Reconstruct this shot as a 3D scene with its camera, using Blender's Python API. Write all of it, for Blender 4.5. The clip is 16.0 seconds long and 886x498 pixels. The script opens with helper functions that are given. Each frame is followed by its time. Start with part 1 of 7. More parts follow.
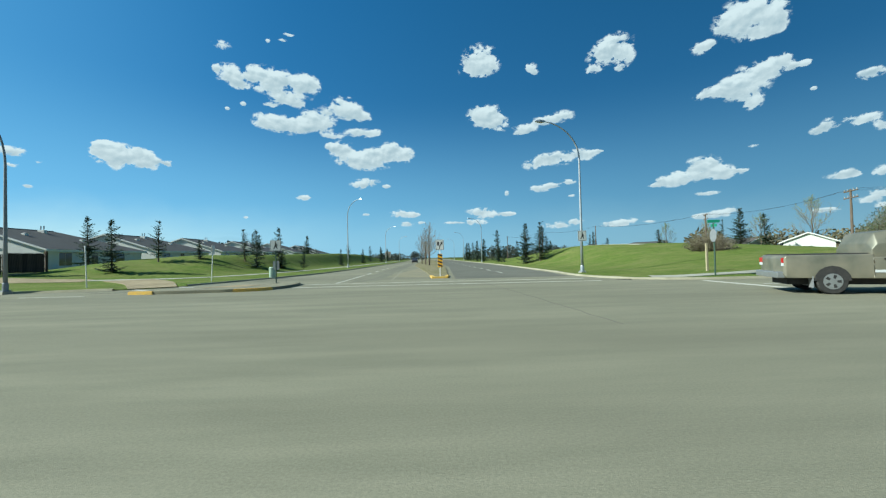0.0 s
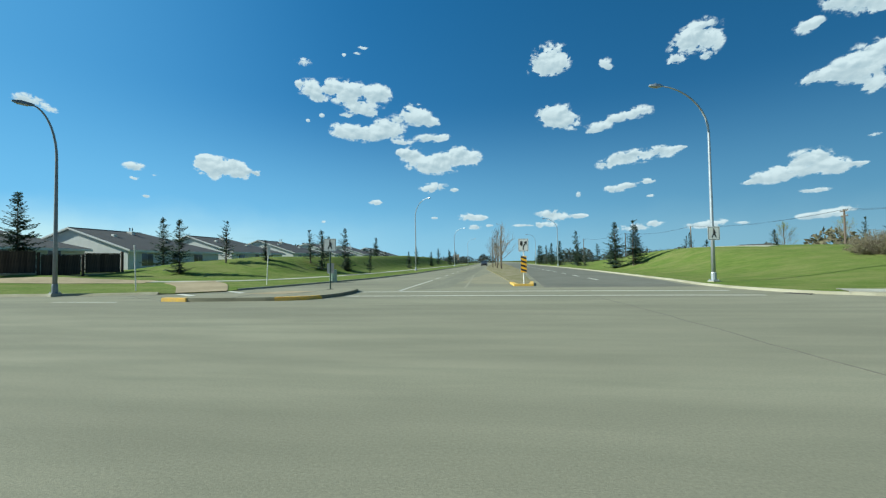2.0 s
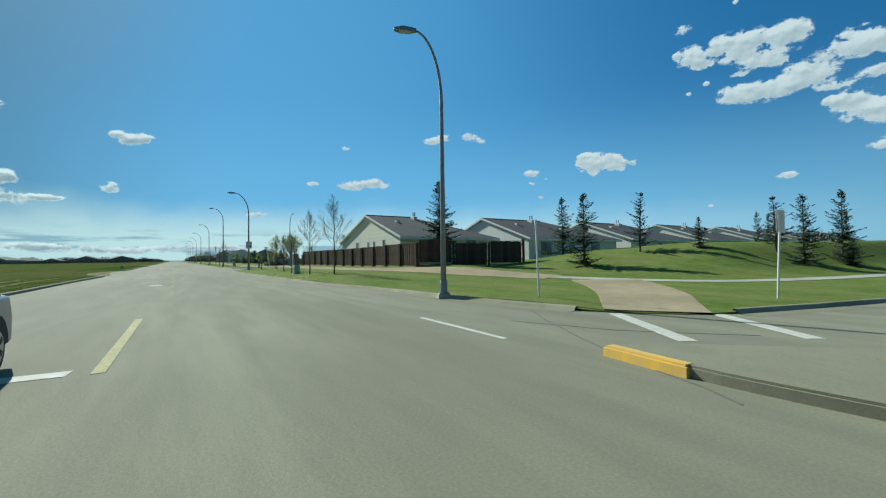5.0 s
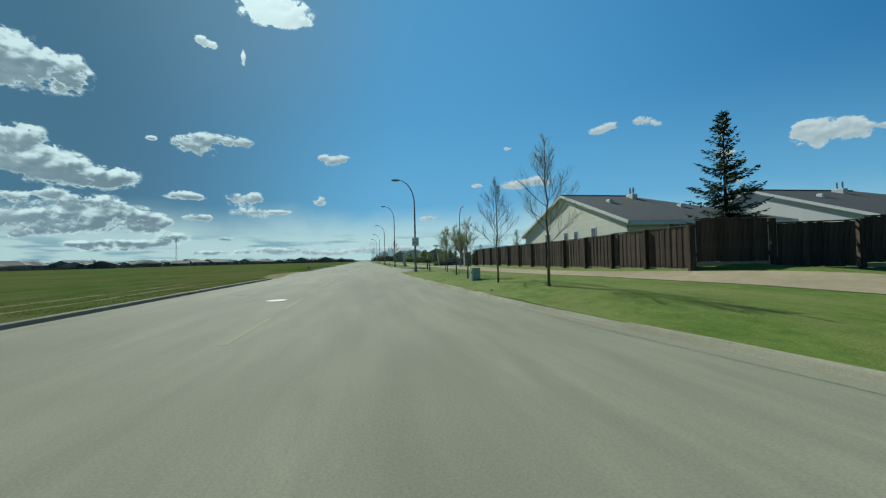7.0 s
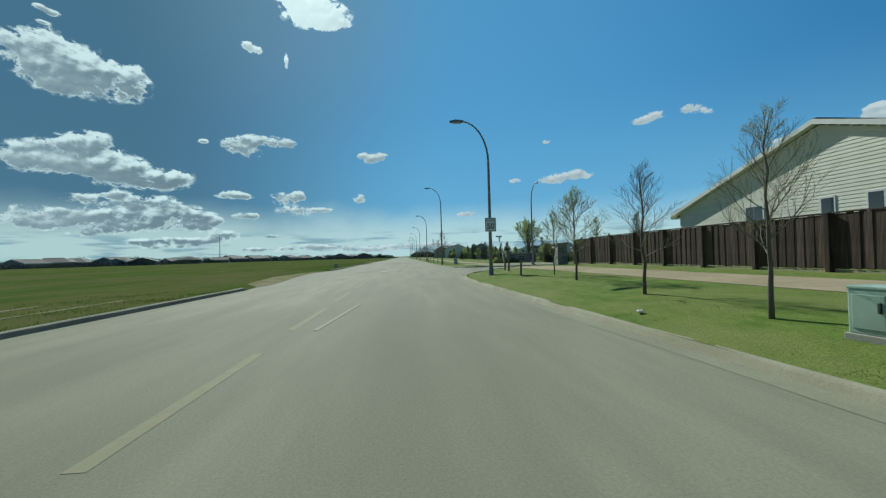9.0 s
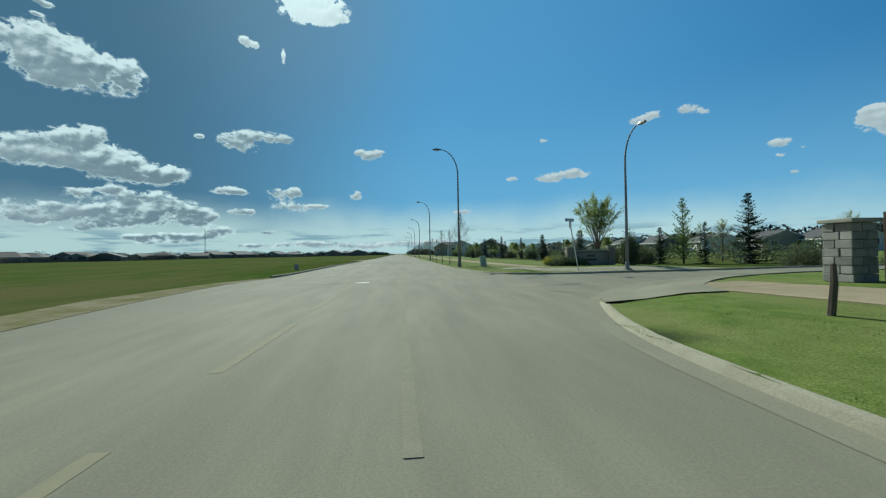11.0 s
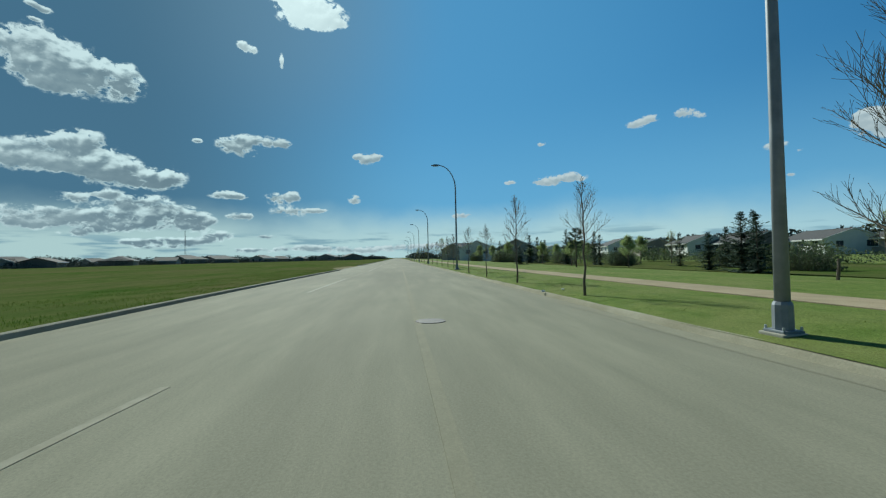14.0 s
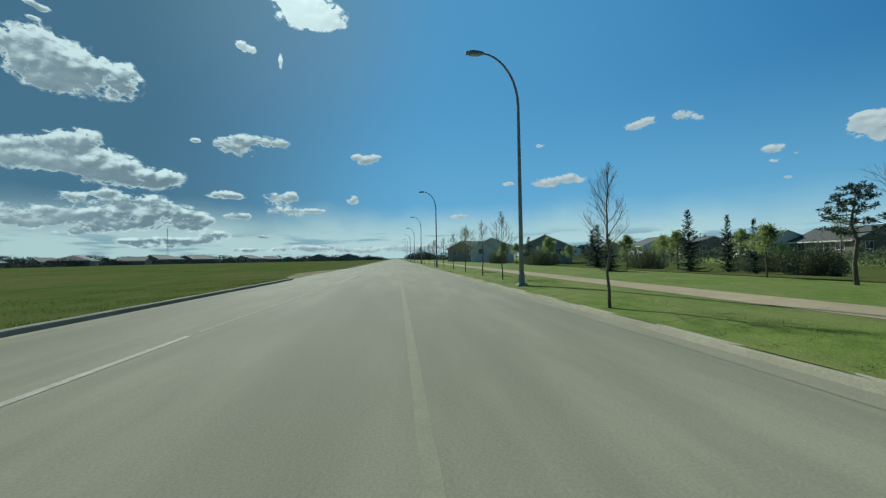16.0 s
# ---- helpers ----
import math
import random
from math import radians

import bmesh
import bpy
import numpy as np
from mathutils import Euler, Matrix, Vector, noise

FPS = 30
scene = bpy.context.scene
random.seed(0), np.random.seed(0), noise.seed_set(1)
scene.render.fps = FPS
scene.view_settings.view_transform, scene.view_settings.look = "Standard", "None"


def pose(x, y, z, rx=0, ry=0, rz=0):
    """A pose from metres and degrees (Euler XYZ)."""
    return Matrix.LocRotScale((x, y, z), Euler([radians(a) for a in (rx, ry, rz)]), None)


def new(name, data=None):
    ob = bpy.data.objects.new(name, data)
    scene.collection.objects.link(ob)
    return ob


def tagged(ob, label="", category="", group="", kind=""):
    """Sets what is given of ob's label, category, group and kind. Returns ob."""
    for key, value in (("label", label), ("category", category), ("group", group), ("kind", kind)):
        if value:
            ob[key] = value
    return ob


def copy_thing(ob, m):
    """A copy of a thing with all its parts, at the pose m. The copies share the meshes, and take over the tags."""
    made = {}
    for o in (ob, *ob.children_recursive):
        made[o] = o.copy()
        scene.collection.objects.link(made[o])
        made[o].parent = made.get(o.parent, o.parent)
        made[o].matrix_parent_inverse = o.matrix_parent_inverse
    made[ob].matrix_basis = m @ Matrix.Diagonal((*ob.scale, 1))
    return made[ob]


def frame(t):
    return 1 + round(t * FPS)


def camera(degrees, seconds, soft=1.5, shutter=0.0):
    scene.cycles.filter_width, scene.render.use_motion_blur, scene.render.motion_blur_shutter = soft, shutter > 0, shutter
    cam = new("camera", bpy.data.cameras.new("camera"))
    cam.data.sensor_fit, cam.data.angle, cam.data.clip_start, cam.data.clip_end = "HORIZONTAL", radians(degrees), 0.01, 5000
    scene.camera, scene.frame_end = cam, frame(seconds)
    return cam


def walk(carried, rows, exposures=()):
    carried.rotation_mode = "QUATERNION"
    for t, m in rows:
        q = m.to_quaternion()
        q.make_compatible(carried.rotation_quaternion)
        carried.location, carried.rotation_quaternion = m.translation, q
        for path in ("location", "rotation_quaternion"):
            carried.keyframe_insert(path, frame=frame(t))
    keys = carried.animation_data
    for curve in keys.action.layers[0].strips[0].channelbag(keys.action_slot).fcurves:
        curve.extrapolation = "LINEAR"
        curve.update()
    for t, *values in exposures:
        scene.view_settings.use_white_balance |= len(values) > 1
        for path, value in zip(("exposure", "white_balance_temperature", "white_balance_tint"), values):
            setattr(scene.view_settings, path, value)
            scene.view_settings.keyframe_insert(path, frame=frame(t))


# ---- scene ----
cam = camera(94.33, 16.0, soft=1.25)
PATH = [
    (0.0, pose(0.000, 0.000, 1.400, 91.18, 1.31, -2.00)),
    (0.5, pose(-0.069, 0.598, 1.400, 91.39, 1.29, -1.45)),
    (1.0, pose(-0.174, 1.635, 1.400, 91.56, 1.23, -0.01)),
    (1.5, pose(-0.371, 3.064, 1.400, 91.66, 1.12, 2.81)),
    (2.0, pose(-0.741, 4.773, 1.400, 91.78, 0.88, 7.40)),
    (2.5, pose(-1.409, 6.624, 1.400, 91.74, 0.78, 14.03)),
    (3.0, pose(-2.461, 8.525, 1.400, 91.57, 0.66, 22.06)),
    (3.5, pose(-3.977, 10.346, 1.400, 91.49, 0.66, 30.43)),
    (4.0, pose(-5.902, 11.985, 1.400, 91.35, 0.61, 40.08)),
    (4.5, pose(-8.005, 13.365, 1.400, 91.25, 0.61, 48.71)),
    (5.0, pose(-10.320, 14.495, 1.400, 91.13, 0.71, 56.79)),
    (5.5, pose(-12.895, 15.427, 1.400, 91.07, 0.65, 64.15)),
    (6.0, pose(-15.767, 16.134, 1.400, 91.08, 0.60, 70.42)),
    (6.5, pose(-18.935, 16.596, 1.400, 91.16, 0.87, 75.43)),
    (7.0, pose(-22.365, 16.824, 1.400, 91.32, 1.36, 79.27)),
    (7.5, pose(-26.002, 16.868, 1.400, 91.65, 1.57, 82.11)),
    (8.0, pose(-29.778, 16.817, 1.400, 91.48, 1.55, 83.48)),
    (8.5, pose(-33.680, 16.729, 1.400, 91.15, 1.51, 84.32)),
    (9.0, pose(-37.792, 16.642, 1.400, 90.88, 1.51, 84.51)),
    (9.5, pose(-42.234, 16.593, 1.400, 90.72, 1.31, 84.04)),
    (10.0, pose(-47.006, 16.588, 1.400, 90.63, 1.15, 83.60)),
    (10.5, pose(-52.029, 16.609, 1.400, 90.58, 1.07, 83.66)),
    (11.0, pose(-57.175, 16.630, 1.400, 90.54, 1.03, 84.01)),
    (11.5, pose(-62.310, 16.633, 1.400, 90.45, 0.98, 84.01)),
    (12.0, pose(-67.320, 16.613, 1.400, 90.52, 1.03, 83.91)),
    (12.5, pose(-72.184, 16.556, 1.400, 90.55, 1.13, 83.95)),
    (13.0, pose(-77.057, 16.451, 1.400, 90.64, 1.19, 83.96)),
    (13.5, pose(-82.214, 16.296, 1.400, 90.77, 1.12, 83.90)),
    (14.0, pose(-87.547, 16.225, 1.400, 91.07, 1.21, 83.79)),
    (14.5, pose(-92.922, 16.281, 1.400, 91.33, 1.13, 83.74)),
    (15.0, pose(-98.229, 16.403, 1.400, 91.46, 0.98, 83.58)),
    (15.5, pose(-103.513, 16.443, 1.400, 91.33, 1.03, 83.55)),
    (16.0, pose(-108.768, 16.455, 1.400, 91.18, 0.99, 83.54)),
]
walk(cam, PATH, exposures=((0.0, 0.55, 5850, -4.0), (2.5, 0.53, 5850, -4.0), (5.0, 0.33, 5850, -4.0), (7.3, 0.13, 5850, -4.0), (12.8, 0.13, 5850, -4.0), (14.2, 0.08, 5850, -4.0), (16.0, 0.08, 5850, -4.0)))

# ---- sky, sun ----
SUN_AZ, SUN_EL = 104.0, 35.0
world = bpy.data.worlds.new("sky")
scene.world = world
world.use_nodes = True
wt = world.node_tree
wt.nodes.clear()


def wmath(op, a, b=None, c=None, clamp=False):
    n = wt.nodes.new("ShaderNodeMath")
    n.operation, n.use_clamp = op, clamp
    for i, v in enumerate((a, b, c)):
        if v is None:
            continue
        if isinstance(v, (int, float)):
            n.inputs[i].default_value = v
        else:
            wt.links.new(v, n.inputs[i])
    return n.outputs[0]


def wmix(fac, a, b):
    n = wt.nodes.new("ShaderNodeMix")
    n.data_type = "RGBA"
    for sock, v in ((n.inputs[0], fac), (n.inputs[6], a), (n.inputs[7], b)):
        if isinstance(v, (int, float)):
            sock.default_value = v
        elif isinstance(v, tuple):
            sock.default_value = (*v, 1)
        else:
            wt.links.new(v, sock)
    return n.outputs[2]


sky = wt.nodes.new("ShaderNodeTexSky")
sky.sky_type, sky.sun_disc = "NISHITA", False
sky.sun_elevation, sky.sun_rotation = radians(SUN_EL), radians(-SUN_AZ)
sky.altitude, sky.air_density, sky.dust_density, sky.ozone_density = 800, 0.9, 0.1, 4.0
geo = wt.nodes.new("ShaderNodeTexCoord")
sep = wt.nodes.new("ShaderNodeSeparateXYZ")
wt.links.new(geo.outputs["Generated"], sep.inputs[0])
az = wmath("MULTIPLY", wmath("ARCTAN2", wmath("MULTIPLY", sep.outputs[0], -1.0), sep.outputs[1]), 57.29578)
el = wmath("MULTIPLY", wmath("ARCSINE", sep.outputs[2]), 57.29578)
# each cloud is a heap of soft puffs; noise eats into their rims
comb = wt.nodes.new("ShaderNodeCombineXYZ")
wt.links.new(wmath("MULTIPLY", az, 0.72), comb.inputs[0])
wt.links.new(el, comb.inputs[1])
plain = wt.nodes.new("ShaderNodeCombineXYZ")
wt.links.new(az, plain.inputs[0])
wt.links.new(el, plain.inputs[1])


def shifted(dx, dy):
    n = wt.nodes.new("ShaderNodeVectorMath")
    n.inputs[1].default_value = (dx, dy, 0.0)
    wt.links.new(comb.outputs[0], n.inputs[0])
    return n.outputs[0]


def billow(co, scale, detail, rough=0.6):
    """Rounded cauliflower lobes."""
    n = wt.nodes.new("ShaderNodeTexNoise")
    n.inputs["Scale"].default_value, n.inputs["Detail"].default_value, n.inputs["Roughness"].default_value = scale, detail, rough
    n.inputs["Distortion"].default_value = 0.35
    wt.links.new(co, n.inputs["Vector"])
    return n.outputs["Fac"]


def lobes(co, scale):
    n = wt.nodes.new("ShaderNodeTexVoronoi")
    n.feature = "SMOOTH_F1"
    n.inputs["Scale"].default_value, n.inputs["Smoothness"].default_value = scale, 0.35
    if "Detail" in n.inputs:
        n.inputs["Detail"].default_value = 1.5
    wt.links.new(co, n.inputs["Vector"])
    return n.outputs["Distance"]


fluff = billow(comb.outputs[0], 0.55, 8.0, 0.62)
lump = lobes(comb.outputs[0], 0.75)
lump_lit = lobes(shifted(0.16, 0.36), 0.75)
fluff_lit = billow(shifted(0.2, 0.42), 0.55, 5.0, 0.55)
relief = wmath("ADD", wmath("MULTIPLY", wmath("SUBTRACT", lump_lit, lump), 1.0), wmath("MULTIPLY", wmath("SUBTRACT", fluff, fluff_lit), 2.4))
warp = wt.nodes.new("ShaderNodeTexNoise")
warp.inputs["Scale"].default_value, warp.inputs["Detail"].default_value = 0.16, 4.0
wt.links.new(comb.outputs[0], warp.inputs["Vector"])
wsep = wt.nodes.new("ShaderNodeSeparateColor")
wt.links.new(warp.outputs["Color"], wsep.inputs[0])
CLOUDS = []


def cloud(a, e, w, h):
    """A puff at azimuth and elevation, with its half width and half height, in degrees."""
    CLOUDS.append((a, e, w, h))


cloud(26.1, 25.3, 1.1, 0.5)
cloud(26.8, 22.8, 0.6, 0.5)
cloud(25.3, 22.4, 1.5, 1.2)
cloud(24.0, 21.4, 1.2, 0.6)
cloud(21.1, 22.4, 2.4, 1.6)
cloud(17.6, 22.0, 3.0, 1.7)
cloud(15.6, 22.4, 1.4, 0.9)
cloud(19.0, 20.3, 1.7, 0.8)
cloud(20.6, 19.5, 0.8, 0.3)
cloud(17.0, 19.9, 1.0, 0.5)
cloud(22.7, 22.8, 0.9, 0.9)
cloud(21.4, 17.7, 1.5, 1.0)
cloud(18.7, 17.3, 2.8, 1.2)
cloud(15.6, 17.5, 3.6, 1.0)
cloud(14.8, 18.5, 2.5, 1.1)
cloud(11.5, 20.1, 2.4, 1.4)
cloud(10.0, 19.4, 1.8, 1.0)
cloud(8.5, 18.9, 1.1, 0.6)
cloud(8.9, 16.9, 2.4, 0.6)
cloud(12.7, 16.4, 1.5, 0.4)
cloud(7.0, 17.1, 0.9, 0.4)
cloud(11.6, 14.9, 1.9, 1.0)
cloud(10.1, 13.6, 2.7, 1.3)
cloud(7.8, 12.9, 2.8, 1.0)
cloud(4.7, 14.5, 2.5, 1.3)
cloud(3.4, 14.0, 1.7, 1.0)
cloud(12.7, 14.9, 1.0, 0.6)
cloud(7.0, 14.1, 1.9, 0.9)
cloud(8.4, 10.2, 2.1, 0.8)
cloud(5.6, 9.9, 0.6, 0.3)
cloud(16.6, 8.3, 1.0, 0.4)
cloud(3.5, 6.2, 2.0, 0.6)
cloud(2.1, 6.0, 1.1, 0.4)
cloud(8.5, 6.1, 0.5, 0.2)
cloud(2.9, 4.7, 1.1, 0.4)
cloud(1.0, 4.9, 0.7, 0.2)
cloud(37.4, 12.5, 1.3, 0.8)
cloud(36.2, 12.3, 1.7, 1.0)
cloud(34.7, 11.8, 2.0, 1.0)
cloud(33.4, 11.3, 1.4, 0.7)
cloud(31.6, 11.5, 0.6, 0.4)
cloud(34.0, 12.4, 0.9, 0.6)
cloud(44.4, 11.1, 1.1, 0.5)
cloud(42.5, 10.3, 0.4, 0.2)
cloud(44.2, 9.8, 0.9, 0.3)
cloud(43.3, 7.9, 0.4, 0.2)
cloud(18.2, 27.6, 0.7, 0.2)
cloud(18.9, 26.9, 0.6, 0.2)
cloud(20.7, 26.6, 0.4, 0.2)
cloud(25.5, 18.5, 0.3, 0.2)
cloud(23.7, 19.3, 0.4, 0.3)
cloud(23.6, 5.6, 0.3, 0.2)
cloud(-7.7, 26.0, 2.5, 1.5)
cloud(-6.7, 24.7, 2.1, 1.1)
cloud(-8.8, 24.9, 1.9, 1.2)
cloud(-14.8, 24.3, 0.8, 0.6)
cloud(-15.4, 23.6, 0.6, 0.3)
cloud(-25.6, 25.3, 2.1, 1.3)
cloud(-23.9, 24.3, 1.9, 1.4)
cloud(-26.6, 23.9, 1.3, 1.1)
cloud(-22.7, 22.9, 1.1, 0.6)
cloud(-26.1, 22.6, 0.8, 0.4)
cloud(-34.8, 22.8, 1.1, 0.7)
cloud(-35.5, 23.0, 0.9, 0.5)
cloud(-39.7, 24.7, 3.0, 2.2)
cloud(-37.9, 24.5, 1.8, 1.4)
cloud(-41.9, 23.7, 1.2, 1.3)
cloud(-40.4, 22.8, 2.0, 0.6)
cloud(-39.2, 18.2, 2.3, 1.8)
cloud(-41.3, 19.2, 1.9, 1.0)
cloud(-37.9, 17.8, 2.1, 1.1)
cloud(-35.9, 18.0, 1.3, 0.6)
cloud(-34.6, 17.7, 0.9, 0.4)
cloud(-39.4, 16.1, 1.1, 0.8)
cloud(-43.3, 18.8, 1.0, 0.5)
cloud(-42.4, 19.7, 0.7, 0.6)
cloud(-44.0, 18.8, 0.6, 0.3)
cloud(-8.6, 18.9, 2.8, 1.4)
cloud(-9.8, 17.8, 2.2, 1.1)
cloud(-7.7, 19.3, 1.6, 0.8)
cloud(-13.8, 16.9, 1.7, 0.6)
cloud(-16.3, 17.7, 1.9, 0.6)
cloud(-18.5, 18.0, 1.9, 0.8)
cloud(-14.6, 12.2, 1.4, 0.7)
cloud(-16.3, 12.8, 1.5, 0.8)
cloud(-18.5, 12.8, 1.7, 1.0)
cloud(-21.2, 13.0, 1.8, 0.8)
cloud(-23.2, 13.2, 1.2, 0.3)
cloud(-12.9, 16.4, 0.8, 0.3)
cloud(-15.5, 9.0, 1.6, 0.5)
cloud(-17.2, 9.3, 1.0, 0.4)
cloud(-19.3, 9.6, 1.0, 0.4)
cloud(-34.7, 10.2, 1.9, 1.0)
cloud(-32.9, 9.0, 2.6, 0.9)
cloud(-35.6, 9.3, 2.0, 1.0)
cloud(-31.2, 8.6, 1.7, 0.7)
cloud(-38.3, 9.0, 0.7, 0.2)
cloud(-29.6, 8.3, 0.9, 0.3)
cloud(-37.1, 8.8, 1.3, 0.6)
cloud(-34.9, 6.8, 1.3, 0.3)
cloud(-39.5, 11.5, 0.6, 0.2)
cloud(-44.8, 12.0, 0.7, 0.4)
cloud(-45.7, 12.4, 0.8, 0.7)
cloud(-47.2, 12.4, 0.8, 0.6)
cloud(-48.5, 12.4, 0.9, 0.6)
cloud(-49.3, 11.5, 0.6, 0.5)
cloud(-48.3, 16.3, 0.7, 0.5)
cloud(-49.1, 16.4, 0.7, 0.5)
cloud(-46.4, 7.3, 1.5, 0.4)
cloud(-47.0, 7.5, 0.8, 0.4)
cloud(-49.1, 7.3, 0.7, 0.6)
cloud(-44.6, 16.2, 0.3, 0.2)
cloud(-48.1, 4.7, 0.9, 0.4)
cloud(-49.0, 5.2, 0.9, 0.6)
cloud(-49.1, 4.1, 0.6, 0.4)
cloud(-7.3, 6.3, 2.0, 0.5)
cloud(-8.5, 5.7, 2.2, 0.5)
cloud(-11.2, 5.8, 1.0, 0.3)
cloud(-17.6, 4.0, 2.3, 0.5)
cloud(-20.1, 4.4, 1.1, 0.4)
cloud(-24.6, 3.8, 1.6, 0.4)
cloud(-26.0, 4.1, 1.6, 0.5)
cloud(-28.8, 3.9, 0.9, 0.2)
cloud(-34.5, 4.1, 1.3, 0.4)
cloud(-36.2, 4.4, 1.2, 0.5)
cloud(-37.5, 4.8, 0.8, 0.4)
cloud(-11.1, 8.6, 0.4, 0.4)
cloud(-19.5, 7.8, 0.6, 0.2)
cloud(-45.1, 3.9, 1.2, 0.3)
cloud(-6.4, 4.8, 2.2, 0.4)
cloud(-3.4, 4.8, 1.4, 0.2)
# towards the sun
cloud(130.4, 20.3, 1.7, 2.0)
cloud(128.1, 21.3, 2.0, 2.0)
cloud(126.6, 19.6, 2.6, 2.3)
cloud(124.2, 19.6, 3.0, 2.4)
cloud(121.3, 19.3, 1.8, 1.9)
cloud(127.3, 17.9, 1.4, 1.0)
cloud(128.7, 18.8, 1.6, 1.5)
cloud(127.1, 12.1, 2.3, 1.4)
cloud(124.9, 12.8, 2.0, 1.3)
cloud(129.9, 10.9, 1.9, 1.4)
cloud(128.8, 10.2, 2.8, 1.1)
cloud(125.4, 10.7, 3.3, 1.3)
cloud(122.6, 10.8, 2.3, 1.6)
cloud(120.9, 9.8, 2.3, 1.5)
cloud(117.4, 9.8, 1.9, 1.3)
cloud(119.4, 9.3, 2.5, 1.0)
cloud(123.6, 9.3, 1.9, 1.0)
cloud(125.4, 7.0, 2.1, 0.6)
cloud(123.1, 7.6, 1.6, 0.5)
cloud(121.2, 6.8, 1.7, 0.8)
cloud(118.6, 6.6, 1.7, 1.3)
cloud(115.9, 5.7, 1.9, 1.1)
cloud(129.4, 5.0, 2.5, 1.1)
cloud(126.3, 5.1, 1.9, 0.8)
cloud(123.6, 5.4, 2.3, 1.0)
cloud(119.6, 5.0, 3.1, 1.4)
cloud(113.9, 4.9, 1.4, 1.0)
cloud(115.3, 4.2, 2.1, 0.7)
cloud(122.7, 4.1, 3.4, 0.8)
cloud(128.8, 4.1, 2.4, 0.6)
cloud(125.2, 3.3, 1.8, 0.4)
cloud(120.7, 2.4, 1.7, 0.4)
cloud(118.1, 2.6, 1.8, 0.5)
cloud(114.8, 2.5, 2.8, 0.5)
cloud(112.5, 3.2, 1.9, 0.6)
cloud(106.9, 3.0, 1.3, 0.3)
cloud(111.7, 8.2, 2.0, 0.6)
cloud(110.2, 8.0, 1.1, 0.4)
cloud(105.2, 7.9, 2.2, 0.8)
cloud(103.9, 8.3, 1.1, 0.7)
cloud(103.7, 6.3, 2.9, 0.7)
cloud(100.6, 6.5, 1.3, 0.3)
cloud(110.2, 5.4, 1.5, 0.6)
cloud(109.3, 5.7, 0.8, 0.4)
cloud(95.8, 8.0, 0.9, 0.6)
cloud(93.8, 13.4, 1.8, 0.8)
cloud(92.8, 13.7, 0.9, 0.6)
cloud(95.1, 13.7, 0.8, 0.4)
cloud(109.5, 25.6, 0.8, 0.5)
cloud(108.5, 25.2, 1.0, 0.5)
cloud(111.3, 14.3, 1.5, 1.1)
cloud(109.3, 13.8, 1.5, 1.0)
cloud(107.1, 14.9, 2.5, 0.8)
cloud(104.7, 14.7, 1.0, 0.6)
cloud(109.4, 15.0, 1.0, 0.7)
cloud(114.6, 14.3, 0.6, 0.3)
cloud(104.9, 24.5, 0.3, 0.9)
cloud(128.6, 23.3, 0.5, 0.2)
cloud(128.8, 24.5, 0.6, 0.3)
cloud(127.9, 24.3, 0.7, 0.3)
cloud(102.3, 31.2, 4.1, 2.6)
cloud(99.1, 29.9, 3.0, 1.4)
cloud(104.8, 31.5, 2.1, 1.1)
cloud(97.6, 29.3, 1.0, 0.5)
cloud(101.7, 29.1, 2.9, 0.9)
cloud(68.3, 9.9, 2.8, 0.7)
cloud(65.7, 10.2, 1.7, 0.7)
cloud(69.8, 9.6, 1.3, 0.4)
cloud(58.1, 15.8, 1.2, 0.5)
cloud(56.7, 16.2, 1.3, 0.5)
cloud(52.9, 16.2, 1.3, 0.6)
cloud(51.5, 15.7, 0.9, 0.4)
cloud(70.0, 14.7, 0.7, 0.3)
cloud(74.3, 9.9, 0.8, 0.3)
cloud(81.0, 5.6, 1.4, 0.4)
cloud(37.2, 12.4, 1.1, 0.9)
cloud(37.8, 11.9, 1.1, 1.0)
cloud(36.5, 11.5, 0.9, 1.2)
cloud(95.7, 1.2, 6.2, 0.5)
cloud(101.6, 1.6, 3.7, 0.4)
cloud(118.1, 1.9, 3.4, 0.4)
cloud(86.4, 1.5, 5.5, 0.4)
cloud(108.0, 1.3, 4.0, 0.35)

heap = None
for a, e, w, h in CLOUDS:
    local = wt.nodes.new("ShaderNodeVectorMath")
    local.operation = "MULTIPLY_ADD"
    local.inputs[1].default_value, local.inputs[2].default_value = (1 / w, 1 / h, 0.0), (-a / w, -e / h, 1.0)
    if heap is None:
        wt.links.new(plain.outputs[0], local.inputs[0])
    else:
        # taken one after the other, which keeps the shader small
        chain = wt.nodes.new("ShaderNodeVectorMath")
        chain.operation = "MULTIPLY_ADD"
        chain.inputs[1].default_value = (1e-12, 1e-12, 0.0)
        wt.links.new(heap, chain.inputs[0])
        wt.links.new(plain.outputs[0], chain.inputs[2])
        wt.links.new(chain.outputs[0], local.inputs[0])
    dist = wt.nodes.new("ShaderNodeVectorMath")
    dist.operation = "DOT_PRODUCT"
    wt.links.new(local.outputs[0], dist.inputs[0])
    wt.links.new(local.outputs[0], dist.inputs[1])
    weight = wmath("MULTIPLY_ADD", dist.outputs["Value"], -1 / 2.2, 1 + 1 / 2.2, clamp=True)
    scaled = wt.nodes.new("ShaderNodeVectorMath")
    scaled.operation = "SCALE"
    wt.links.new(local.outputs[0], scaled.inputs[0])
    wt.links.new(wmath("MULTIPLY", weight, weight), scaled.inputs["Scale"])
    if heap is None:
        heap = scaled.outputs[0]
    else:
        add = wt.nodes.new("ShaderNodeVectorMath")
        wt.links.new(heap, add.inputs[0])
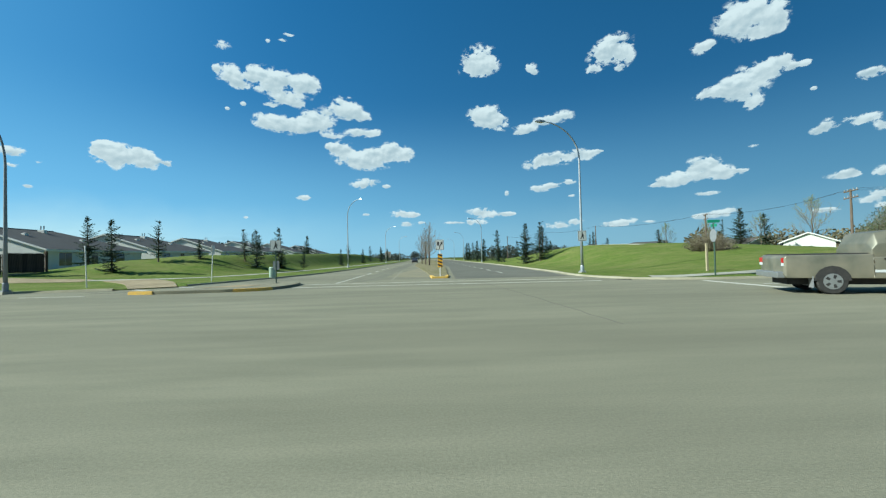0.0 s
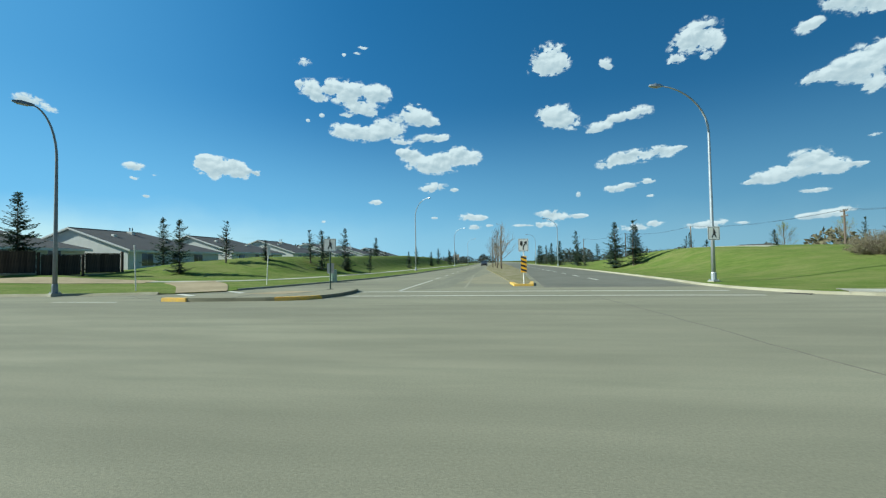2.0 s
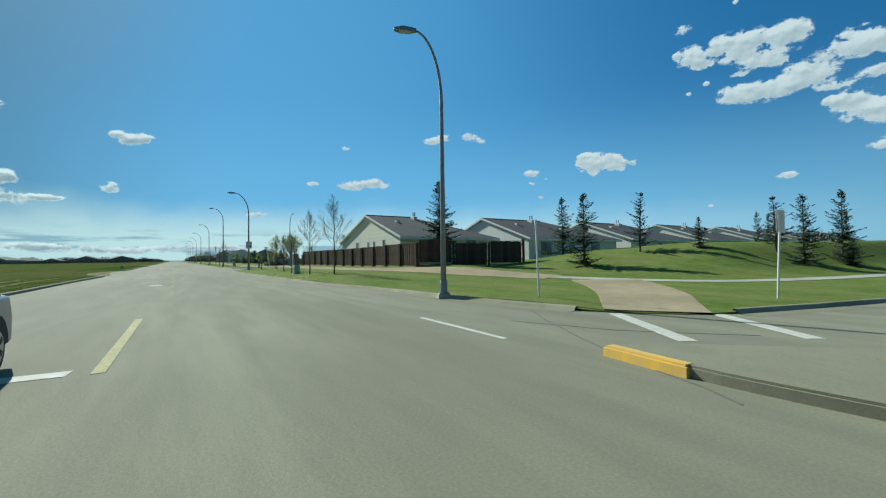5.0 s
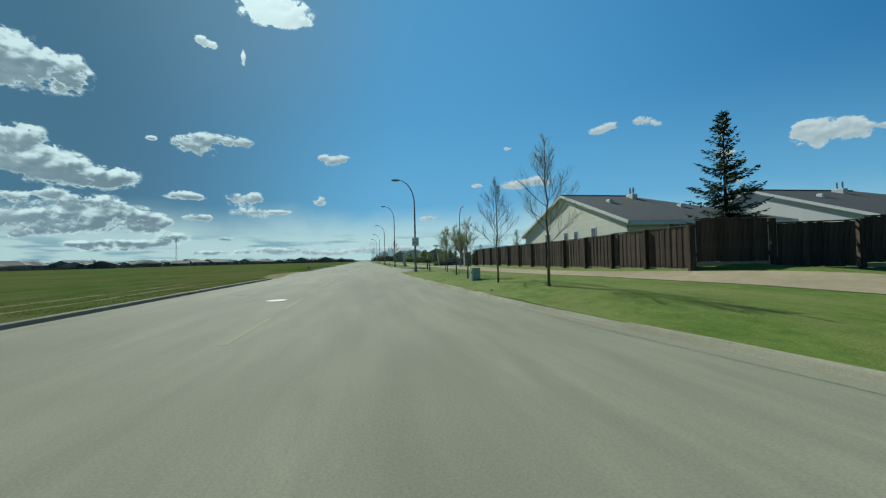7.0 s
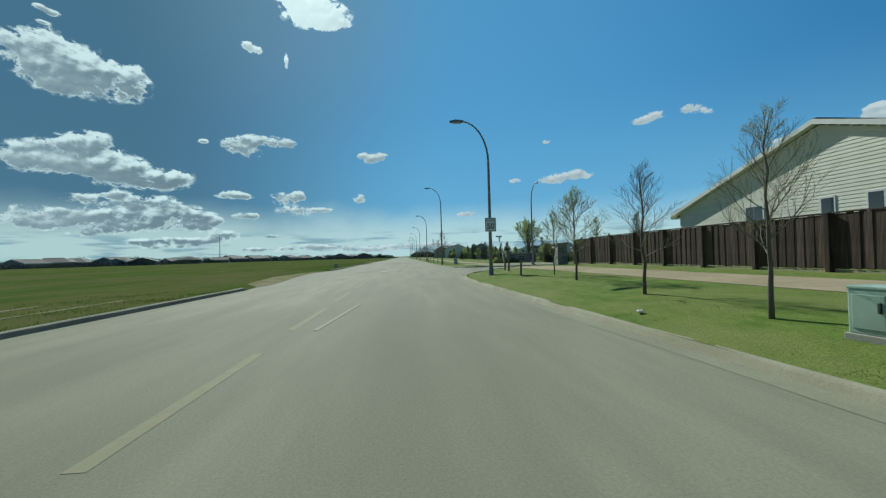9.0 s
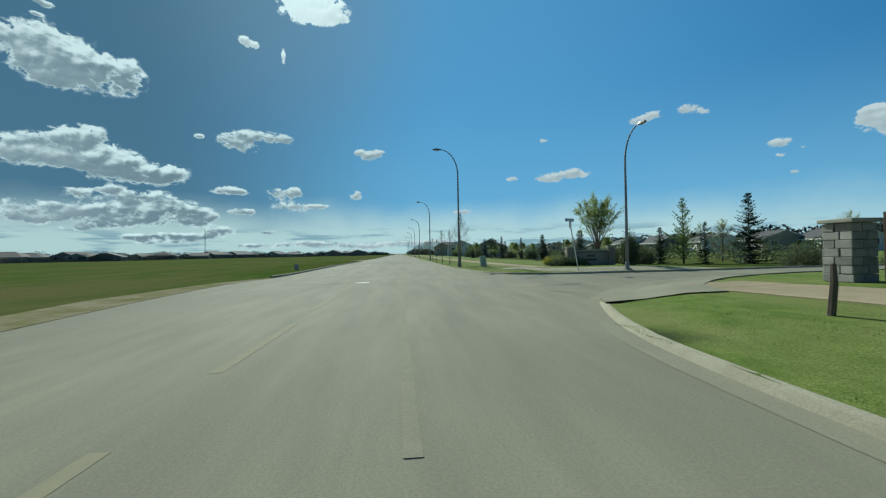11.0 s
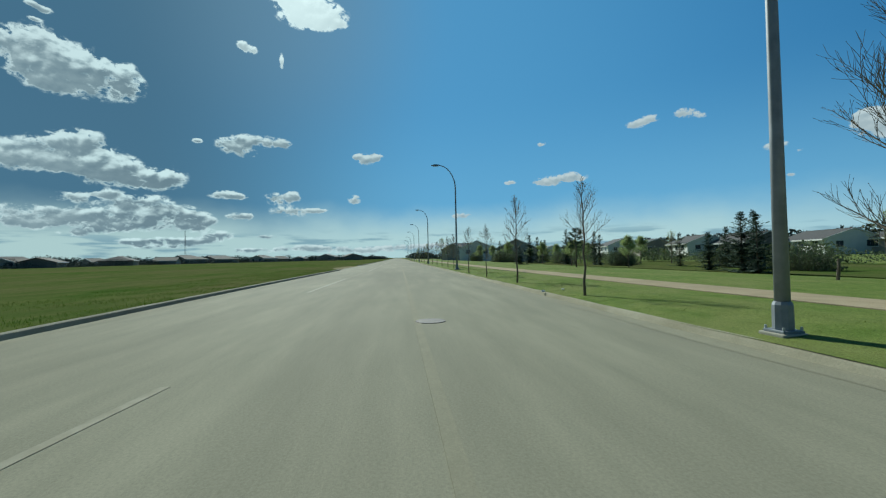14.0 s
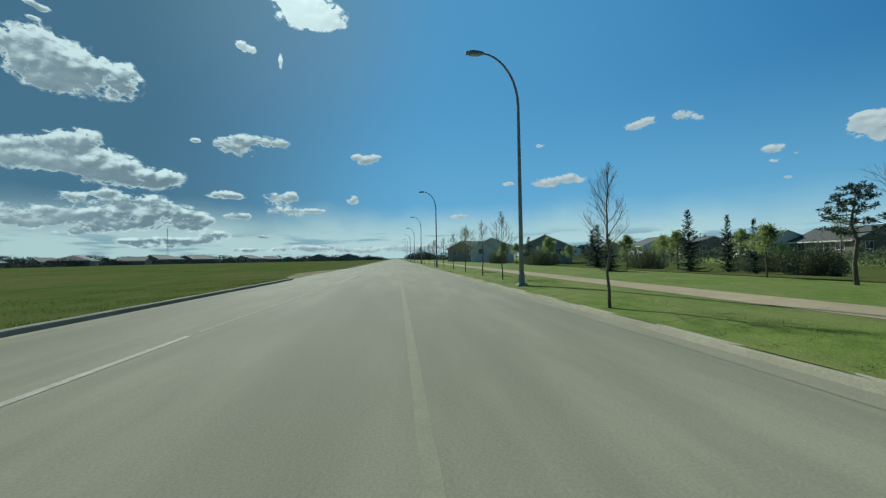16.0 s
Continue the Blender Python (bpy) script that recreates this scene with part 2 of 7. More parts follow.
        wt.links.new(scaled.outputs[0], add.inputs[1])
        heap = add.outputs[0]
hsep = wt.nodes.new("ShaderNodeSeparateXYZ")
wt.links.new(heap, hsep.inputs[0])
filled = wmath("MINIMUM", hsep.outputs[2], 1.3)
high = wmath("DIVIDE", hsep.outputs[1], wmath("ADD", hsep.outputs[2], 0.02))
wisp = billow(comb.outputs[0], 1.5, 7.0, 0.66)
ragged = wmath("ADD", wmath("ADD", wmath("MULTIPLY_ADD", fluff, 2.2, -1.1), wmath("MULTIPLY_ADD", wisp, 2.4, -1.2)), wmath("MULTIPLY_ADD", lump, -0.5, 0.24))
dens = wmath("SUBTRACT", wmath("ADD", filled, wmath("MULTIPLY", ragged, wmath("MULTIPLY", filled, 1.6, clamp=True))), 0.23)
mask = wt.nodes.new("ShaderNodeMapRange")
mask.interpolation_type = "SMOOTHSTEP"
mask.inputs[1].default_value, mask.inputs[2].default_value = -0.05, 0.36
wt.links.new(dens, mask.inputs[0])
# towards the sun the clouds are seen from their shaded side
sunward = wmath("SUBTRACT", 1.0, wmath("MULTIPLY", wmath("ABSOLUTE", wmath("SUBTRACT", az, SUN_AZ + 14.0)), 1 / 38.0), clamp=True)
core = wt.nodes.new("ShaderNodeMapRange")
core.interpolation_type = "SMOOTHSTEP"
core.inputs[1].default_value, core.inputs[2].default_value = 0.16, 0.6
wt.links.new(dens, core.inputs[0])
under = wt.nodes.new("ShaderNodeMapRange")
under.interpolation_type = "SMOOTHSTEP"
under.inputs[1].default_value, under.inputs[2].default_value = 0.62, -0.12
wt.links.new(wmath("ADD", high, wmath("MULTIPLY", relief, 0.6)), under.inputs[0])
thick = wmath("MULTIPLY", wmath("MULTIPLY", under.outputs[0], core.outputs[0]), wmath("MULTIPLY_ADD", sunward, 0.74, 0.24))
lit = wmath("ADD", wmath("MULTIPLY", relief, wmath("MULTIPLY_ADD", sunward, 0.7, 0.75)), wmath("MULTIPLY_ADD", high, 0.3, 0.8), clamp=True)
bright = wmix(sunward, (4.3, 4.6, 4.7), (5.2, 6.0, 6.0))
shaded = wmix(sunward, (2.3, 2.9, 3.3), (2.1, 2.75, 3.05))
tone = wmix(thick, wmix(lit, shaded, bright), (1.25, 1.7, 2.0))
# the cloud before the sun shines through
aureole = wt.nodes.new("ShaderNodeVectorMath")
aureole.operation = "DISTANCE"
aureole.inputs[1].default_value = (SUN_AZ - 0.5, 33.0, 0.0)
wt.links.new(plain.outputs[0], aureole.inputs[0])
glow = wt.nodes.new("ShaderNodeMapRange")
glow.interpolation_type = "SMOOTHERSTEP"
glow.inputs[1].default_value, glow.inputs[2].default_value = 26.0, 0.0
wt.links.new(aureole.outputs["Value"], glow.inputs[0])
close = wmath("POWER", glow.outputs[0], 3.0)
tone = wmix(wmath("MULTIPLY", close, 0.7), tone, (7.5, 8.2, 8.0))
# thin pale haze low over the horizon, thicker under the sun
haze = wt.nodes.new("ShaderNodeMapRange")
haze.interpolation_type = "SMOOTHSTEP"
haze.inputs[1].default_value, haze.inputs[2].default_value = 8.0, 2.0
wt.links.new(wmath("ADD", el, wmath("MULTIPLY_ADD", wsep.outputs[0], 4.0, -2.0)), haze.inputs[0])
westward = wt.nodes.new("ShaderNodeMapRange")
westward.interpolation_type = "SMOOTHSTEP"
westward.inputs[1].default_value, westward.inputs[2].default_value = 8.0, 58.0
wt.links.new(az, westward.inputs[0])
hz = wmath("MULTIPLY", haze.outputs[0], wmath("MULTIPLY_ADD", westward.outputs[0], 0.72, 0.12))
deep = wt.nodes.new("ShaderNodeHueSaturation")
deep.inputs["Saturation"].default_value = 1.8
deep.inputs["Value"].default_value = 0.8
flatter = wt.nodes.new("ShaderNodeGamma")
flatter.inputs["Gamma"].default_value = 0.5
wt.links.new(sky.outputs[0], flatter.inputs["Color"])
wt.links.new(flatter.outputs[0], deep.inputs["Color"])
tint = wt.nodes.new("ShaderNodeMix")
tint.data_type, tint.blend_type = "RGBA", "MULTIPLY"
tint.inputs[0].default_value = 1.0
tint.inputs[7].default_value = (1.25, 1.5, 1.62, 1)
wt.links.new(deep.outputs[0], tint.inputs[6])
low = wt.nodes.new("ShaderNodeMapRange")
low.interpolation_type = "SMOOTHSTEP"
low.inputs[1].default_value, low.inputs[2].default_value, low.inputs[4].default_value = 22.0, -1.0, 0.8
wt.links.new(el, low.inputs[0])
pale = wmix(low.outputs[0], tint.outputs[2], (1.5, 3.2, 4.7))
# the sky is deepest opposite the sun and greyer round it
span = wt.nodes.new("ShaderNodeMapRange")
span.interpolation_type = "SMOOTHSTEP"
span.inputs[1].default_value, span.inputs[2].default_value, span.inputs[3].default_value, span.inputs[4].default_value = -60.0, 62.0, 0.6, 1.14
wt.links.new(az, span.inputs[0])
dusky = wt.nodes.new("ShaderNodeMapRange")
dusky.interpolation_type = "SMOOTHSTEP"
dusky.inputs[1].default_value, dusky.inputs[2].default_value = 82.0, 122.0
wt.links.new(az, dusky.inputs[0])
greying = wt.nodes.new("ShaderNodeMapRange")
greying.interpolation_type = "SMOOTHSTEP"
greying.inputs[1].default_value, greying.inputs[2].default_value, greying.inputs[4].default_value = 15.0, 80.0, 0.6
wt.links.new(az, greying.inputs[0])
westsky = wmix(greying.outputs[0], pale, (0.95, 2.4, 3.9))
veil = wmix(wmath("MULTIPLY", dusky.outputs[0], 0.85), westsky, (0.48, 0.9, 1.3))
veil = wmix(wmath("MULTIPLY", glow.outputs[0], 0.4), veil, (1.3, 1.85, 2.3))
graded = wt.nodes.new("ShaderNodeMix")
graded.data_type, graded.blend_type = "RGBA", "MULTIPLY"
graded.inputs[0].default_value = 1.0
wt.links.new(veil, graded.inputs[6])
wt.links.new(span.outputs[0], graded.inputs[7])
air = wmix(hz, graded.outputs[2], (4.2, 5.1, 4.9))
# flat grey-blue layers low in the haze
layer_co = wt.nodes.new("ShaderNodeCombineXYZ")
wt.links.new(wmath("MULTIPLY", az, 0.11), layer_co.inputs[0])
wt.links.new(wmath("MULTIPLY", el, 0.85), layer_co.inputs[1])
layer = wt.nodes.new("ShaderNodeTexNoise")
layer.inputs["Scale"].default_value, layer.inputs["Detail"].default_value = 1.3, 5.0
wt.links.new(layer_co.outputs[0], layer.inputs["Vector"])
streak = wt.nodes.new("ShaderNodeMapRange")
streak.interpolation_type = "SMOOTHSTEP"
streak.inputs[1].default_value, streak.inputs[2].default_value = 0.5, 0.64
wt.links.new(layer.outputs["Fac"], streak.inputs[0])
lowest = wt.nodes.new("ShaderNodeMapRange")
lowest.interpolation_type = "SMOOTHSTEP"
lowest.inputs[1].default_value, lowest.inputs[2].default_value = 4.2, 2.2
wt.links.new(el, lowest.inputs[0])
air = wmix(wmath("MULTIPLY", wmath("MULTIPLY", streak.outputs[0], lowest.outputs[0]), wmath("MULTIPLY", westward.outputs[0], 0.75)), air, (1.35, 2.25, 2.9))
full = wmix(mask.outputs[0], air, tone)
bg = wt.nodes.new("ShaderNodeBackground")
bg.inputs["Strength"].default_value = 0.122
wt.links.new(full, bg.inputs["Color"])
wo = wt.nodes.new("ShaderNodeOutputWorld")
wt.links.new(bg.outputs[0], wo.inputs[0])

sun_data = bpy.data.lights.new("sun", "SUN")
sun_data.energy, sun_data.angle, sun_data.color = 5.0, radians(0.53), (1.0, 0.94, 0.84)
sun = new("sun", sun_data)
sd = Vector((-math.sin(radians(SUN_AZ)) * math.cos(radians(SUN_EL)), math.cos(radians(SUN_AZ)) * math.cos(radians(SUN_EL)), math.sin(radians(SUN_EL))))
sun.matrix_world = Matrix.Translation((0, 0, 60)) @ sd.to_track_quat("Z", "Y").to_matrix().to_4x4()


# ---- materials ----
def material(name, base, second=None, scale=1.0, rough=0.8, metal=0.0, bump=0.0, bump_scale=20.0, third=None, third_scale=0.1, island=0.0, per_object=0.0, spec=0.5, stretch=(1, 1, 1), translucent=0.0, grain=0.0):
    m = bpy.data.materials.new(name)
    m.use_nodes = True
    t = m.node_tree
    p = t.nodes["Principled BSDF"]
    p.inputs["Roughness"].default_value, p.inputs["Metallic"].default_value = rough, metal
    p.inputs["Specular IOR Level"].default_value = spec
    tc = t.nodes.new("ShaderNodeTexCoord")
    mp = t.nodes.new("ShaderNodeMapping")
    mp.inputs["Scale"].default_value = stretch
    t.links.new(tc.outputs["Object"], mp.inputs["Vector"])

    def noise_tex(s, detail=5.0, r=0.6):
        n = t.nodes.new("ShaderNodeTexNoise")
        n.inputs["Scale"].default_value, n.inputs["Detail"].default_value, n.inputs["Roughness"].default_value = s, detail, r
        t.links.new(mp.outputs[0], n.inputs["Vector"])
        return n.outputs["Fac"]

    def ramp(src, lo=0.35, hi=0.65):
        n = t.nodes.new("ShaderNodeMapRange")
        n.inputs[1].default_value, n.inputs[2].default_value = lo, hi
        t.links.new(src, n.inputs[0])
        return n.outputs[0]

    def mix(fac, a, b):
        n = t.nodes.new("ShaderNodeMix")
        n.data_type = "RGBA"
        for sock, v in ((n.inputs[0], fac), (n.inputs[6], a), (n.inputs[7], b)):
            if isinstance(v, (int, float)):
                sock.default_value = v
            elif isinstance(v, tuple):
                sock.default_value = (*v, 1)
            else:
                t.links.new(v, sock)
        return n.outputs[2]

    col = mix(0.0, base, base)
    if second:
        col = mix(ramp(noise_tex(scale)), base, second)
    if third:
        col = mix(ramp(noise_tex(third_scale, 3.0), 0.4, 0.7), col, third)
    if grain:
        fine = t.nodes.new("ShaderNodeTexNoise")
        fine.inputs["Scale"].default_value, fine.inputs["Detail"].default_value, fine.inputs["Roughness"].default_value = 38.0, 3.0, 0.8
        t.links.new(tc.outputs["Object"], fine.inputs["Vector"])
        gr = t.nodes.new("ShaderNodeMapRange")
        gr.inputs[1].default_value, gr.inputs[2].default_value, gr.inputs[3].default_value, gr.inputs[4].default_value = 0.3, 0.7, 1 - grain, 1 + grain
        t.links.new(fine.outputs["Fac"], gr.inputs[0])
        gh = t.nodes.new("ShaderNodeHueSaturation")
        t.links.new(gr.outputs[0], gh.inputs["Value"])
        t.links.new(col, gh.inputs["Color"])
        col = gh.outputs[0]
    if per_object or island:
        src = t.nodes.new("ShaderNodeObjectInfo").outputs["Random"] if per_object else t.nodes.new("ShaderNodeNewGeometry").outputs["Random Per Island"]
        hs = t.nodes.new("ShaderNodeHueSaturation")
        mr = t.nodes.new("ShaderNodeMapRange")
        k = per_object or island
        mr.inputs[3].default_value, mr.inputs[4].default_value = 1 - k, 1 + k
        t.links.new(src, mr.inputs[0])
        t.links.new(mr.outputs[0], hs.inputs["Value"])
        t.links.new(col, hs.inputs["Color"])
        col = hs.outputs[0]
    t.links.new(col, p.inputs["Base Color"])
    if bump:
        b = t.nodes.new("ShaderNodeBump")
        b.inputs["Strength"].default_value, b.inputs["Distance"].default_value = bump, 0.02
        t.links.new(noise_tex(bump_scale, 4.0, 0.7), b.inputs["Height"])
        t.links.new(b.outputs[0], p.inputs["Normal"])
    if translucent:
        tr = t.nodes.new("ShaderNodeBsdfTranslucent")
        t.links.new(col, tr.inputs["Color"])
        ms = t.nodes.new("ShaderNodeMixShader")
        ms.inputs[0].default_value = translucent
        t.links.new(p.outputs[0], ms.inputs[1])
        t.links.new(tr.outputs[0], ms.inputs[2])
        t.links.new(ms.outputs[0], t.nodes["Material Output"].inputs[0])
    return m


M = dict(
    asphalt=material("worn asphalt", (0.216, 0.208, 0.148), (0.272, 0.259, 0.185), 1.5, 0.85, bump=0.3, bump_scale=90, third=(0.182, 0.174, 0.125), third_scale=0.22, spec=0.08, stretch=(0.16, 1, 1), grain=0.15),
    gutter=material("dusty gutter concrete", (0.235, 0.223, 0.157), (0.272, 0.258, 0.183), 1.6, 0.85, bump=0.3, bump_scale=60, third=(0.225, 0.21, 0.15), third_scale=0.4, spec=0.08, grain=0.12),
    # darker kerb concrete: shade on the south kerbs' faces is in the colour
    kerb_shaded=material("weathered kerb darkened for shade", (0.235, 0.225, 0.175), (0.29, 0.275, 0.215), 1.5, 0.95, bump=0.3, bump_scale=60, third=(0.18, 0.17, 0.125), third_scale=0.4, spec=0.1, grain=0.12),
    kerb_pale=material("pale weathered kerb concrete", (0.315, 0.293, 0.212), (0.375, 0.35, 0.26), 2.2, 1.0, bump=0.35, bump_scale=60, third=(0.26, 0.24, 0.165), third_scale=0.5, spec=0.05, grain=0.15),
    # rough iron; the sun's reflection is painted in as a pale base colour
    iron_glint=material("polished iron with pale glint colour", (0.42, 0.41, 0.37), (0.34, 0.33, 0.29), 12.0, 0.75, 0.15, bump=0.4, bump_scale=40),
    tan_dust=material("thin tan dust on asphalt", (0.26, 0.237, 0.158), (0.225, 0.21, 0.148), 1.8, 0.85, bump=0.3, bump_scale=60, third=(0.285, 0.255, 0.168), third_scale=0.5, spec=0.08, grain=0.15),
    white_worn=material("worn dull white road paint", (0.42, 0.405, 0.335), (0.30, 0.285, 0.215), 5.0, 0.85, third=(0.35, 0.335, 0.265), third_scale=0.8, spec=0.08, grain=0.2),
    white_fade=material("nearly worn off white paint", (0.30, 0.285, 0.215), (0.25, 0.235, 0.17), 5.0, 0.85, spec=0.08),
    paper=material("crumpled white paper", (0.75, 0.75, 0.72), (0.6, 0.6, 0.57), 20.0, 0.8),
    blade=material("grass blades", (0.11, 0.16, 0.028), (0.155, 0.195, 0.05), 2.0, 0.9, island=0.22, translucent=0.55, spec=0.05),
    blade_rough=material("rough field grass blades", (0.045, 0.095, 0.011), (0.085, 0.11, 0.02), 0.6, 0.9, island=0.3, translucent=0.55, spec=0.05),
    asphalt_dark=material("newer asphalt", (0.155, 0.153, 0.125), (0.185, 0.181, 0.147), 2.0, 0.85, bump=0.35, bump_scale=90, third=(0.138, 0.136, 0.112), third_scale=0.2, spec=0.05),
    asphalt_mid=material("traffic-darkened asphalt", (0.188, 0.182, 0.136), (0.225, 0.216, 0.158), 1.5, 0.85, bump=0.3, bump_scale=90, third=(0.165, 0.16, 0.12), third_scale=0.25, spec=0.08, stretch=(1, 0.16, 1), grain=0.15),
    grass=material("mown grass", (0.088, 0.135, 0.024), (0.150, 0.192, 0.046), 3.2, 0.95, bump=1.0, bump_scale=30, third=(0.175, 0.19, 0.062), third_scale=0.55, spec=0.05, grain=0.42, stretch=(0.55, 1, 1)),
    field=material("rough field grass", (0.05, 0.088, 0.018), (0.092, 0.112, 0.034), 0.7, 1.0, bump=1.0, bump_scale=20, third=(0.11, 0.105, 0.045), third_scale=0.09, spec=0.0, stretch=(0.35, 1, 1), grain=0.35),
    dirt=material("dry dirt", (0.235, 0.205, 0.135), (0.29, 0.255, 0.175), 2.5, 1.0, bump=0.6, bump_scale=40, third=(0.15, 0.15, 0.06), third_scale=0.6, grain=0.2, spec=0.0),
    concrete=material("pale concrete", (0.37, 0.355, 0.29), (0.45, 0.43, 0.355), 1.5, 0.85, bump=0.25, bump_scale=70, third=(0.28, 0.265, 0.205), third_scale=0.5, grain=0.1),
    tan_path=material("tan shale path", (0.32, 0.26, 0.165), (0.39, 0.32, 0.21), 2.0, 1.0, bump=0.4, bump_scale=60, third=(0.27, 0.225, 0.145), third_scale=0.3, grain=0.12, spec=0.05),
    white_line=material("worn white road paint", (0.60, 0.59, 0.53), (0.42, 0.40, 0.33), 6.0, 0.8, third=(0.5, 0.48, 0.41), third_scale=1.2, spec=0.2),
    yellow_line=material("worn yellow road paint", (0.50, 0.45, 0.25), (0.38, 0.345, 0.2), 6.0, 0.9, spec=0.1),
    yellow_fade=material("nearly worn off yellow paint", (0.265, 0.245, 0.155), (0.235, 0.218, 0.145), 5.0, 0.85, spec=0.08),
    asphalt_pale=material("pale worn asphalt seam", (0.25, 0.236, 0.165), (0.225, 0.212, 0.148), 3.0, 0.85, bump=0.3, bump_scale=90, spec=0.08, grain=0.1),
    tar=material("tar seam", (0.12, 0.115, 0.09), (0.16, 0.15, 0.12), 4.0, 0.8, spec=0.2),
    yellow_kerb=material("yellow kerb paint", (0.75, 0.45, 0.05), (0.6, 0.4, 0.12), 5.0, 0.6, bump=0.2, bump_scale=60),
    galvanised=material("galvanised steel", (0.50, 0.53, 0.56), (0.42, 0.45, 0.48), 3.0, 0.45, 0.6, bump=0.05),
    # lamp steel with the backlit look put into a darker colour
    lamp_backlit=material("lamp steel darkened for backlight", (0.20, 0.22, 0.24), (0.27, 0.29, 0.31), 4.0, 0.6, 0.35, bump=0.05),
    dark_steel=material("dark steel", (0.05, 0.055, 0.06), (0.09, 0.09, 0.09), 5.0, 0.5, 0.5),
    lens=material("lamp glass", (0.4, 0.4, 0.38), rough=0.6),
    green_post=material("dark green paint", (0.03, 0.07, 0.05), (0.05, 0.09, 0.06), 8.0, 0.5),
    white_paint=material("white paint", (0.78, 0.78, 0.75), (0.68, 0.68, 0.64), 4.0, 0.5),
    black_paint=material("black paint", (0.02, 0.02, 0.02), (0.035, 0.035, 0.035), 6.0, 0.5),
    sign_yellow=material("yellow sign sheet", (0.85, 0.45, 0.02), (0.8, 0.42, 0.02), 4.0, 0.4),
    sign_green=material("green sign sheet", (0.02, 0.22, 0.13), (0.03, 0.25, 0.15), 4.0, 0.4),
    sign_blue=material("blue sign sheet", (0.03, 0.13, 0.26), (0.04, 0.15, 0.29), 4.0, 0.4),
    sign_back=material("sign back aluminium", (0.36, 0.37, 0.37), (0.31, 0.32, 0.33), 6.0, 0.55, 0.4),
    box_green=material("pale green enamel", (0.40, 0.52, 0.42), (0.35, 0.46, 0.37), 2.0, 0.45, third=(0.30, 0.38, 0.3), third_scale=1.2),
    wood_fence=material("weathered brown fence board", (0.062, 0.043, 0.032), (0.125, 0.092, 0.07), 3.4, 0.9, bump=0.5, bump_scale=30, per_object=0.3, stretch=(7, 7, 0.5), third=(0.045, 0.034, 0.028), third_scale=1.1, spec=0.15),
    wood_raw=material("weathered timber", (0.40, 0.35, 0.22), (0.32, 0.27, 0.17), 4.0, 0.85, bump=0.3, stretch=(5, 5, 0.5)),
    wood_pole=material("grey brown pole timber", (0.12, 0.09, 0.065), (0.17, 0.13, 0.1), 4.0, 0.9, bump=0.3, stretch=(5, 5, 0.5)),
    siding=material("beige vinyl siding", (0.68, 0.66, 0.53), (0.74, 0.72, 0.59), 1.2, 0.6, per_object=0.04),
    siding_white=material("white vinyl siding", (0.70, 0.70, 0.66), (0.64, 0.64, 0.6), 1.0, 0.6),
    roof=material("dark grey shingles", (0.05, 0.05, 0.05), (0.085, 0.082, 0.078), 5.0, 0.9, bump=0.6, bump_scale=18, third=(0.065, 0.06, 0.055), third_scale=0.4),
    roof_brown=material("brown grey shingles", (0.075, 0.065, 0.055), (0.11, 0.095, 0.08), 5.0, 0.9, bump=0.6, bump_scale=18),
    trim=material("white trim", (0.74, 0.74, 0.70), (0.68, 0.68, 0.64), 3.0, 0.5),
    glass=material("window glass", (0.03, 0.04, 0.05), (0.05, 0.06, 0.07), 0.7, 0.05, spec=0.9),
    stone=material("grey field stone", (0.26, 0.25, 0.22), (0.36, 0.34, 0.3), 3.0, 0.9, bump=0.6, bump_scale=25, per_object=0.25),
    brick=material("brown brick", (0.25, 0.215, 0.18), (0.32, 0.275, 0.232), 5.0, 0.95, bump=0.4, bump_scale=40, per_object=0.25, spec=0.2),
    panel=material("grey brown sign panel", (0.25, 0.215, 0.185), (0.3, 0.26, 0.225), 3.0, 0.6),
    bark=material("grey brown bark", (0.11, 0.085, 0.062), (0.17, 0.135, 0.1), 9.0, 0.95, bump=0.6, bump_scale=40, stretch=(1, 1, 0.35)),
    twig=material("grey brown twigs", (0.17, 0.14, 0.102), (0.225, 0.188, 0.138), 8.0, 0.9),
    bud=material("young leaf buds", (0.30, 0.36, 0.09), (0.38, 0.40, 0.13), 6.0, 0.8, translucent=0.55, island=0.2),
    leaf=material("fresh spring leaves", (0.25, 0.32, 0.115), (0.33, 0.38, 0.16), 4.0, 0.7, translucent=0.58, island=0.3),
    needle=material("spruce needles", (0.042, 0.07, 0.046), (0.064, 0.094, 0.062), 3.0, 0.8, island=0.4, spec=0.2, translucent=0.15),
    needle_light=material("larch needles", (0.15, 0.22, 0.06), (0.20, 0.26, 0.08), 3.0, 0.8, island=0.3, translucent=0.2),
    bush=material("brown budding twigs", (0.16, 0.13, 0.09), (0.20, 0.19, 0.10), 3.0, 0.9, island=0.3, translucent=0.3),
    shrub=material("dull green shrub", (0.08, 0.112, 0.05), (0.125, 0.15, 0.068), 3.0, 0.85, island=0.35, translucent=0.35),
    forsythia=material("yellow blossom", (0.55, 0.46, 0.05), (0.42, 0.42, 0.07), 6.0, 0.7, island=0.2, translucent=0.2),
    far_wood=material("distant woods", (0.06, 0.075, 0.062), (0.08, 0.092, 0.075), 0.3, 0.95, island=0.45),
    truck_paint=material("dusty grey green car paint", (0.16, 0.16, 0.12), (0.22, 0.21, 0.16), 2.0, 0.4, 0.3, third=(0.3, 0.27, 0.2), third_scale=0.9),
    car_paint=material("silver grey car paint", (0.17, 0.18, 0.2), (0.2, 0.21, 0.23), 2.0, 0.3, 0.5),
    dark_paint=material("black car paint", (0.03, 0.03, 0.035), (0.04, 0.04, 0.045), 2.0, 0.3, 0.2),
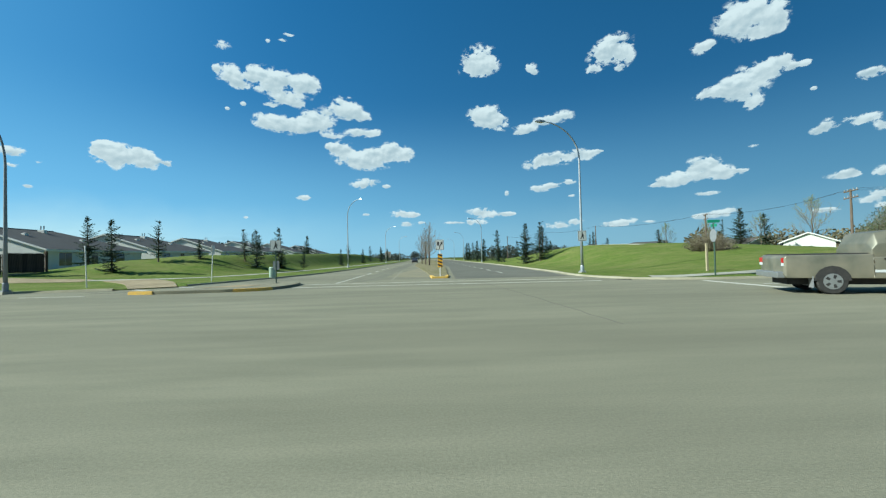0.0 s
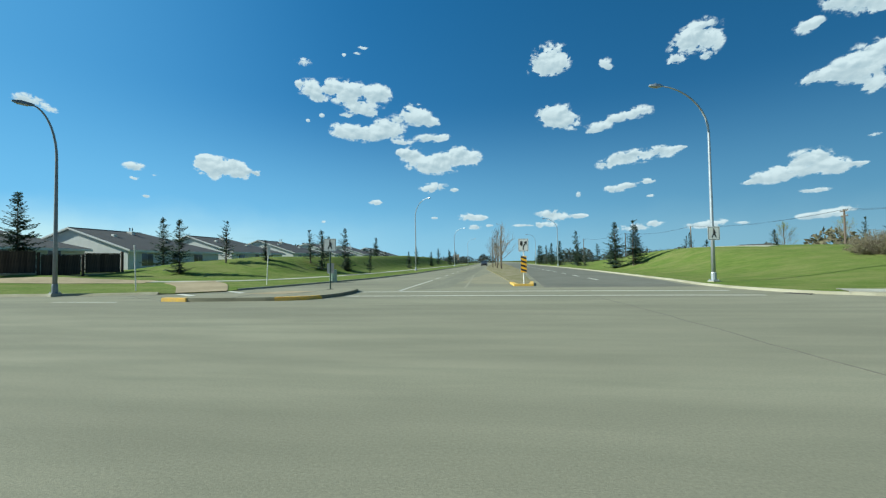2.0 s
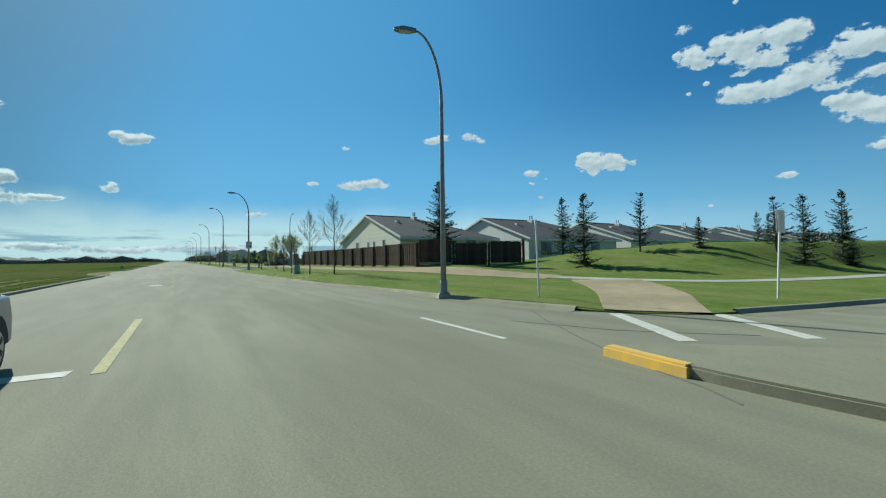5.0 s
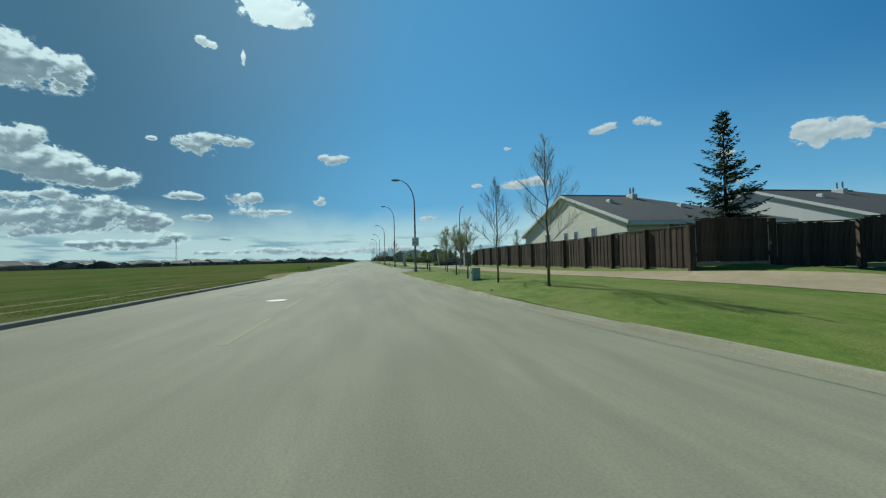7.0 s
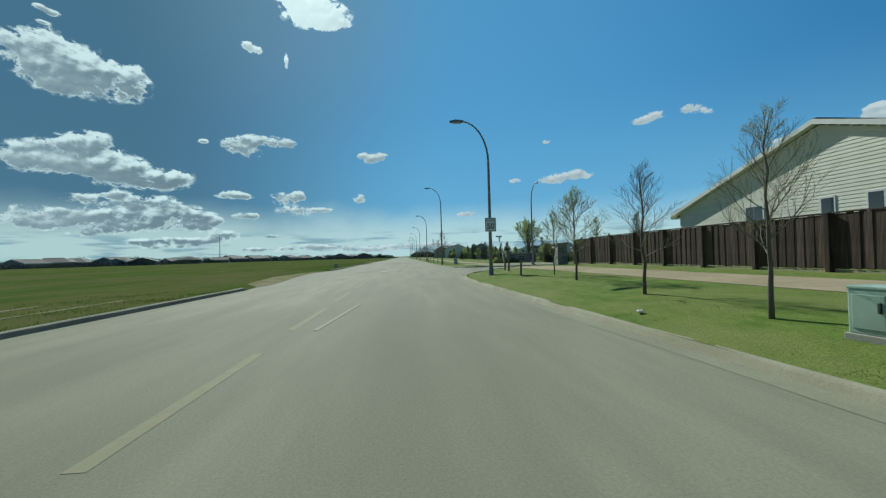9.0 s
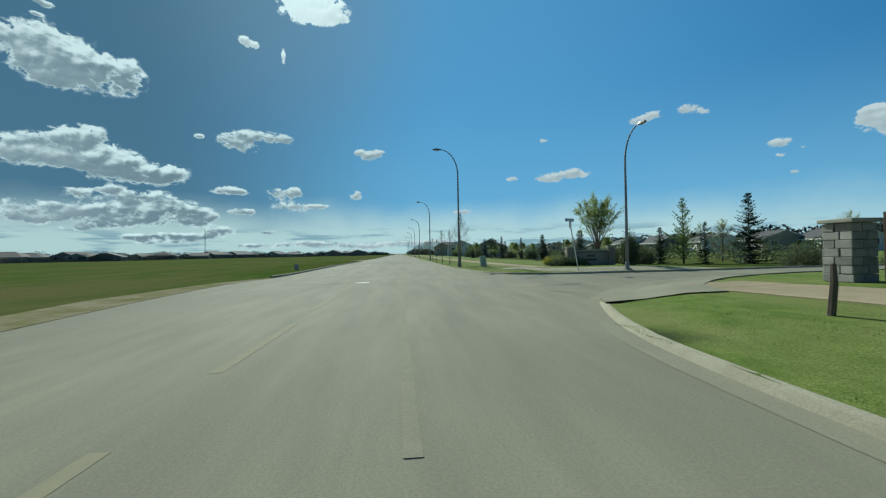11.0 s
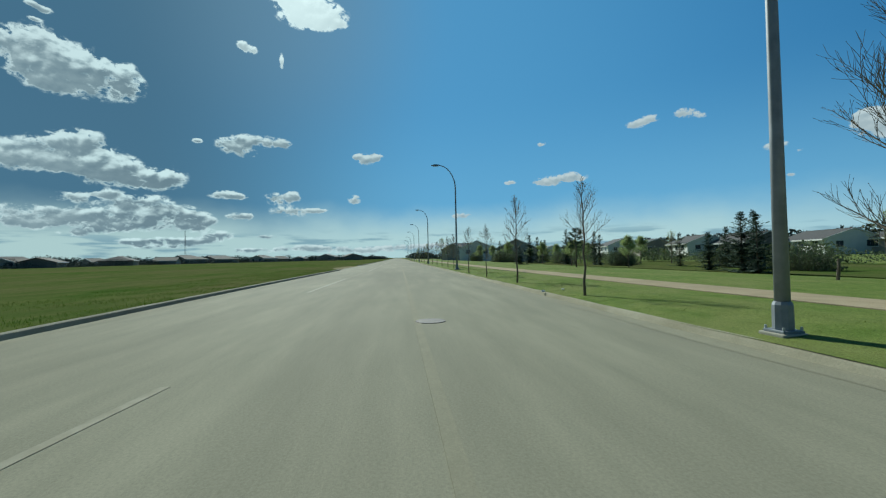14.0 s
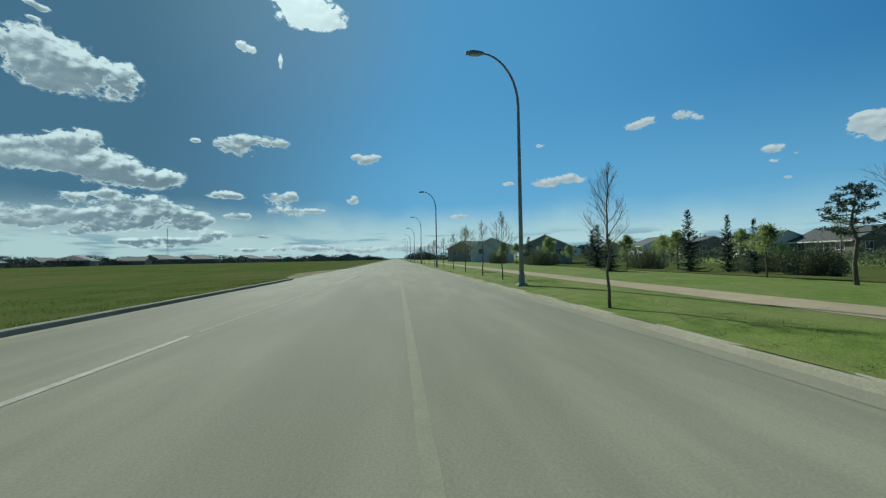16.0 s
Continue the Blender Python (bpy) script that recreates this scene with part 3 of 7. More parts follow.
    rubber=material("tyre rubber", (0.025, 0.025, 0.025), (0.045, 0.042, 0.038), 8.0, 0.9, bump=0.2),
    rim=material("alloy rim", (0.45, 0.45, 0.44), (0.38, 0.38, 0.37), 5.0, 0.4, 0.7),
    red_lens=material("red tail lamp", (0.45, 0.02, 0.02), rough=0.2),
    clear_lens=material("headlamp glass", (0.6, 0.62, 0.62), rough=0.1),
    stucco=material("brown grey stucco", (0.24, 0.21, 0.18), (0.31, 0.28, 0.235), 0.6, 0.9, per_object=0.35),
    cable=material("black cable", (0.03, 0.03, 0.03), rough=0.8),
    iron=material("cast iron", (0.06, 0.055, 0.05), (0.1, 0.09, 0.08), 10.0, 0.7, 0.4),
)


# ---- mesh helpers ----
def part(name, bm, mat, parent=None, label="", smooth=False):
    me = bpy.data.meshes.new(name)
    bm.to_mesh(me)
    bm.free()
    me.materials.append(M[mat] if isinstance(mat, str) else mat)
    if smooth:
        for p in me.polygons:
            p.use_smooth = True
    ob = new(name, me)
    if parent is not None:
        ob.parent = parent
    if label:
        ob["label"] = label
    return ob


def mesh_part(name, verts, faces, mat, parent=None, label="", smooth=False):
    me = bpy.data.meshes.new(name)
    me.from_pydata([tuple(v) for v in verts], [], faces)
    me.materials.append(M[mat])
    if smooth:
        for p in me.polygons:
            p.use_smooth = True
    ob = new(name, me)
    if parent is not None:
        ob.parent = parent
    if label:
        ob["label"] = label
    return ob


def shared(name, me, parent, m):
    ob = new(name, me)
    ob.parent = parent
    ob.matrix_basis = m
    return ob


def thing(name, label, category, m=None, group="", kind=""):
    ob = tagged(new(name), label, category, group, kind)
    if m is not None:
        ob.matrix_world = m
    return ob


def box(bm, x0, y0, z0, x1, y1, z1, bevel=0.0):
    vs = [bm.verts.new(p) for p in ((x0, y0, z0), (x1, y0, z0), (x1, y1, z0), (x0, y1, z0), (x0, y0, z1), (x1, y0, z1), (x1, y1, z1), (x0, y1, z1))]
    fs = [bm.faces.new([vs[i] for i in f]) for f in ((0, 3, 2, 1), (4, 5, 6, 7), (0, 1, 5, 4), (1, 2, 6, 5), (2, 3, 7, 6), (3, 0, 4, 7))]
    if bevel:
        es = list({e for f in fs for e in f.edges})
        bmesh.ops.bevel(bm, geom=es, offset=bevel, segments=2, affect="EDGES", profile=0.6)
    return bm


def boxed(x0, y0, z0, x1, y1, z1, bevel=0.0):
    return box(bmesh.new(), x0, y0, z0, x1, y1, z1, bevel)


def tube(bm, pts, radii, sides=8, cap=True):
    pts = [Vector(p) for p in pts]
    rings = []
    for i, p in enumerate(pts):
        d = (pts[min(i + 1, len(pts) - 1)] - pts[max(i - 1, 0)]).normalized()
        a = d.cross(Vector((0.31, 0.95, 0.02))) if abs(d.z) > 0.5 else d.cross(Vector((0, 0, 1)))
        a.normalize()
        b = d.cross(a)
        r = radii[i] if isinstance(radii, (list, tuple)) else radii
        rings.append([bm.verts.new(p + (a * math.cos(2 * math.pi * k / sides) + b * math.sin(2 * math.pi * k / sides)) * r) for k in range(sides)])
    for r0, r1 in zip(rings, rings[1:]):
        for k in range(sides):
            bm.faces.new((r0[k], r0[(k + 1) % sides], r1[(k + 1) % sides], r1[k]))
    if cap:
        bm.faces.new(rings[0][::-1])
        bm.faces.new(rings[-1])
    return bm


def prism(bm, outline, y0, y1):
    """A flat outline in x, z pushed from y0 to y1."""
    a = [bm.verts.new((x, y0, z)) for x, z in outline]
    b = [bm.verts.new((x, y1, z)) for x, z in outline]
    bm.faces.new(a)
    bm.faces.new(b[::-1])
    n = len(a)
    for i in range(n):
        bm.faces.new((a[i], b[i], b[(i + 1) % n], a[(i + 1) % n]))
    bmesh.ops.recalc_face_normals(bm, faces=bm.faces)
    return bm


def slab(bm, outline, z0, z1):
    """A flat outline in x, y pushed from z0 to z1."""
    a = [bm.verts.new((x, y, z0)) for x, y in outline]
    b = [bm.verts.new((x, y, z1)) for x, y in outline]
    bm.faces.new(a[::-1])
    bm.faces.new(b)
    n = len(a)
    for i in range(n):
        bm.faces.new((a[i], a[(i + 1) % n], b[(i + 1) % n], b[i]))
    bmesh.ops.recalc_face_normals(bm, faces=bm.faces)
    return bm


def smooth_line(ctrl, step=0.8):
    """Points along a curve through the control points."""
    c = [np.array(p, float) for p in ctrl]
    out = []
    for i in range(len(c) - 1):
        p1, p2 = c[i], c[i + 1]
        p0 = c[i - 1] if i else 2 * p1 - p2
        p3 = c[i + 2] if i + 2 < len(c) else 2 * p2 - p1
        n = max(1, int(np.linalg.norm(p2 - p1) / step))
        n = min(n, 30)
        l1, l0, l2 = np.linalg.norm(p2 - p1), np.linalg.norm(p1 - p0), np.linalg.norm(p3 - p2)
        m1 = (p2 - p0) / (l0 + l1) * l1
        m2 = (p3 - p1) / (l1 + l2) * l1
        for k in range(n):
            u = k / n
            out.append((2 * u**3 - 3 * u**2 + 1) * p1 + (u**3 - 2 * u**2 + u) * m1 + (3 * u**2 - 2 * u**3) * p2 + (u**3 - u**2) * m2)
    out.append(c[-1])
    return np.array(out)


def inside(poly, pts):
    x, y = pts[:, 0], pts[:, 1]
    res = np.zeros(len(pts), bool)
    j = len(poly) - 1
    for i in range(len(poly)):
        xi, yi, xj, yj = *poly[i], *poly[j]
        if yi != yj:
            res ^= ((yi > y) != (yj > y)) & (x < (xj - xi) * (y - yi) / (yj - yi) + xi)
        j = i
    return res


def to_edge(poly, pts):
    """Nearest point of the closed outline to each point, and its distance."""
    best = np.full(len(pts), 1e18)
    where = np.zeros((len(pts), 2))
    for i in range(len(poly)):
        a, b = poly[i - 1], poly[i]
        ab = b - a
        u = np.clip(((pts - a) @ ab) / max(ab @ ab, 1e-9), 0, 1)
        q = a + u[:, None] * ab
        d = ((pts - q) ** 2).sum(1)
        m = d < best
        best[m], where[m] = d[m], q[m]
    return where, np.sqrt(best)


# ---- ground, roads, kerbs ----
def bump_at(x, y, cx, cy, sx, sy, turn, h):
    c, s = math.cos(radians(turn)), math.sin(radians(turn))
    u, v = (x - cx) * c + (y - cy) * s, -(x - cx) * s + (y - cy) * c
    return h * np.exp(-((u / sx) ** 2) - (v / sy) ** 2)


def from_kerb(x, y, *lines):
    best = np.full(np.shape(x), 1e9)
    for line in lines:
        for p in line:
            best = np.minimum(best, (x - p[0]) ** 2 + (y - p[1]) ** 2)
    return np.sqrt(best)


def ease(u):
    u = np.clip(u, 0, 1)
    return u * u * (3 - 2 * u)


BERM = ((-36, 41, 0.5), (-30, 42.5, 1.5), (-25.5, 46, 2.05), (-22.8, 56, 2.1), (-22.0, 74, 2.35), (-21.5, 100, 2.7), (-21.0, 135, 2.6), (-20.5, 180, 1.0))


def ridge(x, y, line, width=7.2):
    """A smooth long bank along a line of x, y, height."""
    best, top = np.full(np.shape(x), 1e9), np.zeros(np.shape(x))
    for (x0, y0, h0), (x1, y1, h1) in zip(line, line[1:]):
        ux, uy = x1 - x0, y1 - y0
        u = np.clip(((x - x0) * ux + (y - y0) * uy) / (ux * ux + uy * uy), 0, 1)
        d = np.hypot(x - x0 - u * ux, y - y0 - u * uy)
        top = np.where(d < best, h0 + (h1 - h0) * u, top)
        best = np.minimum(best, d)
    return top * np.exp(-((best / width) ** 2))


def rise_north_west(x, y):
    """Lawn, berm and house plots between the two roads."""
    d = from_kerb(x, y, K_NORTH, K_RAMP, K_NWEST)
    z = 0.10 + 0.28 * ease(d / 2.2) * np.clip((-x - 23) / 9, 0.25, 1) + 0.24 * np.clip((d - 2) / 7, 0, 1) * np.clip((-x - 28) / 10, 0.1, 1)
    far = ease((d - 5.0) / 6.5)
    z = z + far * ridge(x, y, BERM)
    z = z + np.clip((y - 40) / 60, 0, 1) * 0.4 * np.clip((-x - 20) / 20, 0, 1)
    z = z + bump_at(x, y, -34.8, 22.9, 4.5, 1.3, 0, 0.14) + bump_at(x, y, -35.5, 30.5, 7.5, 1.5, 0, 0.36)
    # the kerb drops to the road at the ramp
    drop = ease((np.hypot(x + 15.9, y - 24.3) - 0.9) / 2.0)
    z = 0.022 + (z - 0.022) * drop
    return z


def rise_north_east(x, y):
    far = ease((from_kerb(x, y, K_NEAST) - 0.5) / 10.0)
    return 0.10 + 0.03 * ease(from_kerb(x, y, K_NEAST) / 1.0) + far * (bump_at(x, y, 26, 51, 13.5, 22, 20, 2.1) + bump_at(x, y, 17, 78, 6, 26, 0, 1.3) + bump_at(x, y, 48, 60, 25, 30, 0, 0.4) + 0.012 * np.clip(x - 14, 0, 30))


def rise_west(x, y):
    return 0.10 + 0.2 * ease(from_kerb(x, y, K_WEST) / 1.8) - 0.6 * np.clip((y - 32) / 14, 0, 1) + 0.6 * np.clip((y - 52) / 30, 0, 1)


def rise_south(x, y):
    gap = np.maximum(ease((np.minimum(-x - 56.0, 87.5 + x)) / 2.5), ease((np.minimum(-x - 139.0, 169.0 + x)) / 2.5))
    gap = gap * ease((y - 1.0) / 5.0)
    return 0.12 - 0.105 * gap + 0.12 * np.sin(x * 0.021 + 1.0) * np.clip((6 - y) / 30, 0, 1) + 0.25 * np.clip((6 - y) / 60, 0, 1)


def steps(*spans):
    out = []
    for a, b, d in spans:
        out += list(np.arange(a, b, d))
    return np.array(out)


def land(name, outline, xs, ys, rise, mat, label, category):
    """A lawn: a grid of land cut to its outline along the kerb."""
    poly = np.array(outline, float)
    gx, gy = np.meshgrid(xs, ys, indexing="ij")
    pts = np.column_stack([gx.ravel(), gy.ravel()])
    ins = inside(poly, pts)
    near_pt, d = to_edge(poly, pts)
    ny = len(ys)
    keep = set()
    faces = []
    for i in range(len(xs) - 1):
        for j in range(ny - 1):
            q = (i * ny + j, (i + 1) * ny + j, (i + 1) * ny + j + 1, i * ny + j + 1)
            if any(ins[k] for k in q):
                faces.append(q)
                keep.update(q)
    pos = np.where(ins[:, None], pts, near_pt)
    z = rise(pos[:, 0], pos[:, 1])
    order = sorted(keep)
    idx = {k: n for n, k in enumerate(order)}
    verts = [(pos[k, 0], pos[k, 1], z[k]) for k in order]
    ob = mesh_part(name, verts, [tuple(idx[k] for k in q) for q in faces], mat, smooth=True)
    return tagged(ob, label, category, kind="structure")


def ribbon(name, line, width, height, mat, label, category, thick=0.05, lift=0.015, parent=None):
    """A path of some thickness that follows the land."""
    line = np.array(line, float)
    d = np.gradient(line, axis=0)
    nrm = np.column_stack([-d[:, 1], d[:, 0]]) / np.linalg.norm(d, axis=1)[:, None]
    w = np.broadcast_to(np.asarray(width, float), (len(line),))
    verts, faces = [], []
    for i in range(len(line)):
        for k in (-1, -0.33, 0.33, 1):
            p = line[i] + nrm[i] * w[i] / 2 * k
            verts.append((p[0], p[1], float(height(np.array([p[0]]), np.array([p[1]]))[0]) + lift))
        for k in (-1, 1):
            p = line[i] + nrm[i] * w[i] / 2 * k
            verts.append((p[0], p[1], float(height(np.array([p[0]]), np.array([p[1]]))[0]) - thick))
    for i in range(len(line) - 1):
        a, b = i * 6, i * 6 + 6
        for k in range(3):
            faces.append((a + k, b + k, b + k + 1, a + k + 1))
        faces.append((a + 4, b + 4, b, a))
        faces.append((a + 3, b + 3, b + 5, a + 5))
    ob = mesh_part(name, verts, [f[::-1] for f in faces], mat, parent)
    return tagged(ob, label, category, kind="structure") if parent is None else ob


def flat(x, y):
    return np.zeros_like(x)


def kerb(name, line, side, label, mat="kerb_pale", gutter=0.42, steep=False):
    """Kerb and gutter swept along a line; side 1 has the lawn to the left of the line."""
    line = np.array(line, float)
    d = np.gradient(line, axis=0)
    nrm = np.column_stack([-d[:, 1], d[:, 0]]) / np.linalg.norm(d, axis=1)[:, None] * side
    prof = ((-0.10, 0.0), (-0.08, 0.022), (-0.03, 0.085), (-0.005, 0.108), (0.02, 0.118), (0.07, 0.121), (0.085, 0.06))
    if steep:
        prof = ((-0.03, 0.0), (-0.022, 0.04), (-0.004, 0.118), (0.03, 0.138), (0.13, 0.142), (0.15, 0.06))
    n = len(prof)
    verts, faces = [], []
    for i in range(len(line)):
        for o, z in prof:
            p = line[i] + nrm[i] * o
            verts.append((p[0], p[1], z + (0.004 * math.sin(i * 1.7) if z > 0.1 else 0.0)))
    for i in range(len(line) - 1):
        for k in range(n - 1):
            q = (i * n + k, (i + 1) * n + k, (i + 1) * n + k + 1, i * n + k + 1)
            faces.append(q[::-1] if side > 0 else q)
    ob = tagged(mesh_part(name, verts, faces, mat), label, "kerb", kind="structure")
    verts, faces = [], []
    for i in range(len(line)):
        for o, z in ((-gutter - 0.1 + 0.02 * math.sin(i * 0.9), 0.004), (-0.022 if steep else -0.085, 0.012)):
            verts.append((*(line[i] + nrm[i] * o), z))
    for i in range(len(line) - 1):
        q = (i * 2, i * 2 + 2, i * 2 + 3, i * 2 + 1)
        faces.append(q[::-1] if side > 0 else q)
    mesh_part("gutter", verts, faces, "gutter", ob)
    return ob


bm = bmesh.new()
for q in ((-4000, -4000, 4000, 4000),):
    slab(bm, ((q[0], q[1]), (q[2], q[1]), (q[2], q[3]), (q[0], q[3])), -0.5, -0.12)
tagged(part("ground", bm, "field"), "wide flat prairie grassland reaching the horizon", "ground", kind="structure")
bm = bmesh.new()
for x0, y0, x1, y1 in ((-82.2, -70, 120, 80), (-900, 5, -82.2, 23.2), (-18, 80, 18, 700)):
    slab(bm, ((x0, y0), (x1, y0), (x1, y1), (x0, y1)), -0.1, 0.0)
tagged(part("road", bm, "asphalt"), "sun-bleached grey asphalt road and crossing", "road", kind="structure")

K_NORTH = smooth_line([(-74.2, 75), (-74.2, 38), (-73.8, 32.0), (-72.7, 28.3), (-70.7, 24.9), (-68.6, 22.6), (-66, 21.3), (-63, 20.4), (-59, 20.1), (-50, 20.35), (-41, 20.75), (-32, 21.35), (-26, 22.0), (-20, 22.5), (-17.2, 23.0)])
K_RAMP = smooth_line([(-17.2, 23.0), (-16.1, 23.6), (-15.2, 24.4), (-14.6, 25.4)])
K_NWEST = smooth_line([(-14.6, 25.4), (-14.0, 27.5), (-13.2, 30.6), (-11.4, 39), (-10.6, 50), (-10.3, 62), (-10, 100), (-10, 240)])
K_WEST = smooth_line([(-82.0, 75), (-81.6, 43), (-80.9, 35), (-80.7, 30), (-80.6, 26.5), (-81.3, 23.9), (-83.3, 22.4), (-87.3, 21.6), (-95, 21.25), (-110, 21.15), (-142, 21.0), (-200, 21.0), (-700, 21.0)])
K_NEAST = smooth_line([(110, 20.4), (40, 20.3), (24, 20.2), (16.5, 19.9), (13.2, 20.2), (11.2, 21.4), (10.1, 23.6), (9.7, 27), (10.2, 33), (11.2, 62), (11.4, 100), (11.5, 240)])
K_SOUTH_1 = smooth_line([(-14, -60), (-14, -10), (-15, -1), (-19, 5.5), (-26, 8.2), (-34, 8.7), (-45, 8.9), (-57.5, 9.3)])
K_SOUTH_2 = smooth_line([(-84, 8.6), (-87, 8.9), (-105, 8.8), (-125, 9.0), (-138, 9.2), (-140.5, 8.8)])
K_SOUTH_3 = smooth_line([(-166, 8.6), (-170, 9.2), (-250, 9.2), (-700, 9.2)])

north_outline = list(map(tuple, K_NORTH)) + list(map(tuple, K_RAMP[1:])) + list(map(tuple, K_NWEST[1:])) + [(-60, 240), (-74, 200)]
land("lawn_north", north_outline, steps((-76, -30, 1.0), (-30, -8, 0.7)), steps((19, 40, 0.7), (40, 80, 1.2), (80, 245, 6)), rise_north_west, "grass", "bright green mown lawn with a grassy berm", "lawn")
west_outline = list(map(tuple, K_WEST)) + [(-700, 160), (-81.5, 160)]
land("lawn_west", west_outline, steps((-720, -200, 20), (-200, -140, 3), (-140, -78, 0.8)), steps((20, 34, 0.7), (34, 60, 1.5), (60, 170, 8)), rise_west, "grass", "green boulevard lawn dipping to a park", "lawn")
east_outline = list(map(tuple, K_NEAST)) + [(110, 240)]
land("lawn_east", east_outline, steps((8, 40, 0.8), (40, 118, 4)), steps((19, 80, 0.9), (80, 250, 7)), rise_north_east, "grass", "smooth green grassy hill beside the road", "lawn")
south_outline = list(map(tuple, K_SOUTH_1)) + [(-60, 9.0), (-63, 7.4), (-72, 6.2), (-80, 6.8), (-83, 8.0)] + list(map(tuple, K_SOUTH_2)) + [(-143, 7.6), (-153, 6.2), (-163, 7.4)] + list(map(tuple, K_SOUTH_3)) + [(-700, -400), (-14, -400)]
land("field_south", south_outline, steps((-720, -180, 15), (-180, -30, 1.2), (-30, -12, 0.8)), steps((-420, -60, 20), (-60, -6, 3), (-6, 10.5, 0.6)), rise_south, "field", "open rough grass field beside the road", "field")

kerb("kerb_north", K_NORTH, 1, "pale concrete kerb and dusty gutter", "kerb_pale", 0.32)
kerb("kerb_north_west", K_NWEST, 1, "pale concrete kerb and gutter")
kerb("kerb_west", K_WEST, -1, "pale dusty concrete kerb and gutter", "kerb_pale", 0.36)
kerb("kerb_east", K_NEAST, -1, "pale concrete kerb and gutter")
# south kerbs face away from the sun and get the darkened concrete
for i, k in enumerate((K_SOUTH_1, K_SOUTH_2, K_SOUTH_3)):
    kerb("kerb_south_%d" % (i + 1), k, 1, "concrete kerb along the field, coloured darker for its shaded face", "kerb_shaded", 0.2, True)

# dirt spread over the road edge where the south kerb stops
for i, pts in enumerate(([(-57.5, 8.9), (-62, 9.2), (-72, 8.2), (-80, 8.0), (-85, 8.8), (-83, 7.2), (-72, 5.4), (-63, 6.6)], [(-140, 8.8), (-150, 8.6), (-164, 8.7), (-163, 6.6), (-152, 5.2), (-143, 6.8)])):
    line = smooth_line(pts + [pts[0]], 1.0)
    bm = slab(bmesh.new(), [tuple(p) for p in line[:-1]], -0.05, 0.012)
    bmesh.ops.triangulate(bm, faces=bm.faces)
    tagged(part("dirt_%d" % (i + 1), bm, "dirt"), "dry tan dirt spread at the road edge", "dirt", kind="structure")

# the ramp and the paths
ramp_line = smooth_line([(-15.75, 24.1), (-16.7, 25.4), (-18.6, 27.8), (-20.8, 30.1), (-22.3, 31.4)], 0.4)
ribbon("path_ramp", ramp_line, np.linspace(2.3, 3.1, len(ramp_line)), rise_north_west, "tan_path", "tan shale path from the kerb ramp across the lawn", "path", lift=0.03)
walk_line = smooth_line([(-66.5, 25.2), (-58, 25.6), (-50, 26.0), (-44, 26.4), (-38, 27.4), (-31, 29.0), (-25, 31.0)], 0.9)
ribbon("path_north", walk_line, 2.3, rise_north_west, "tan_path", "tan asphalt footpath along the fence", "path", lift=0.02)
walk_line = smooth_line([(-25, 31.05), (-21.4, 32.4), (-18.0, 35.6), (-15.5, 46), (-14.6, 60), (-14.0, 90), (-13.5, 200)], 0.9)
ribbon("path_berm", walk_line, 1.15, rise_north_west, "concrete", "pale concrete footpath below the berm", "path", lift=0.02)
walk_line = smooth_line([(-84.5, 26.2), (-90, 25.6), (-97, 25.3), (-108, 25.0), (-120, 24.7), (-150, 24.6), (-200, 24.6), (-420, 24.6)], 0.9)
ribbon("path_west", walk_line, 1.6, rise_west, "tan_path", "tan footpath through the boulevard lawn", "path", lift=0.02)
strip = smooth_line([(-176, 43), (-150, 40.5), (-128, 39.5), (-108, 40.5), (-96, 44), (-86, 52)], 1.5)
ribbon("rough_hollow", strip, 13.0, rise_west, "field", "dull rough grass in the hollow of the park", "grass", lift=0.04)
corner = smooth_line([(-75, 40), (-74.6, 32), (-72.6, 26.4), (-69.6, 22.9), (-67.6, 22.0)], 0.8)
ribbon("pavement_corner", corner + np.array([1.45, 0.75]), 2.6, rise_north_west, "gutter", "pale concrete corner pavement", "pavement", lift=0.035)
ribbon("path_corner", smooth_line([(-68.2, 25.4), (-67.4, 25.3), (-66.4, 25.2)], 0.6), 2.2, rise_north_west, "tan_path", "tan footpath meeting the corner pavement", "path", lift=0.025)
corner = smooth_line([(-81.0, 40), (-80.8, 30), (-80.6, 27.2), (-81.6, 24.9), (-83.6, 23.5)], 0.8)
ribbon("pavement_west", corner + np.array([-1.0, 0.5]), 1.8, rise_west, "kerb_pale", "dusty concrete corner pavement", "pavement", lift=0.015)
ribbon("path_hill", smooth_line([(24.5, 46), (23.7, 50.4), (22.6, 55), (21.9, 60), (21, 66)], 0.9), 1.0, rise_north_east, "concrete", "pale footpath on the hilltop", "path", lift=0.03)
ribbon("pavement_east", smooth_line([(11.8, 21.6), (13.2, 21.2), (15.5, 21.9), (19.2, 23.1), (27, 26.0)], 0.6), 1.2, rise_north_east, "concrete", "pale concrete corner pavement", "pavement", lift=0.035)

# north road: darker far carriageway and the median
bm = slab(bmesh.new(), [(1.7, 26.5), (9.2, 26.5), (9.8, 33), (10.8, 62), (11.0, 240), (3.2, 240), (3.0, 62), (2.2, 40)], -0.05, 0.004)
tagged(part("carriageway_east", bm, "asphalt_dark"), "darker grey asphalt carriageway", "road", kind="structure")
med_l = smooth_line([(0.35, 27.9), (0.15, 29.5), (-0.1, 36), (-1.2, 55), (-2.6, 80), (-3, 120), (-3, 240)], 1.0)
med_r = smooth_line([(1.1, 27.9), (1.35, 29.5), (1.6, 36), (2.2, 55), (2.8, 80), (3.0, 120), (3.0, 240)], 1.0)
outline = [tuple(p) for p in med_l] + [tuple(p) for p in med_r[::-1]]
bm = slab(bmesh.new(), outline, -0.02, 0.07)
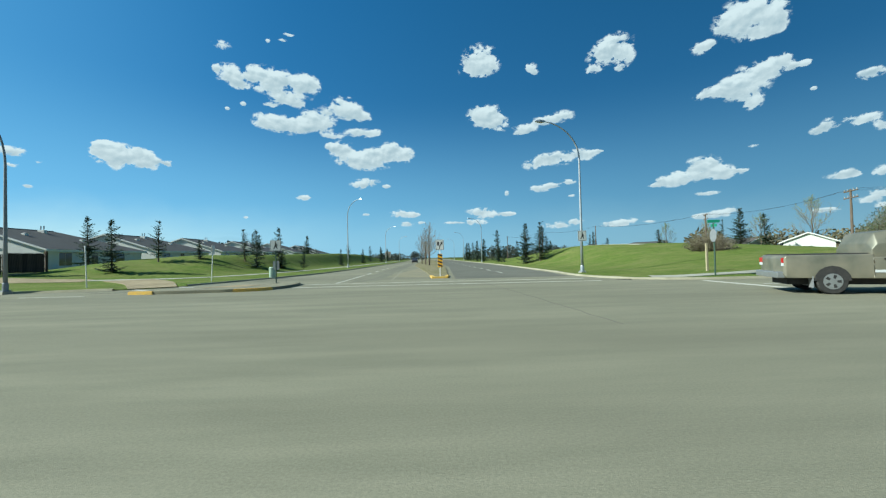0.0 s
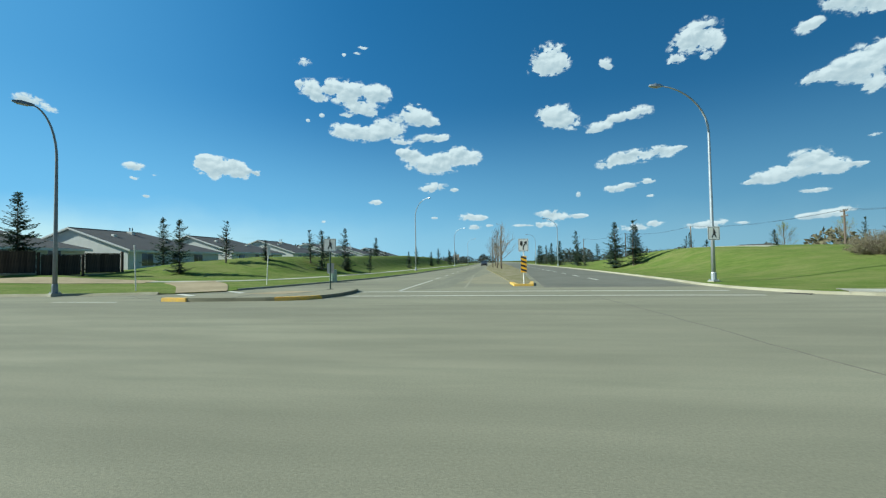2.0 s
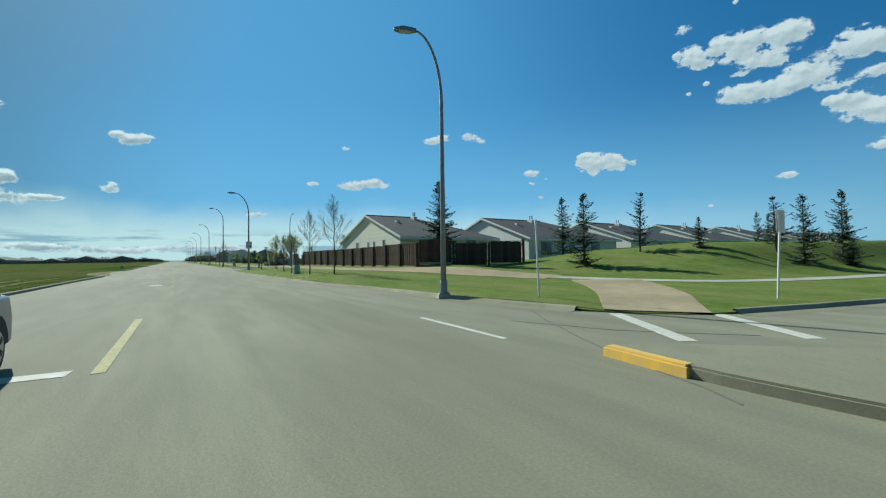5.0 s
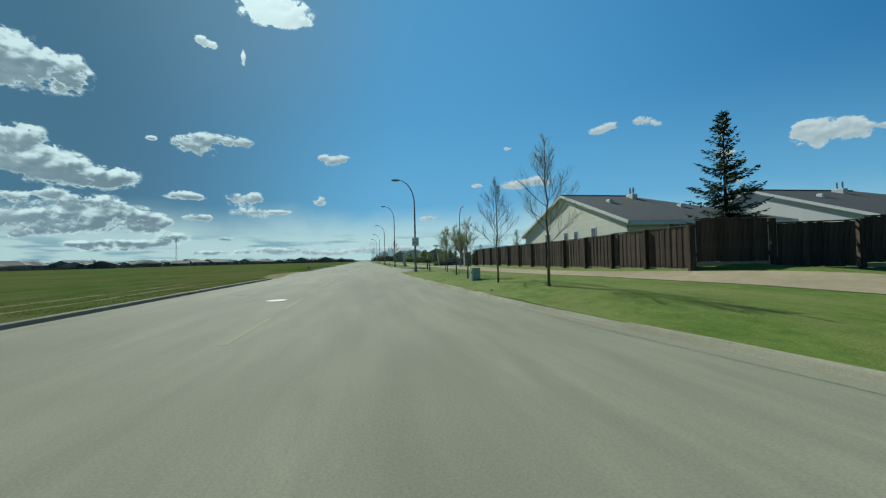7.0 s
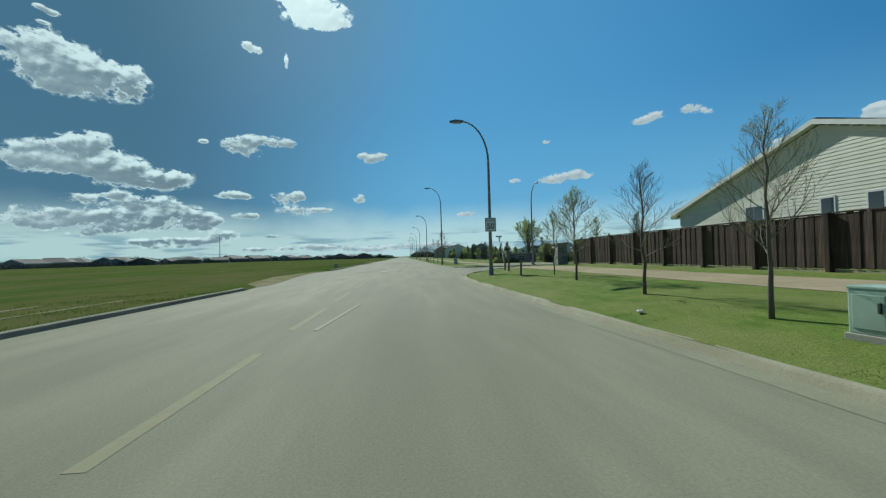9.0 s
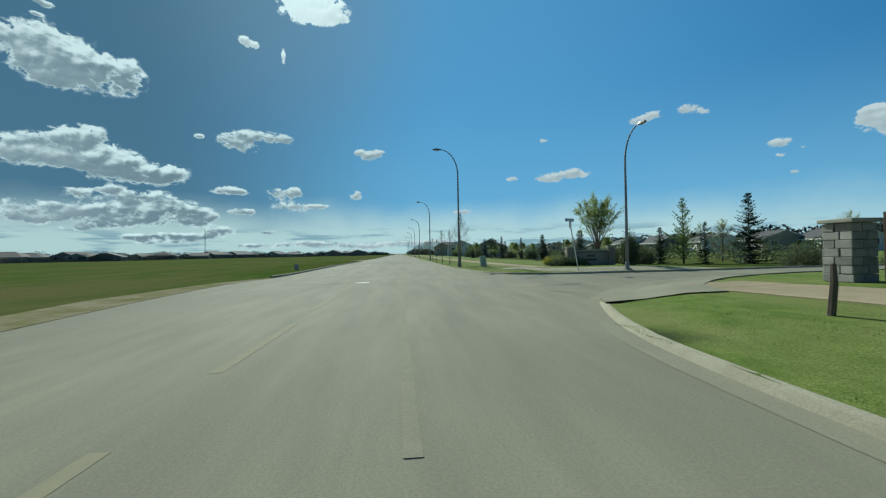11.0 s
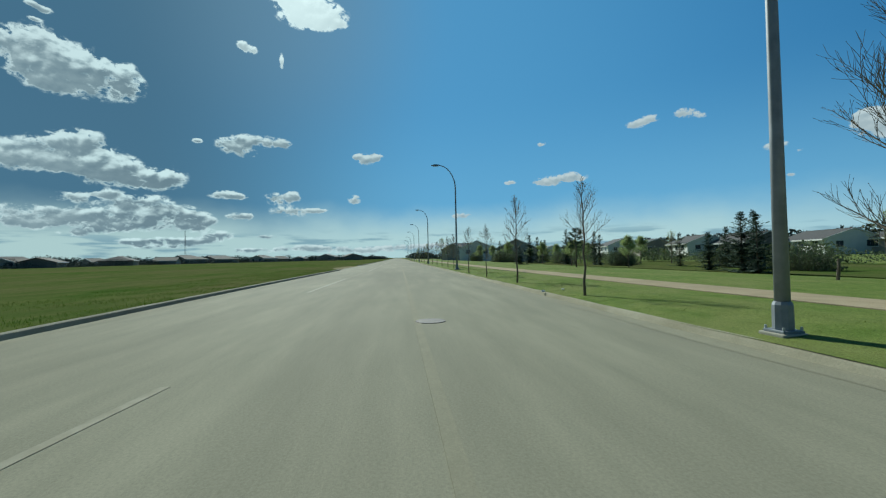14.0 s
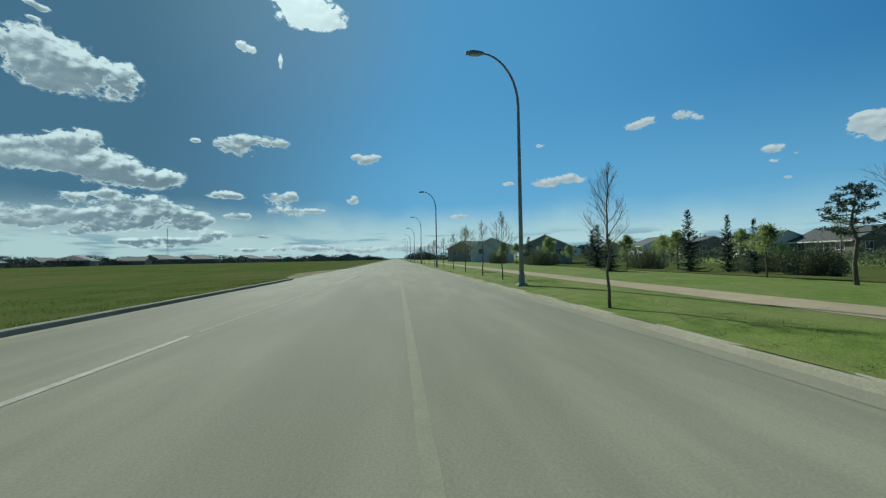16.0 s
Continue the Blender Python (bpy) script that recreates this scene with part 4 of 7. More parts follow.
bmesh.ops.triangulate(bm, faces=bm.faces)
tagged(part("median", bm, "dirt"), "low dusty median island with worn edges", "median", kind="structure")
bm = slab(bmesh.new(), [(0.2, 27.7), (1.25, 27.7), (1.5, 30.6), (1.32, 30.6), (1.02, 28.05), (0.45, 28.05), (0.25, 30.2), (0.05, 30.2)], -0.02, 0.11)
tagged(part("median_nose", bm, "yellow_kerb"), "median nose kerb with worn yellow paint", "kerb", kind="structure")
bm = slab(bmesh.new(), [tuple(p + np.array([0.5, 0])) for p in med_l[14:]] + [tuple(p - np.array([0.5, 0])) for p in med_r[14:][::-1]], 0.05, 0.085)
bmesh.ops.triangulate(bm, faces=bm.faces)
tagged(part("median_soil", bm, "dirt"), "bare tan soil in the median", "median", kind="structure")

# darker trafficked lanes of the crossing, and dust spread beside the median
for i, (pts, mat, lab) in enumerate((
    ([(-4.9, 25.0), (-3.3, 26.5), (-3.2, 60.0), (-3.4, 110.0), (-4.8, 110.0), (-5.0, 60.0)], "asphalt_mid", "asphalt lane darkened by traffic"),
    ([(-0.9, 61.98), (-2.82, 37.0), (-3.13, 31.79), (-1.74, 30.33), (-0.17, 29.86), (0.74, 32.93), (1.82, 43.92), (2.62, 64.51)], "tan_dust", "tan dust spread over the asphalt beside the median"),
)):
    bm = slab(bmesh.new(), pts, -0.03, 0.0018 + 0.0008 * i)
    bmesh.ops.triangulate(bm, faces=bm.faces)
    tagged(part("lane_%d" % (i + 1), bm, mat), lab, "road", kind="structure")

# the corner island
isl = smooth_line([(-13.9, 19.55), (-12.4, 19.35), (-10.6, 19.45), (-9.2, 19.6), (-7.9, 20.2), (-7.35, 21.6), (-7.4, 23.8), (-7.9, 25.1), (-8.7, 25.2), (-9.9, 24.2), (-12.2, 21.7), (-13.7, 20.1), (-13.9, 19.55)], 0.3)[:-1]
bm = slab(bmesh.new(), [tuple(p) for p in isl], -0.02, 0.14)
top = [f for f in bm.faces if f.normal.z > 0.9]
bmesh.ops.bevel(bm, geom=[e for f in top for e in f.edges], offset=0.03, segments=2, affect="EDGES")
tagged(part("corner_island", bm, "gutter"), "dusty tan concrete traffic island with cracked slabs", "traffic island", kind="structure")


def strip_along(line, w, z0, z1):
    line = np.array(line, float)
    d = np.gradient(line, axis=0)
    nrm = np.column_stack([-d[:, 1], d[:, 0]]) / np.linalg.norm(d, axis=1)[:, None]
    return slab(bmesh.new(), [tuple(p) for p in line + nrm * w / 2] + [tuple(p) for p in (line - nrm * w / 2)[::-1]], z0, z1)


def near_isl(a, b):
    out = [p for p in isl if a[0] <= p[0] <= b[0] and p[1] < a[1]]
    return np.array(out)


for i, (a, b) in enumerate((((-13.95, 19.62), (-12.5, 0)), ((-9.4, 20.6), (-7.5, 0)))):
    seg = near_isl(a, b)
    if len(seg) > 1:
        bm = strip_along(seg + np.array([0, 0.04]), 0.2, 0.0, 0.148)
        bmesh.ops.bevel(bm, geom=[e for e in bm.edges if min(v.co.z for v in e.verts) > 0.1], offset=0.03, segments=2, affect="EDGES")
        tagged(part("painted_kerb_%d" % (i + 1), bm, "yellow_kerb"), "island kerb with bright yellow paint", "kerb", kind="structure")
bm = slab(bmesh.new(), [(-11.6, 21.4), (-9.7, 21.2), (-8.9, 22.6), (-10.3, 23.1)], 0.1, 0.146)
tagged(part("island_soil", bm, "tan_path"), "tan patched slab in the island", "traffic island", kind="structure")
for i, seg in enumerate((((-10.9, 19.5), (-11.0, 22.6)), ((-9.1, 19.7), (-8.9, 25.0)))):
    tagged(part("island_joint_%d" % (i + 1), strip_along(smooth_line(seg, 0.5), 0.03, 0.1, 0.144), "tar"), "dark joint in the island slab", "joint", kind="structure")


# road paint, seams and ironwork
def mark(name, seg, w, mat, label, z=0.006):
    return tagged(part(name, strip_along(smooth_line(seg, 1.5), w, -0.01, z), mat), label, "road marking", kind="structure")


for i, y in enumerate((21.55, 23.95)):
    mark("crosswalk_line_%d" % (i + 1), ((-7.1, y), (0, y), (9.0, y - 0.3)), 0.2, "white_line", "thin worn white crosswalk line", 0.009)
for i in range(18):
    y = 31.5 + i * 6.6
    if i > 0:
        mark("lane_dash_west_%d" % (i + 1), ((-5.6 - 0.012 * i * 6, y), (-5.6 - 0.012 * i * 6, y + 2.6)), 0.14, "white_line", "short white lane dash")
    if i > 0:
        mark("lane_dash_east_%d" % (i + 1), ((6.1 + 0.02 * i, y - 4), (6.1 + 0.02 * i, y - 1.2)), 0.14, "white_line", "short white lane dash", 0.011)
mark("lane_line_west", ((-5.5, 24.6), (-5.6, 36.0)), 0.13, "white_line", "solid white lane line")
mark("turn_line_west", ((-2.4, 26.0), (-2.6, 34), (-3.0, 46)), 0.12, "white_fade", "worn white turn lane line")
mark("crosswalk_edge", ((-9.55, 19.8), (-7.51, 20.28), (-7.41, 21.62)), 0.12, "white_worn", "thin worn white line beside the island")
mark("slip_cross_1", ((-16.3, 23.3), (-13.7, 21.4)), 0.3, "white_line", "thick white slip lane crossing line")
mark("slip_cross_2", ((-15.2, 25.3), (-12.6, 23.2)), 0.28, "white_line", "thick white slip lane crossing line")
mark("slip_edge", ((-18.6, 19.3), (-15.6, 19.2)), 0.12, "white_line", "thin white edge line")
mark("centre_line_1", ((-17.0, 13.7), (-22.6, 13.8)), 0.15, "yellow_line", "worn pale yellow centre line")
mark("stop_line_1", ((-17.6, 9.6), (-17.2, 13.4)), 0.3, "white_line", "worn white stop line")
mark("stop_line_2", ((13.2, 14.8), (13.3, 19.4)), 0.3, "white_line", "worn white stop line")
mark("lane_line_east", ((14.0, 16.7), (40, 17.0)), 0.14, "white_line", "thin white lane line")
for i in range(6):
    x, y = -105.5 - i * 27.5, 12.4 + min(i, 1) * 0.6
    mark("lane_dash_road_%d" % (i + 1), ((x, y), (x - 11.5, y + 0.15)), 0.13, "white_worn", "worn white lane dash")
    mark("lane_fade_%d" % (i + 1), ((x - 11.9, y + 0.15), (x - 27.1, y + (0.65 if i == 0 else 0.1))), 0.09, "white_fade", "faint remains of a white lane line", 0.004)
for i, seg in enumerate((((-86.0, 13.0), (-92.5, 13.6)), ((-88.7, 10.2), (-90.2, 13.9)), ((-46, 14.9), (-50.2, 15.3)), ((-38.6, 12.5), (-39.6, 12.7)), ((-79.7, 15.55), (-81.2, 15.7)), ((-81.25, 15.7), (-80.9, 16.9)), ((-77.26, 11.2), (-77.2, 12.9), (-77.5, 14.2)), ((-41.6, 11.2), (-41.8, 11.95)))):
    mark("worn_mark_%d" % (i + 1), seg, 0.11, "white_fade", "worn remains of white road paint")
for i in range(9):
    mark("centre_fade_%d" % (i + 1), ((-30 - i * 5.4, 14.4), (-33.4 - i * 5.4, 14.45)), 0.16, "yellow_fade", "faded yellow centre line remains", 0.003)
rng = random.Random(5)
for i, ctrl in enumerate((((3.8, 8), (3.5, 14), (3.0, 20.5), (2.2, 27)), ((-18, 22.2), (-15.5, 20.6), (-12, 18.9)), ((-17, 20.6), (-15, 21.4), (-13.2, 22.8)))):
    line = smooth_line(ctrl, 0.5)
    line = line + np.array([[rng.uniform(-0.04, 0.04), rng.uniform(-0.04, 0.04)] for _ in line])
    tagged(part("tar_seam_%d" % (i + 1), strip_along(line, 0.028, -0.01, 0.0045 + 0.0004 * i), "tar"), "dark crack in the asphalt", "road seam", kind="structure")
tagged(part("road_seam", strip_along(smooth_line(((-60, 16.7), (-90, 16.6), (-130, 16.7), (-190, 16.6)), 2.0), 0.14, -0.01, 0.007), "asphalt_pale"), "pale worn joint along the road", "road seam", kind="structure")
for i, (x, y, rz) in enumerate(((10.45, 21.75, 125), (-82.6, 22.5, -40), (-68.05, 23.05, -40))):
    g = tagged(part("storm_drain_%d" % (i + 1), boxed(-0.4, -0.16, -0.02, 0.4, 0.16, 0.018), "iron"), "dark cast iron storm drain grate at the kerb", "drain", kind="structure")
    g.matrix_world = pose(x, y, 0.15 if x == -68.05 else 0, 0, 0, rz)
    for k in range(6):
        part("grate_bar", boxed(-0.36 + k * 0.125, -0.14, 0.016, -0.31 + k * 0.125, 0.14, 0.03), "iron", g)
bm = bmesh.new()
tube(bm, [(-96.5, 16.9, -0.02), (-96.5, 16.9, 0.012)], 0.33, 20)
tagged(part("manhole_cover", bm, "iron"), "dark round manhole cover in the road", "manhole", kind="structure")

# covers that reflect the sun, done with pale colour
for i, (x, y) in enumerate(((-77.5, 14.78), (-38.3, 13.62))):
    tagged(part("manhole_shiny_%d" % (i + 1), tube(bmesh.new(), [(x, y, -0.02), (x, y, 0.011)], 0.36, 24), "iron_glint"), "polished round manhole cover with its sun glint put in as pale colour", "manhole", kind="structure")
for i, pts in enumerate(((( -34, 6.6), (-40, 6.9), (-46, 6.7), (-53, 7.0)), ((-38, 5.0), (-45, 5.3), (-52, 5.2)))):
    ribbon("dirt_track_%d" % (i + 1), smooth_line(pts, 0.9), 0.22, rise_south, "dirt", "narrow dry dirt track in the field", "dirt", lift=0.012)
for i, pts in enumerate(((( -73.24, 22.4), (-73.7, 23.2), (-74.04, 23.86)), ((-71.2, 21.8), (-70.5, 22.1), (-70.1, 22.3)), ((-79.5, 28.4), (-78.6, 28.8)), ((-73.5, 23.1), (-73.6, 23.6), (-73.9, 24.2)))):
    mark("road_crack_%d" % (i + 1), pts, 0.022, "tar", "thin dark crack in the asphalt", 0.0042 + 0.0004 * i)


for i, (pts, mat, lab, cat) in enumerate((([(-73.4, 22.9), (-73.75, 23.5), (-73.95, 24.3), (-73.6, 24.1), (-73.3, 23.4)], "asphalt_dark", "dark patched stain on the side street", "road patch"), ([(-72.9, 21.0), (-73.6, 21.3), (-74.2, 22.4), (-73.5, 22.3), (-72.7, 21.6)], "tan_dust", "pale sand washed over the asphalt", "dirt"))):
    line = smooth_line(pts + [pts[0]], 0.25)
    bm = slab(bmesh.new(), [tuple(p) for p in line[:-1]], -0.03, 0.003 + 0.001 * i)
    bmesh.ops.triangulate(bm, faces=bm.faces)
    tagged(part("road_patch_%d" % (i + 1), bm, mat), lab, cat, kind="structure")


def up(x, y, rise, dz=0.0):
    return float(rise(np.array([float(x)]), np.array([float(y)]))[0]) + dz


# ---- street lamps ----
def street_lamp(height, reach, mat, label, drop=2.2):
    """Arm towards local -y."""
    ob = thing("street_lamp", label, "street lamp", group="street lamps")
    bm = bmesh.new()
    box(bm, -0.21, -0.21, -0.35, 0.21, 0.21, 0.05, 0.02)
    part("footing", bm, "concrete", ob)
    bm = bmesh.new()
    box(bm, -0.17, -0.17, 0.05, 0.17, 0.17, 0.09, 0.008)
    tube(bm, [(0, 0, 0.09), (0, 0, 0.45), (0, 0, 0.5)], [0.135, 0.13, 0.11], 10)
    part("base_plate", bm, mat, ob)
    for sx in (-1, 1):
        for sy in (-1, 1):
            bm = bmesh.new()
            tube(bm, [(sx * 0.145, sy * 0.145, 0.08), (sx * 0.145, sy * 0.145, 0.14)], 0.018, 6)
            part("bolt", bm, "galvanised", ob)
    pts = [(0, 0, 0.45), (0, 0, 3.0), (0, 0, height - drop)]
    for k in range(1, 10):
        a = k / 9 * radians(86)
        pts.append((0, -reach * (1 - math.cos(a)), height - drop + drop * math.sin(a)))
    rad = [0.1, 0.085, 0.062] + [0.058 - 0.0026 * k for k in range(1, 10)]
    part("pole", tube(bmesh.new(), pts, rad, 10), mat, ob, smooth=True)
    tip = pts[-1]
    bm = bmesh.new()
    for y, w, z0, z1 in ((0.05, 0.05, -0.04, 0.05), (-0.12, 0.11, -0.06, 0.07), (-0.42, 0.15, -0.07, 0.08), (-0.68, 0.09, -0.05, 0.03), (-0.72, 0.05, -0.03, 0.01)):
        for x, z in ((-w, z0), (w, z0), (w * 0.7, z1), (-w * 0.7, z1)):
            bm.verts.new((tip[0] + x, tip[1] + y, tip[2] + z))
    bm.verts.ensure_lookup_table()
    for i in range(4):
        for k in range(4):
            bm.faces.new([bm.verts[q] for q in (i * 4 + k, i * 4 + (k + 1) % 4, i * 4 + 4 + (k + 1) % 4, i * 4 + 4 + k)])
    bm.faces.new([bm.verts[q] for q in (3, 2, 1, 0)])
    bm.faces.new([bm.verts[q] for q in (16, 17, 18, 19)])
    bmesh.ops.recalc_face_normals(bm, faces=bm.faces)
    head = part("lamp_head", bm, mat, ob)
    part("lens", boxed(tip[0] - 0.1, tip[1] - 0.55, tip[2] - 0.1, tip[0] + 0.1, tip[1] - 0.15, tip[2] - 0.06, 0.015), "lens", head, "clear lamp glass")
    return ob


LAMP = "tall steel street lamp with a curved arm, toned dark as backlit"
lamp = street_lamp(9.75, 1.6, "lamp_backlit", LAMP)
lamp.matrix_world = pose(-125.5, 21.65, up(-125.5, 21.65, rise_west))
street_lamp(10.35, 1.6, "lamp_backlit", LAMP).matrix_world = pose(-93.02, 21.82, up(-93.2, 21.8, rise_west))
for x in (-162.0, -195.0, -228.0, -262.0, -297.0, -332.0):
    copy_thing(lamp, pose(x, 21.65, up(x, 21.65, rise_west)))
street_lamp(8.45, 1.45, "lamp_backlit", LAMP).matrix_world = pose(-59.7, 21.35, up(-59.7, 21.35, rise_north_west) - 0.1)
street_lamp(9.0, 0.95, "lamp_backlit", LAMP, 2.4).matrix_world = pose(-22.0, 22.15, up(-22, 22.15, rise_north_west), 0, 0, -22)
LS_AT, LS_TURN = (-81.25, 30.6), 92
side_lamp = street_lamp(8.6, 1.5, "lamp_backlit", "street lamp beside the side street, toned dark as backlit", 1.9)
side_lamp.matrix_world = pose(*LS_AT, up(*LS_AT, rise_west), 0, 0, LS_TURN)
# front-lit lamp keeps the pale steel; the backlit ones are coloured darker
big = street_lamp(10.35, 2.9, "galvanised", "tall pale silver street lamp with a long curved arm", 2.4)
big.matrix_world = pose(10.65, 28.2, up(10.65, 28.2, rise_north_east), 0, 0, -74)
for x, y, r, f in ((-12.5, 64.3, 50, rise_north_west), (-12.2, 118, 70, rise_north_west), (-12.2, 172, 80, rise_north_west), (12.6, 97, -78, rise_north_east), (12.8, 150, -85, rise_north_east), (12.8, 205, -88, rise_north_east)):
    copy_thing(big, pose(x, y, up(x, y, f), 0, 0, r))


# ---- signs and posts ----
def plate(ob, name, w, h, y, z, mat, label="", t=0.004, r=0.04, x=0.0):
    """An upright sheet facing local -y, rounded at the corners, centred at z."""
    o = []
    for cx, cz, a0 in ((w / 2 - r, h / 2 - r, 0), (-w / 2 + r, h / 2 - r, 90), (-w / 2 + r, -h / 2 + r, 180), (w / 2 - r, -h / 2 + r, 270)):
        for k in range(4):
            a = radians(a0 + 30 * k)
            o.append((x + cx + r * math.cos(a), z + cz + r * math.sin(a)))
    return part(name, prism(bmesh.new(), o, y - t, y), mat, ob, label)


def shape(ob, name, outline, y, mat, label="", t=0.003):
    return part(name, prism(bmesh.new(), outline, y - t, y), mat, ob, label)


def post(ob, h, r, mat, name="post", lean=0.0, sides=8, z0=-0.3):
    return part(name, tube(bmesh.new(), [(0, 0, z0), (lean * h, 0, h)], r, sides), mat, ob)


def crossing_symbol(sheet, y, z, s):
    shape(sheet, "symbol", [(-0.05 * s, z + 0.02 * s), (-0.2 * s, z - 0.34 * s), (-0.12 * s, z - 0.36 * s), (0.0, z - 0.1 * s), (0.14 * s, z - 0.36 * s), (0.2 * s, z - 0.34 * s), (0.09 * s, z + 0.02 * s), (0.08 * s, z + 0.24 * s), (-0.06 * s, z + 0.24 * s)], y, "black_paint", "plain black crossing mark")
    shape(sheet, "symbol", [(0.0 + 0.065 * s * math.cos(k * math.pi / 4), z + 0.33 * s + 0.065 * s * math.sin(k * math.pi / 4)) for k in range(8)], y, "black_paint", "plain black dot")
    shape(sheet, "symbol", [(0.06 * s, z + 0.2 * s), (0.2 * s, z + 0.02 * s), (0.16 * s, z - 0.02 * s), (0.03 * s, z + 0.1 * s)], y, "black_paint", "plain black bar")


sign = thing("crossing_sign", "white square crossing sign on a dark green post", "road sign", pose(-8.8, 24.0, 0.14, 0, 0, 9))
post(sign, 2.46, 0.035, "green_post")
part("foot", tube(bmesh.new(), [(0, 0, 0), (0, 0, 0.015)], 0.17, 12), "tar", sign)
sheet = plate(sign, "sheet", 0.6, 0.62, -0.045, 2.16, "white_paint")
plate(sheet, "border", 0.56, 0.58, -0.0495, 2.16, "black_paint", "thin black border", 0.002)
plate(sheet, "face", 0.53, 0.55, -0.0520, 2.16, "white_paint", "white sign face", 0.002)
crossing_symbol(sheet, -0.0545, 2.17, 0.6)
lower = plate(sign, "lower_plate", 0.34, 0.5, 0.06, 1.02, "sign_back", "bare aluminium sign back")

sign = thing("crossing_sign", "white crossing sign strapped to a silver lamp pole", "road sign", pose(10.65, 28.2, up(10.65, 28.2, rise_north_east), 0, 0, 4))
sheet = plate(sign, "sheet", 0.62, 0.72, -0.13, 2.55, "white_paint")
plate(sheet, "border", 0.56, 0.66, -0.1345, 2.55, "black_paint", "thin black border", 0.002)
plate(sheet, "face", 0.52, 0.62, -0.137, 2.55, "white_paint", "white sign face", 0.002)
crossing_symbol(sheet, -0.1395, 2.56, 0.66)
part("strap", tube(bmesh.new(), [(0, 0, 2.5), (0, 0, 2.55)], 0.13, 12), "sign_back", sign)

sign = thing("keep_right_sign", "white traffic island sign with a striped hazard board", "road sign", pose(0.78, 28.3, 0.07, 0, 0, 0))
post(sign, 2.55, 0.035, "white_paint")
sheet = plate(sign, "sheet", 0.56, 0.72, -0.04, 2.2, "white_paint")
plate(sheet, "border", 0.52, 0.68, -0.0445, 2.2, "black_paint", "thin black border", 0.002)
plate(sheet, "face", 0.48, 0.64, -0.047, 2.2, "white_paint", "white sign face", 0.002)
shape(sheet, "symbol", [(-0.18, 2.42), (-0.04, 2.42), (-0.04, 2.2), (-0.11, 2.12), (-0.18, 2.2)], -0.0495, "black_paint", "black median symbol")
shape(sheet, "arrow", [(-0.04, 1.92), (0.02, 1.92), (0.03, 2.1), (0.13, 2.26), (0.18, 2.22), (0.19, 2.44), (0.02, 2.36), (0.08, 2.31), (-0.03, 2.14)], -0.0495, "black_paint", "black curved arrow")
board = plate(sign, "hazard_board", 0.32, 0.92, -0.04, 1.12, "sign_yellow", "yellow hazard board with black stripes", r=0.02)
for k in range(4):
    z = 0.74 + k * 0.235
    shape(board, "stripe", [(-0.155, z + 0.16), (-0.155, z + 0.05), (0.155, z - 0.06), (0.155, z + 0.05)], -0.0445, "black_paint", "black stripe", 0.002)

for x, y, h, lean, rz, lab, w in ((-14.8, 28.5, 2.45, 0.06, 62, "leaning white post with a narrow white sign", 0.2), (-19.3, 23.9, 2.35, -0.035, 60, "thin white marker post leaning in the grass", 0.0)):
    sign = thing("marker_post", lab, "post", pose(x, y, up(x, y, rise_north_west), 0, 0, rz))
    post(sign, h, 0.028, "white_paint", lean=lean)
    if w:
        s = plate(sign, "sheet", w, 0.62, -0.035, h - 0.3, "white_paint", "narrow white sign sheet", x=lean * h)
        plate(sign, "sheet", w, 0.62, 0.04, h - 0.3, "sign_back", "bare sign back", x=lean * h)
    else:
        part("cap", tube(bmesh.new(), [(lean * h, 0, h - 0.1), (lean * h, 0, h + 0.02)], 0.04, 8), "white_paint", sign)

sign = thing("speed_sign", "white fifty speed limit sign on a lamp pole", "road sign", pose(-59.7, 21.35, up(-59.7, 21.35, rise_north_west), 0, 0, 90))
sheet = plate(sign, "sheet", 0.6, 0.75, -0.15, 2.72, "white_paint")
plate(sheet, "border", 0.55, 0.70, -0.1545, 2.72, "black_paint", "thin black border", 0.002)
plate(sheet, "face", 0.51, 0.66, -0.157, 2.72, "white_paint", "white sign face", 0.002)


def letters(name, text, size, m, mat, parent):
    cu = bpy.data.curves.new(name, "FONT")
    cu.body, cu.size, cu.extrude, cu.align_x, cu.align_y = text, size, 0.002, "CENTER", "CENTER"
    tmp = bpy.data.objects.new(name, cu)
    scene.collection.objects.link(tmp)
    me = bpy.data.meshes.new_from_object(tmp.evaluated_get(bpy.context.evaluated_depsgraph_get()))
    bpy.data.objects.remove(tmp)
    me.materials.clear()
    me.materials.append(M[mat])
    ob = new(name, me)
    ob.parent = parent
    ob.matrix_basis = m
    return ob


letters("number", "50", 0.42, pose(0, -0.16, 2.62, 90, 0, 0), "black_paint", sheet)
letters("word", "MAXIMUM", 0.11, pose(0, -0.16, 2.94, 90, 0, 0), "black_paint", sheet)
part("strap", tube(bmesh.new(), [(0, 0, 2.7), (0, 0, 2.76)], 0.14, 12), "sign_back", sign)

sign = thing("stop_sign", "octagonal stop sign seen from behind with street blades", "road sign", pose(14.9, 20.9, up(14.9, 20.9, rise_north_east), 0, 0, 80))
post(sign, 2.75, 0.04, "green_post")
shape(sign, "sheet", [(0.36 * math.cos(radians(22.5 + 45 * k)), 2.1 + 0.36 * math.sin(radians(22.5 + 45 * k))) for k in range(8)], 0.05, "sign_back", "bare octagonal sign back")
for k, rz in enumerate((0, 90)):
    b = part("street_blade", boxed(-0.3, -0.012, -0.075, 0.3, 0.012, 0.075, 0.006), "sign_green", sign, "green street name blade")
    b.matrix_basis = pose(0, 0, 2.62 + k * 0.22, 0, 0, rz)
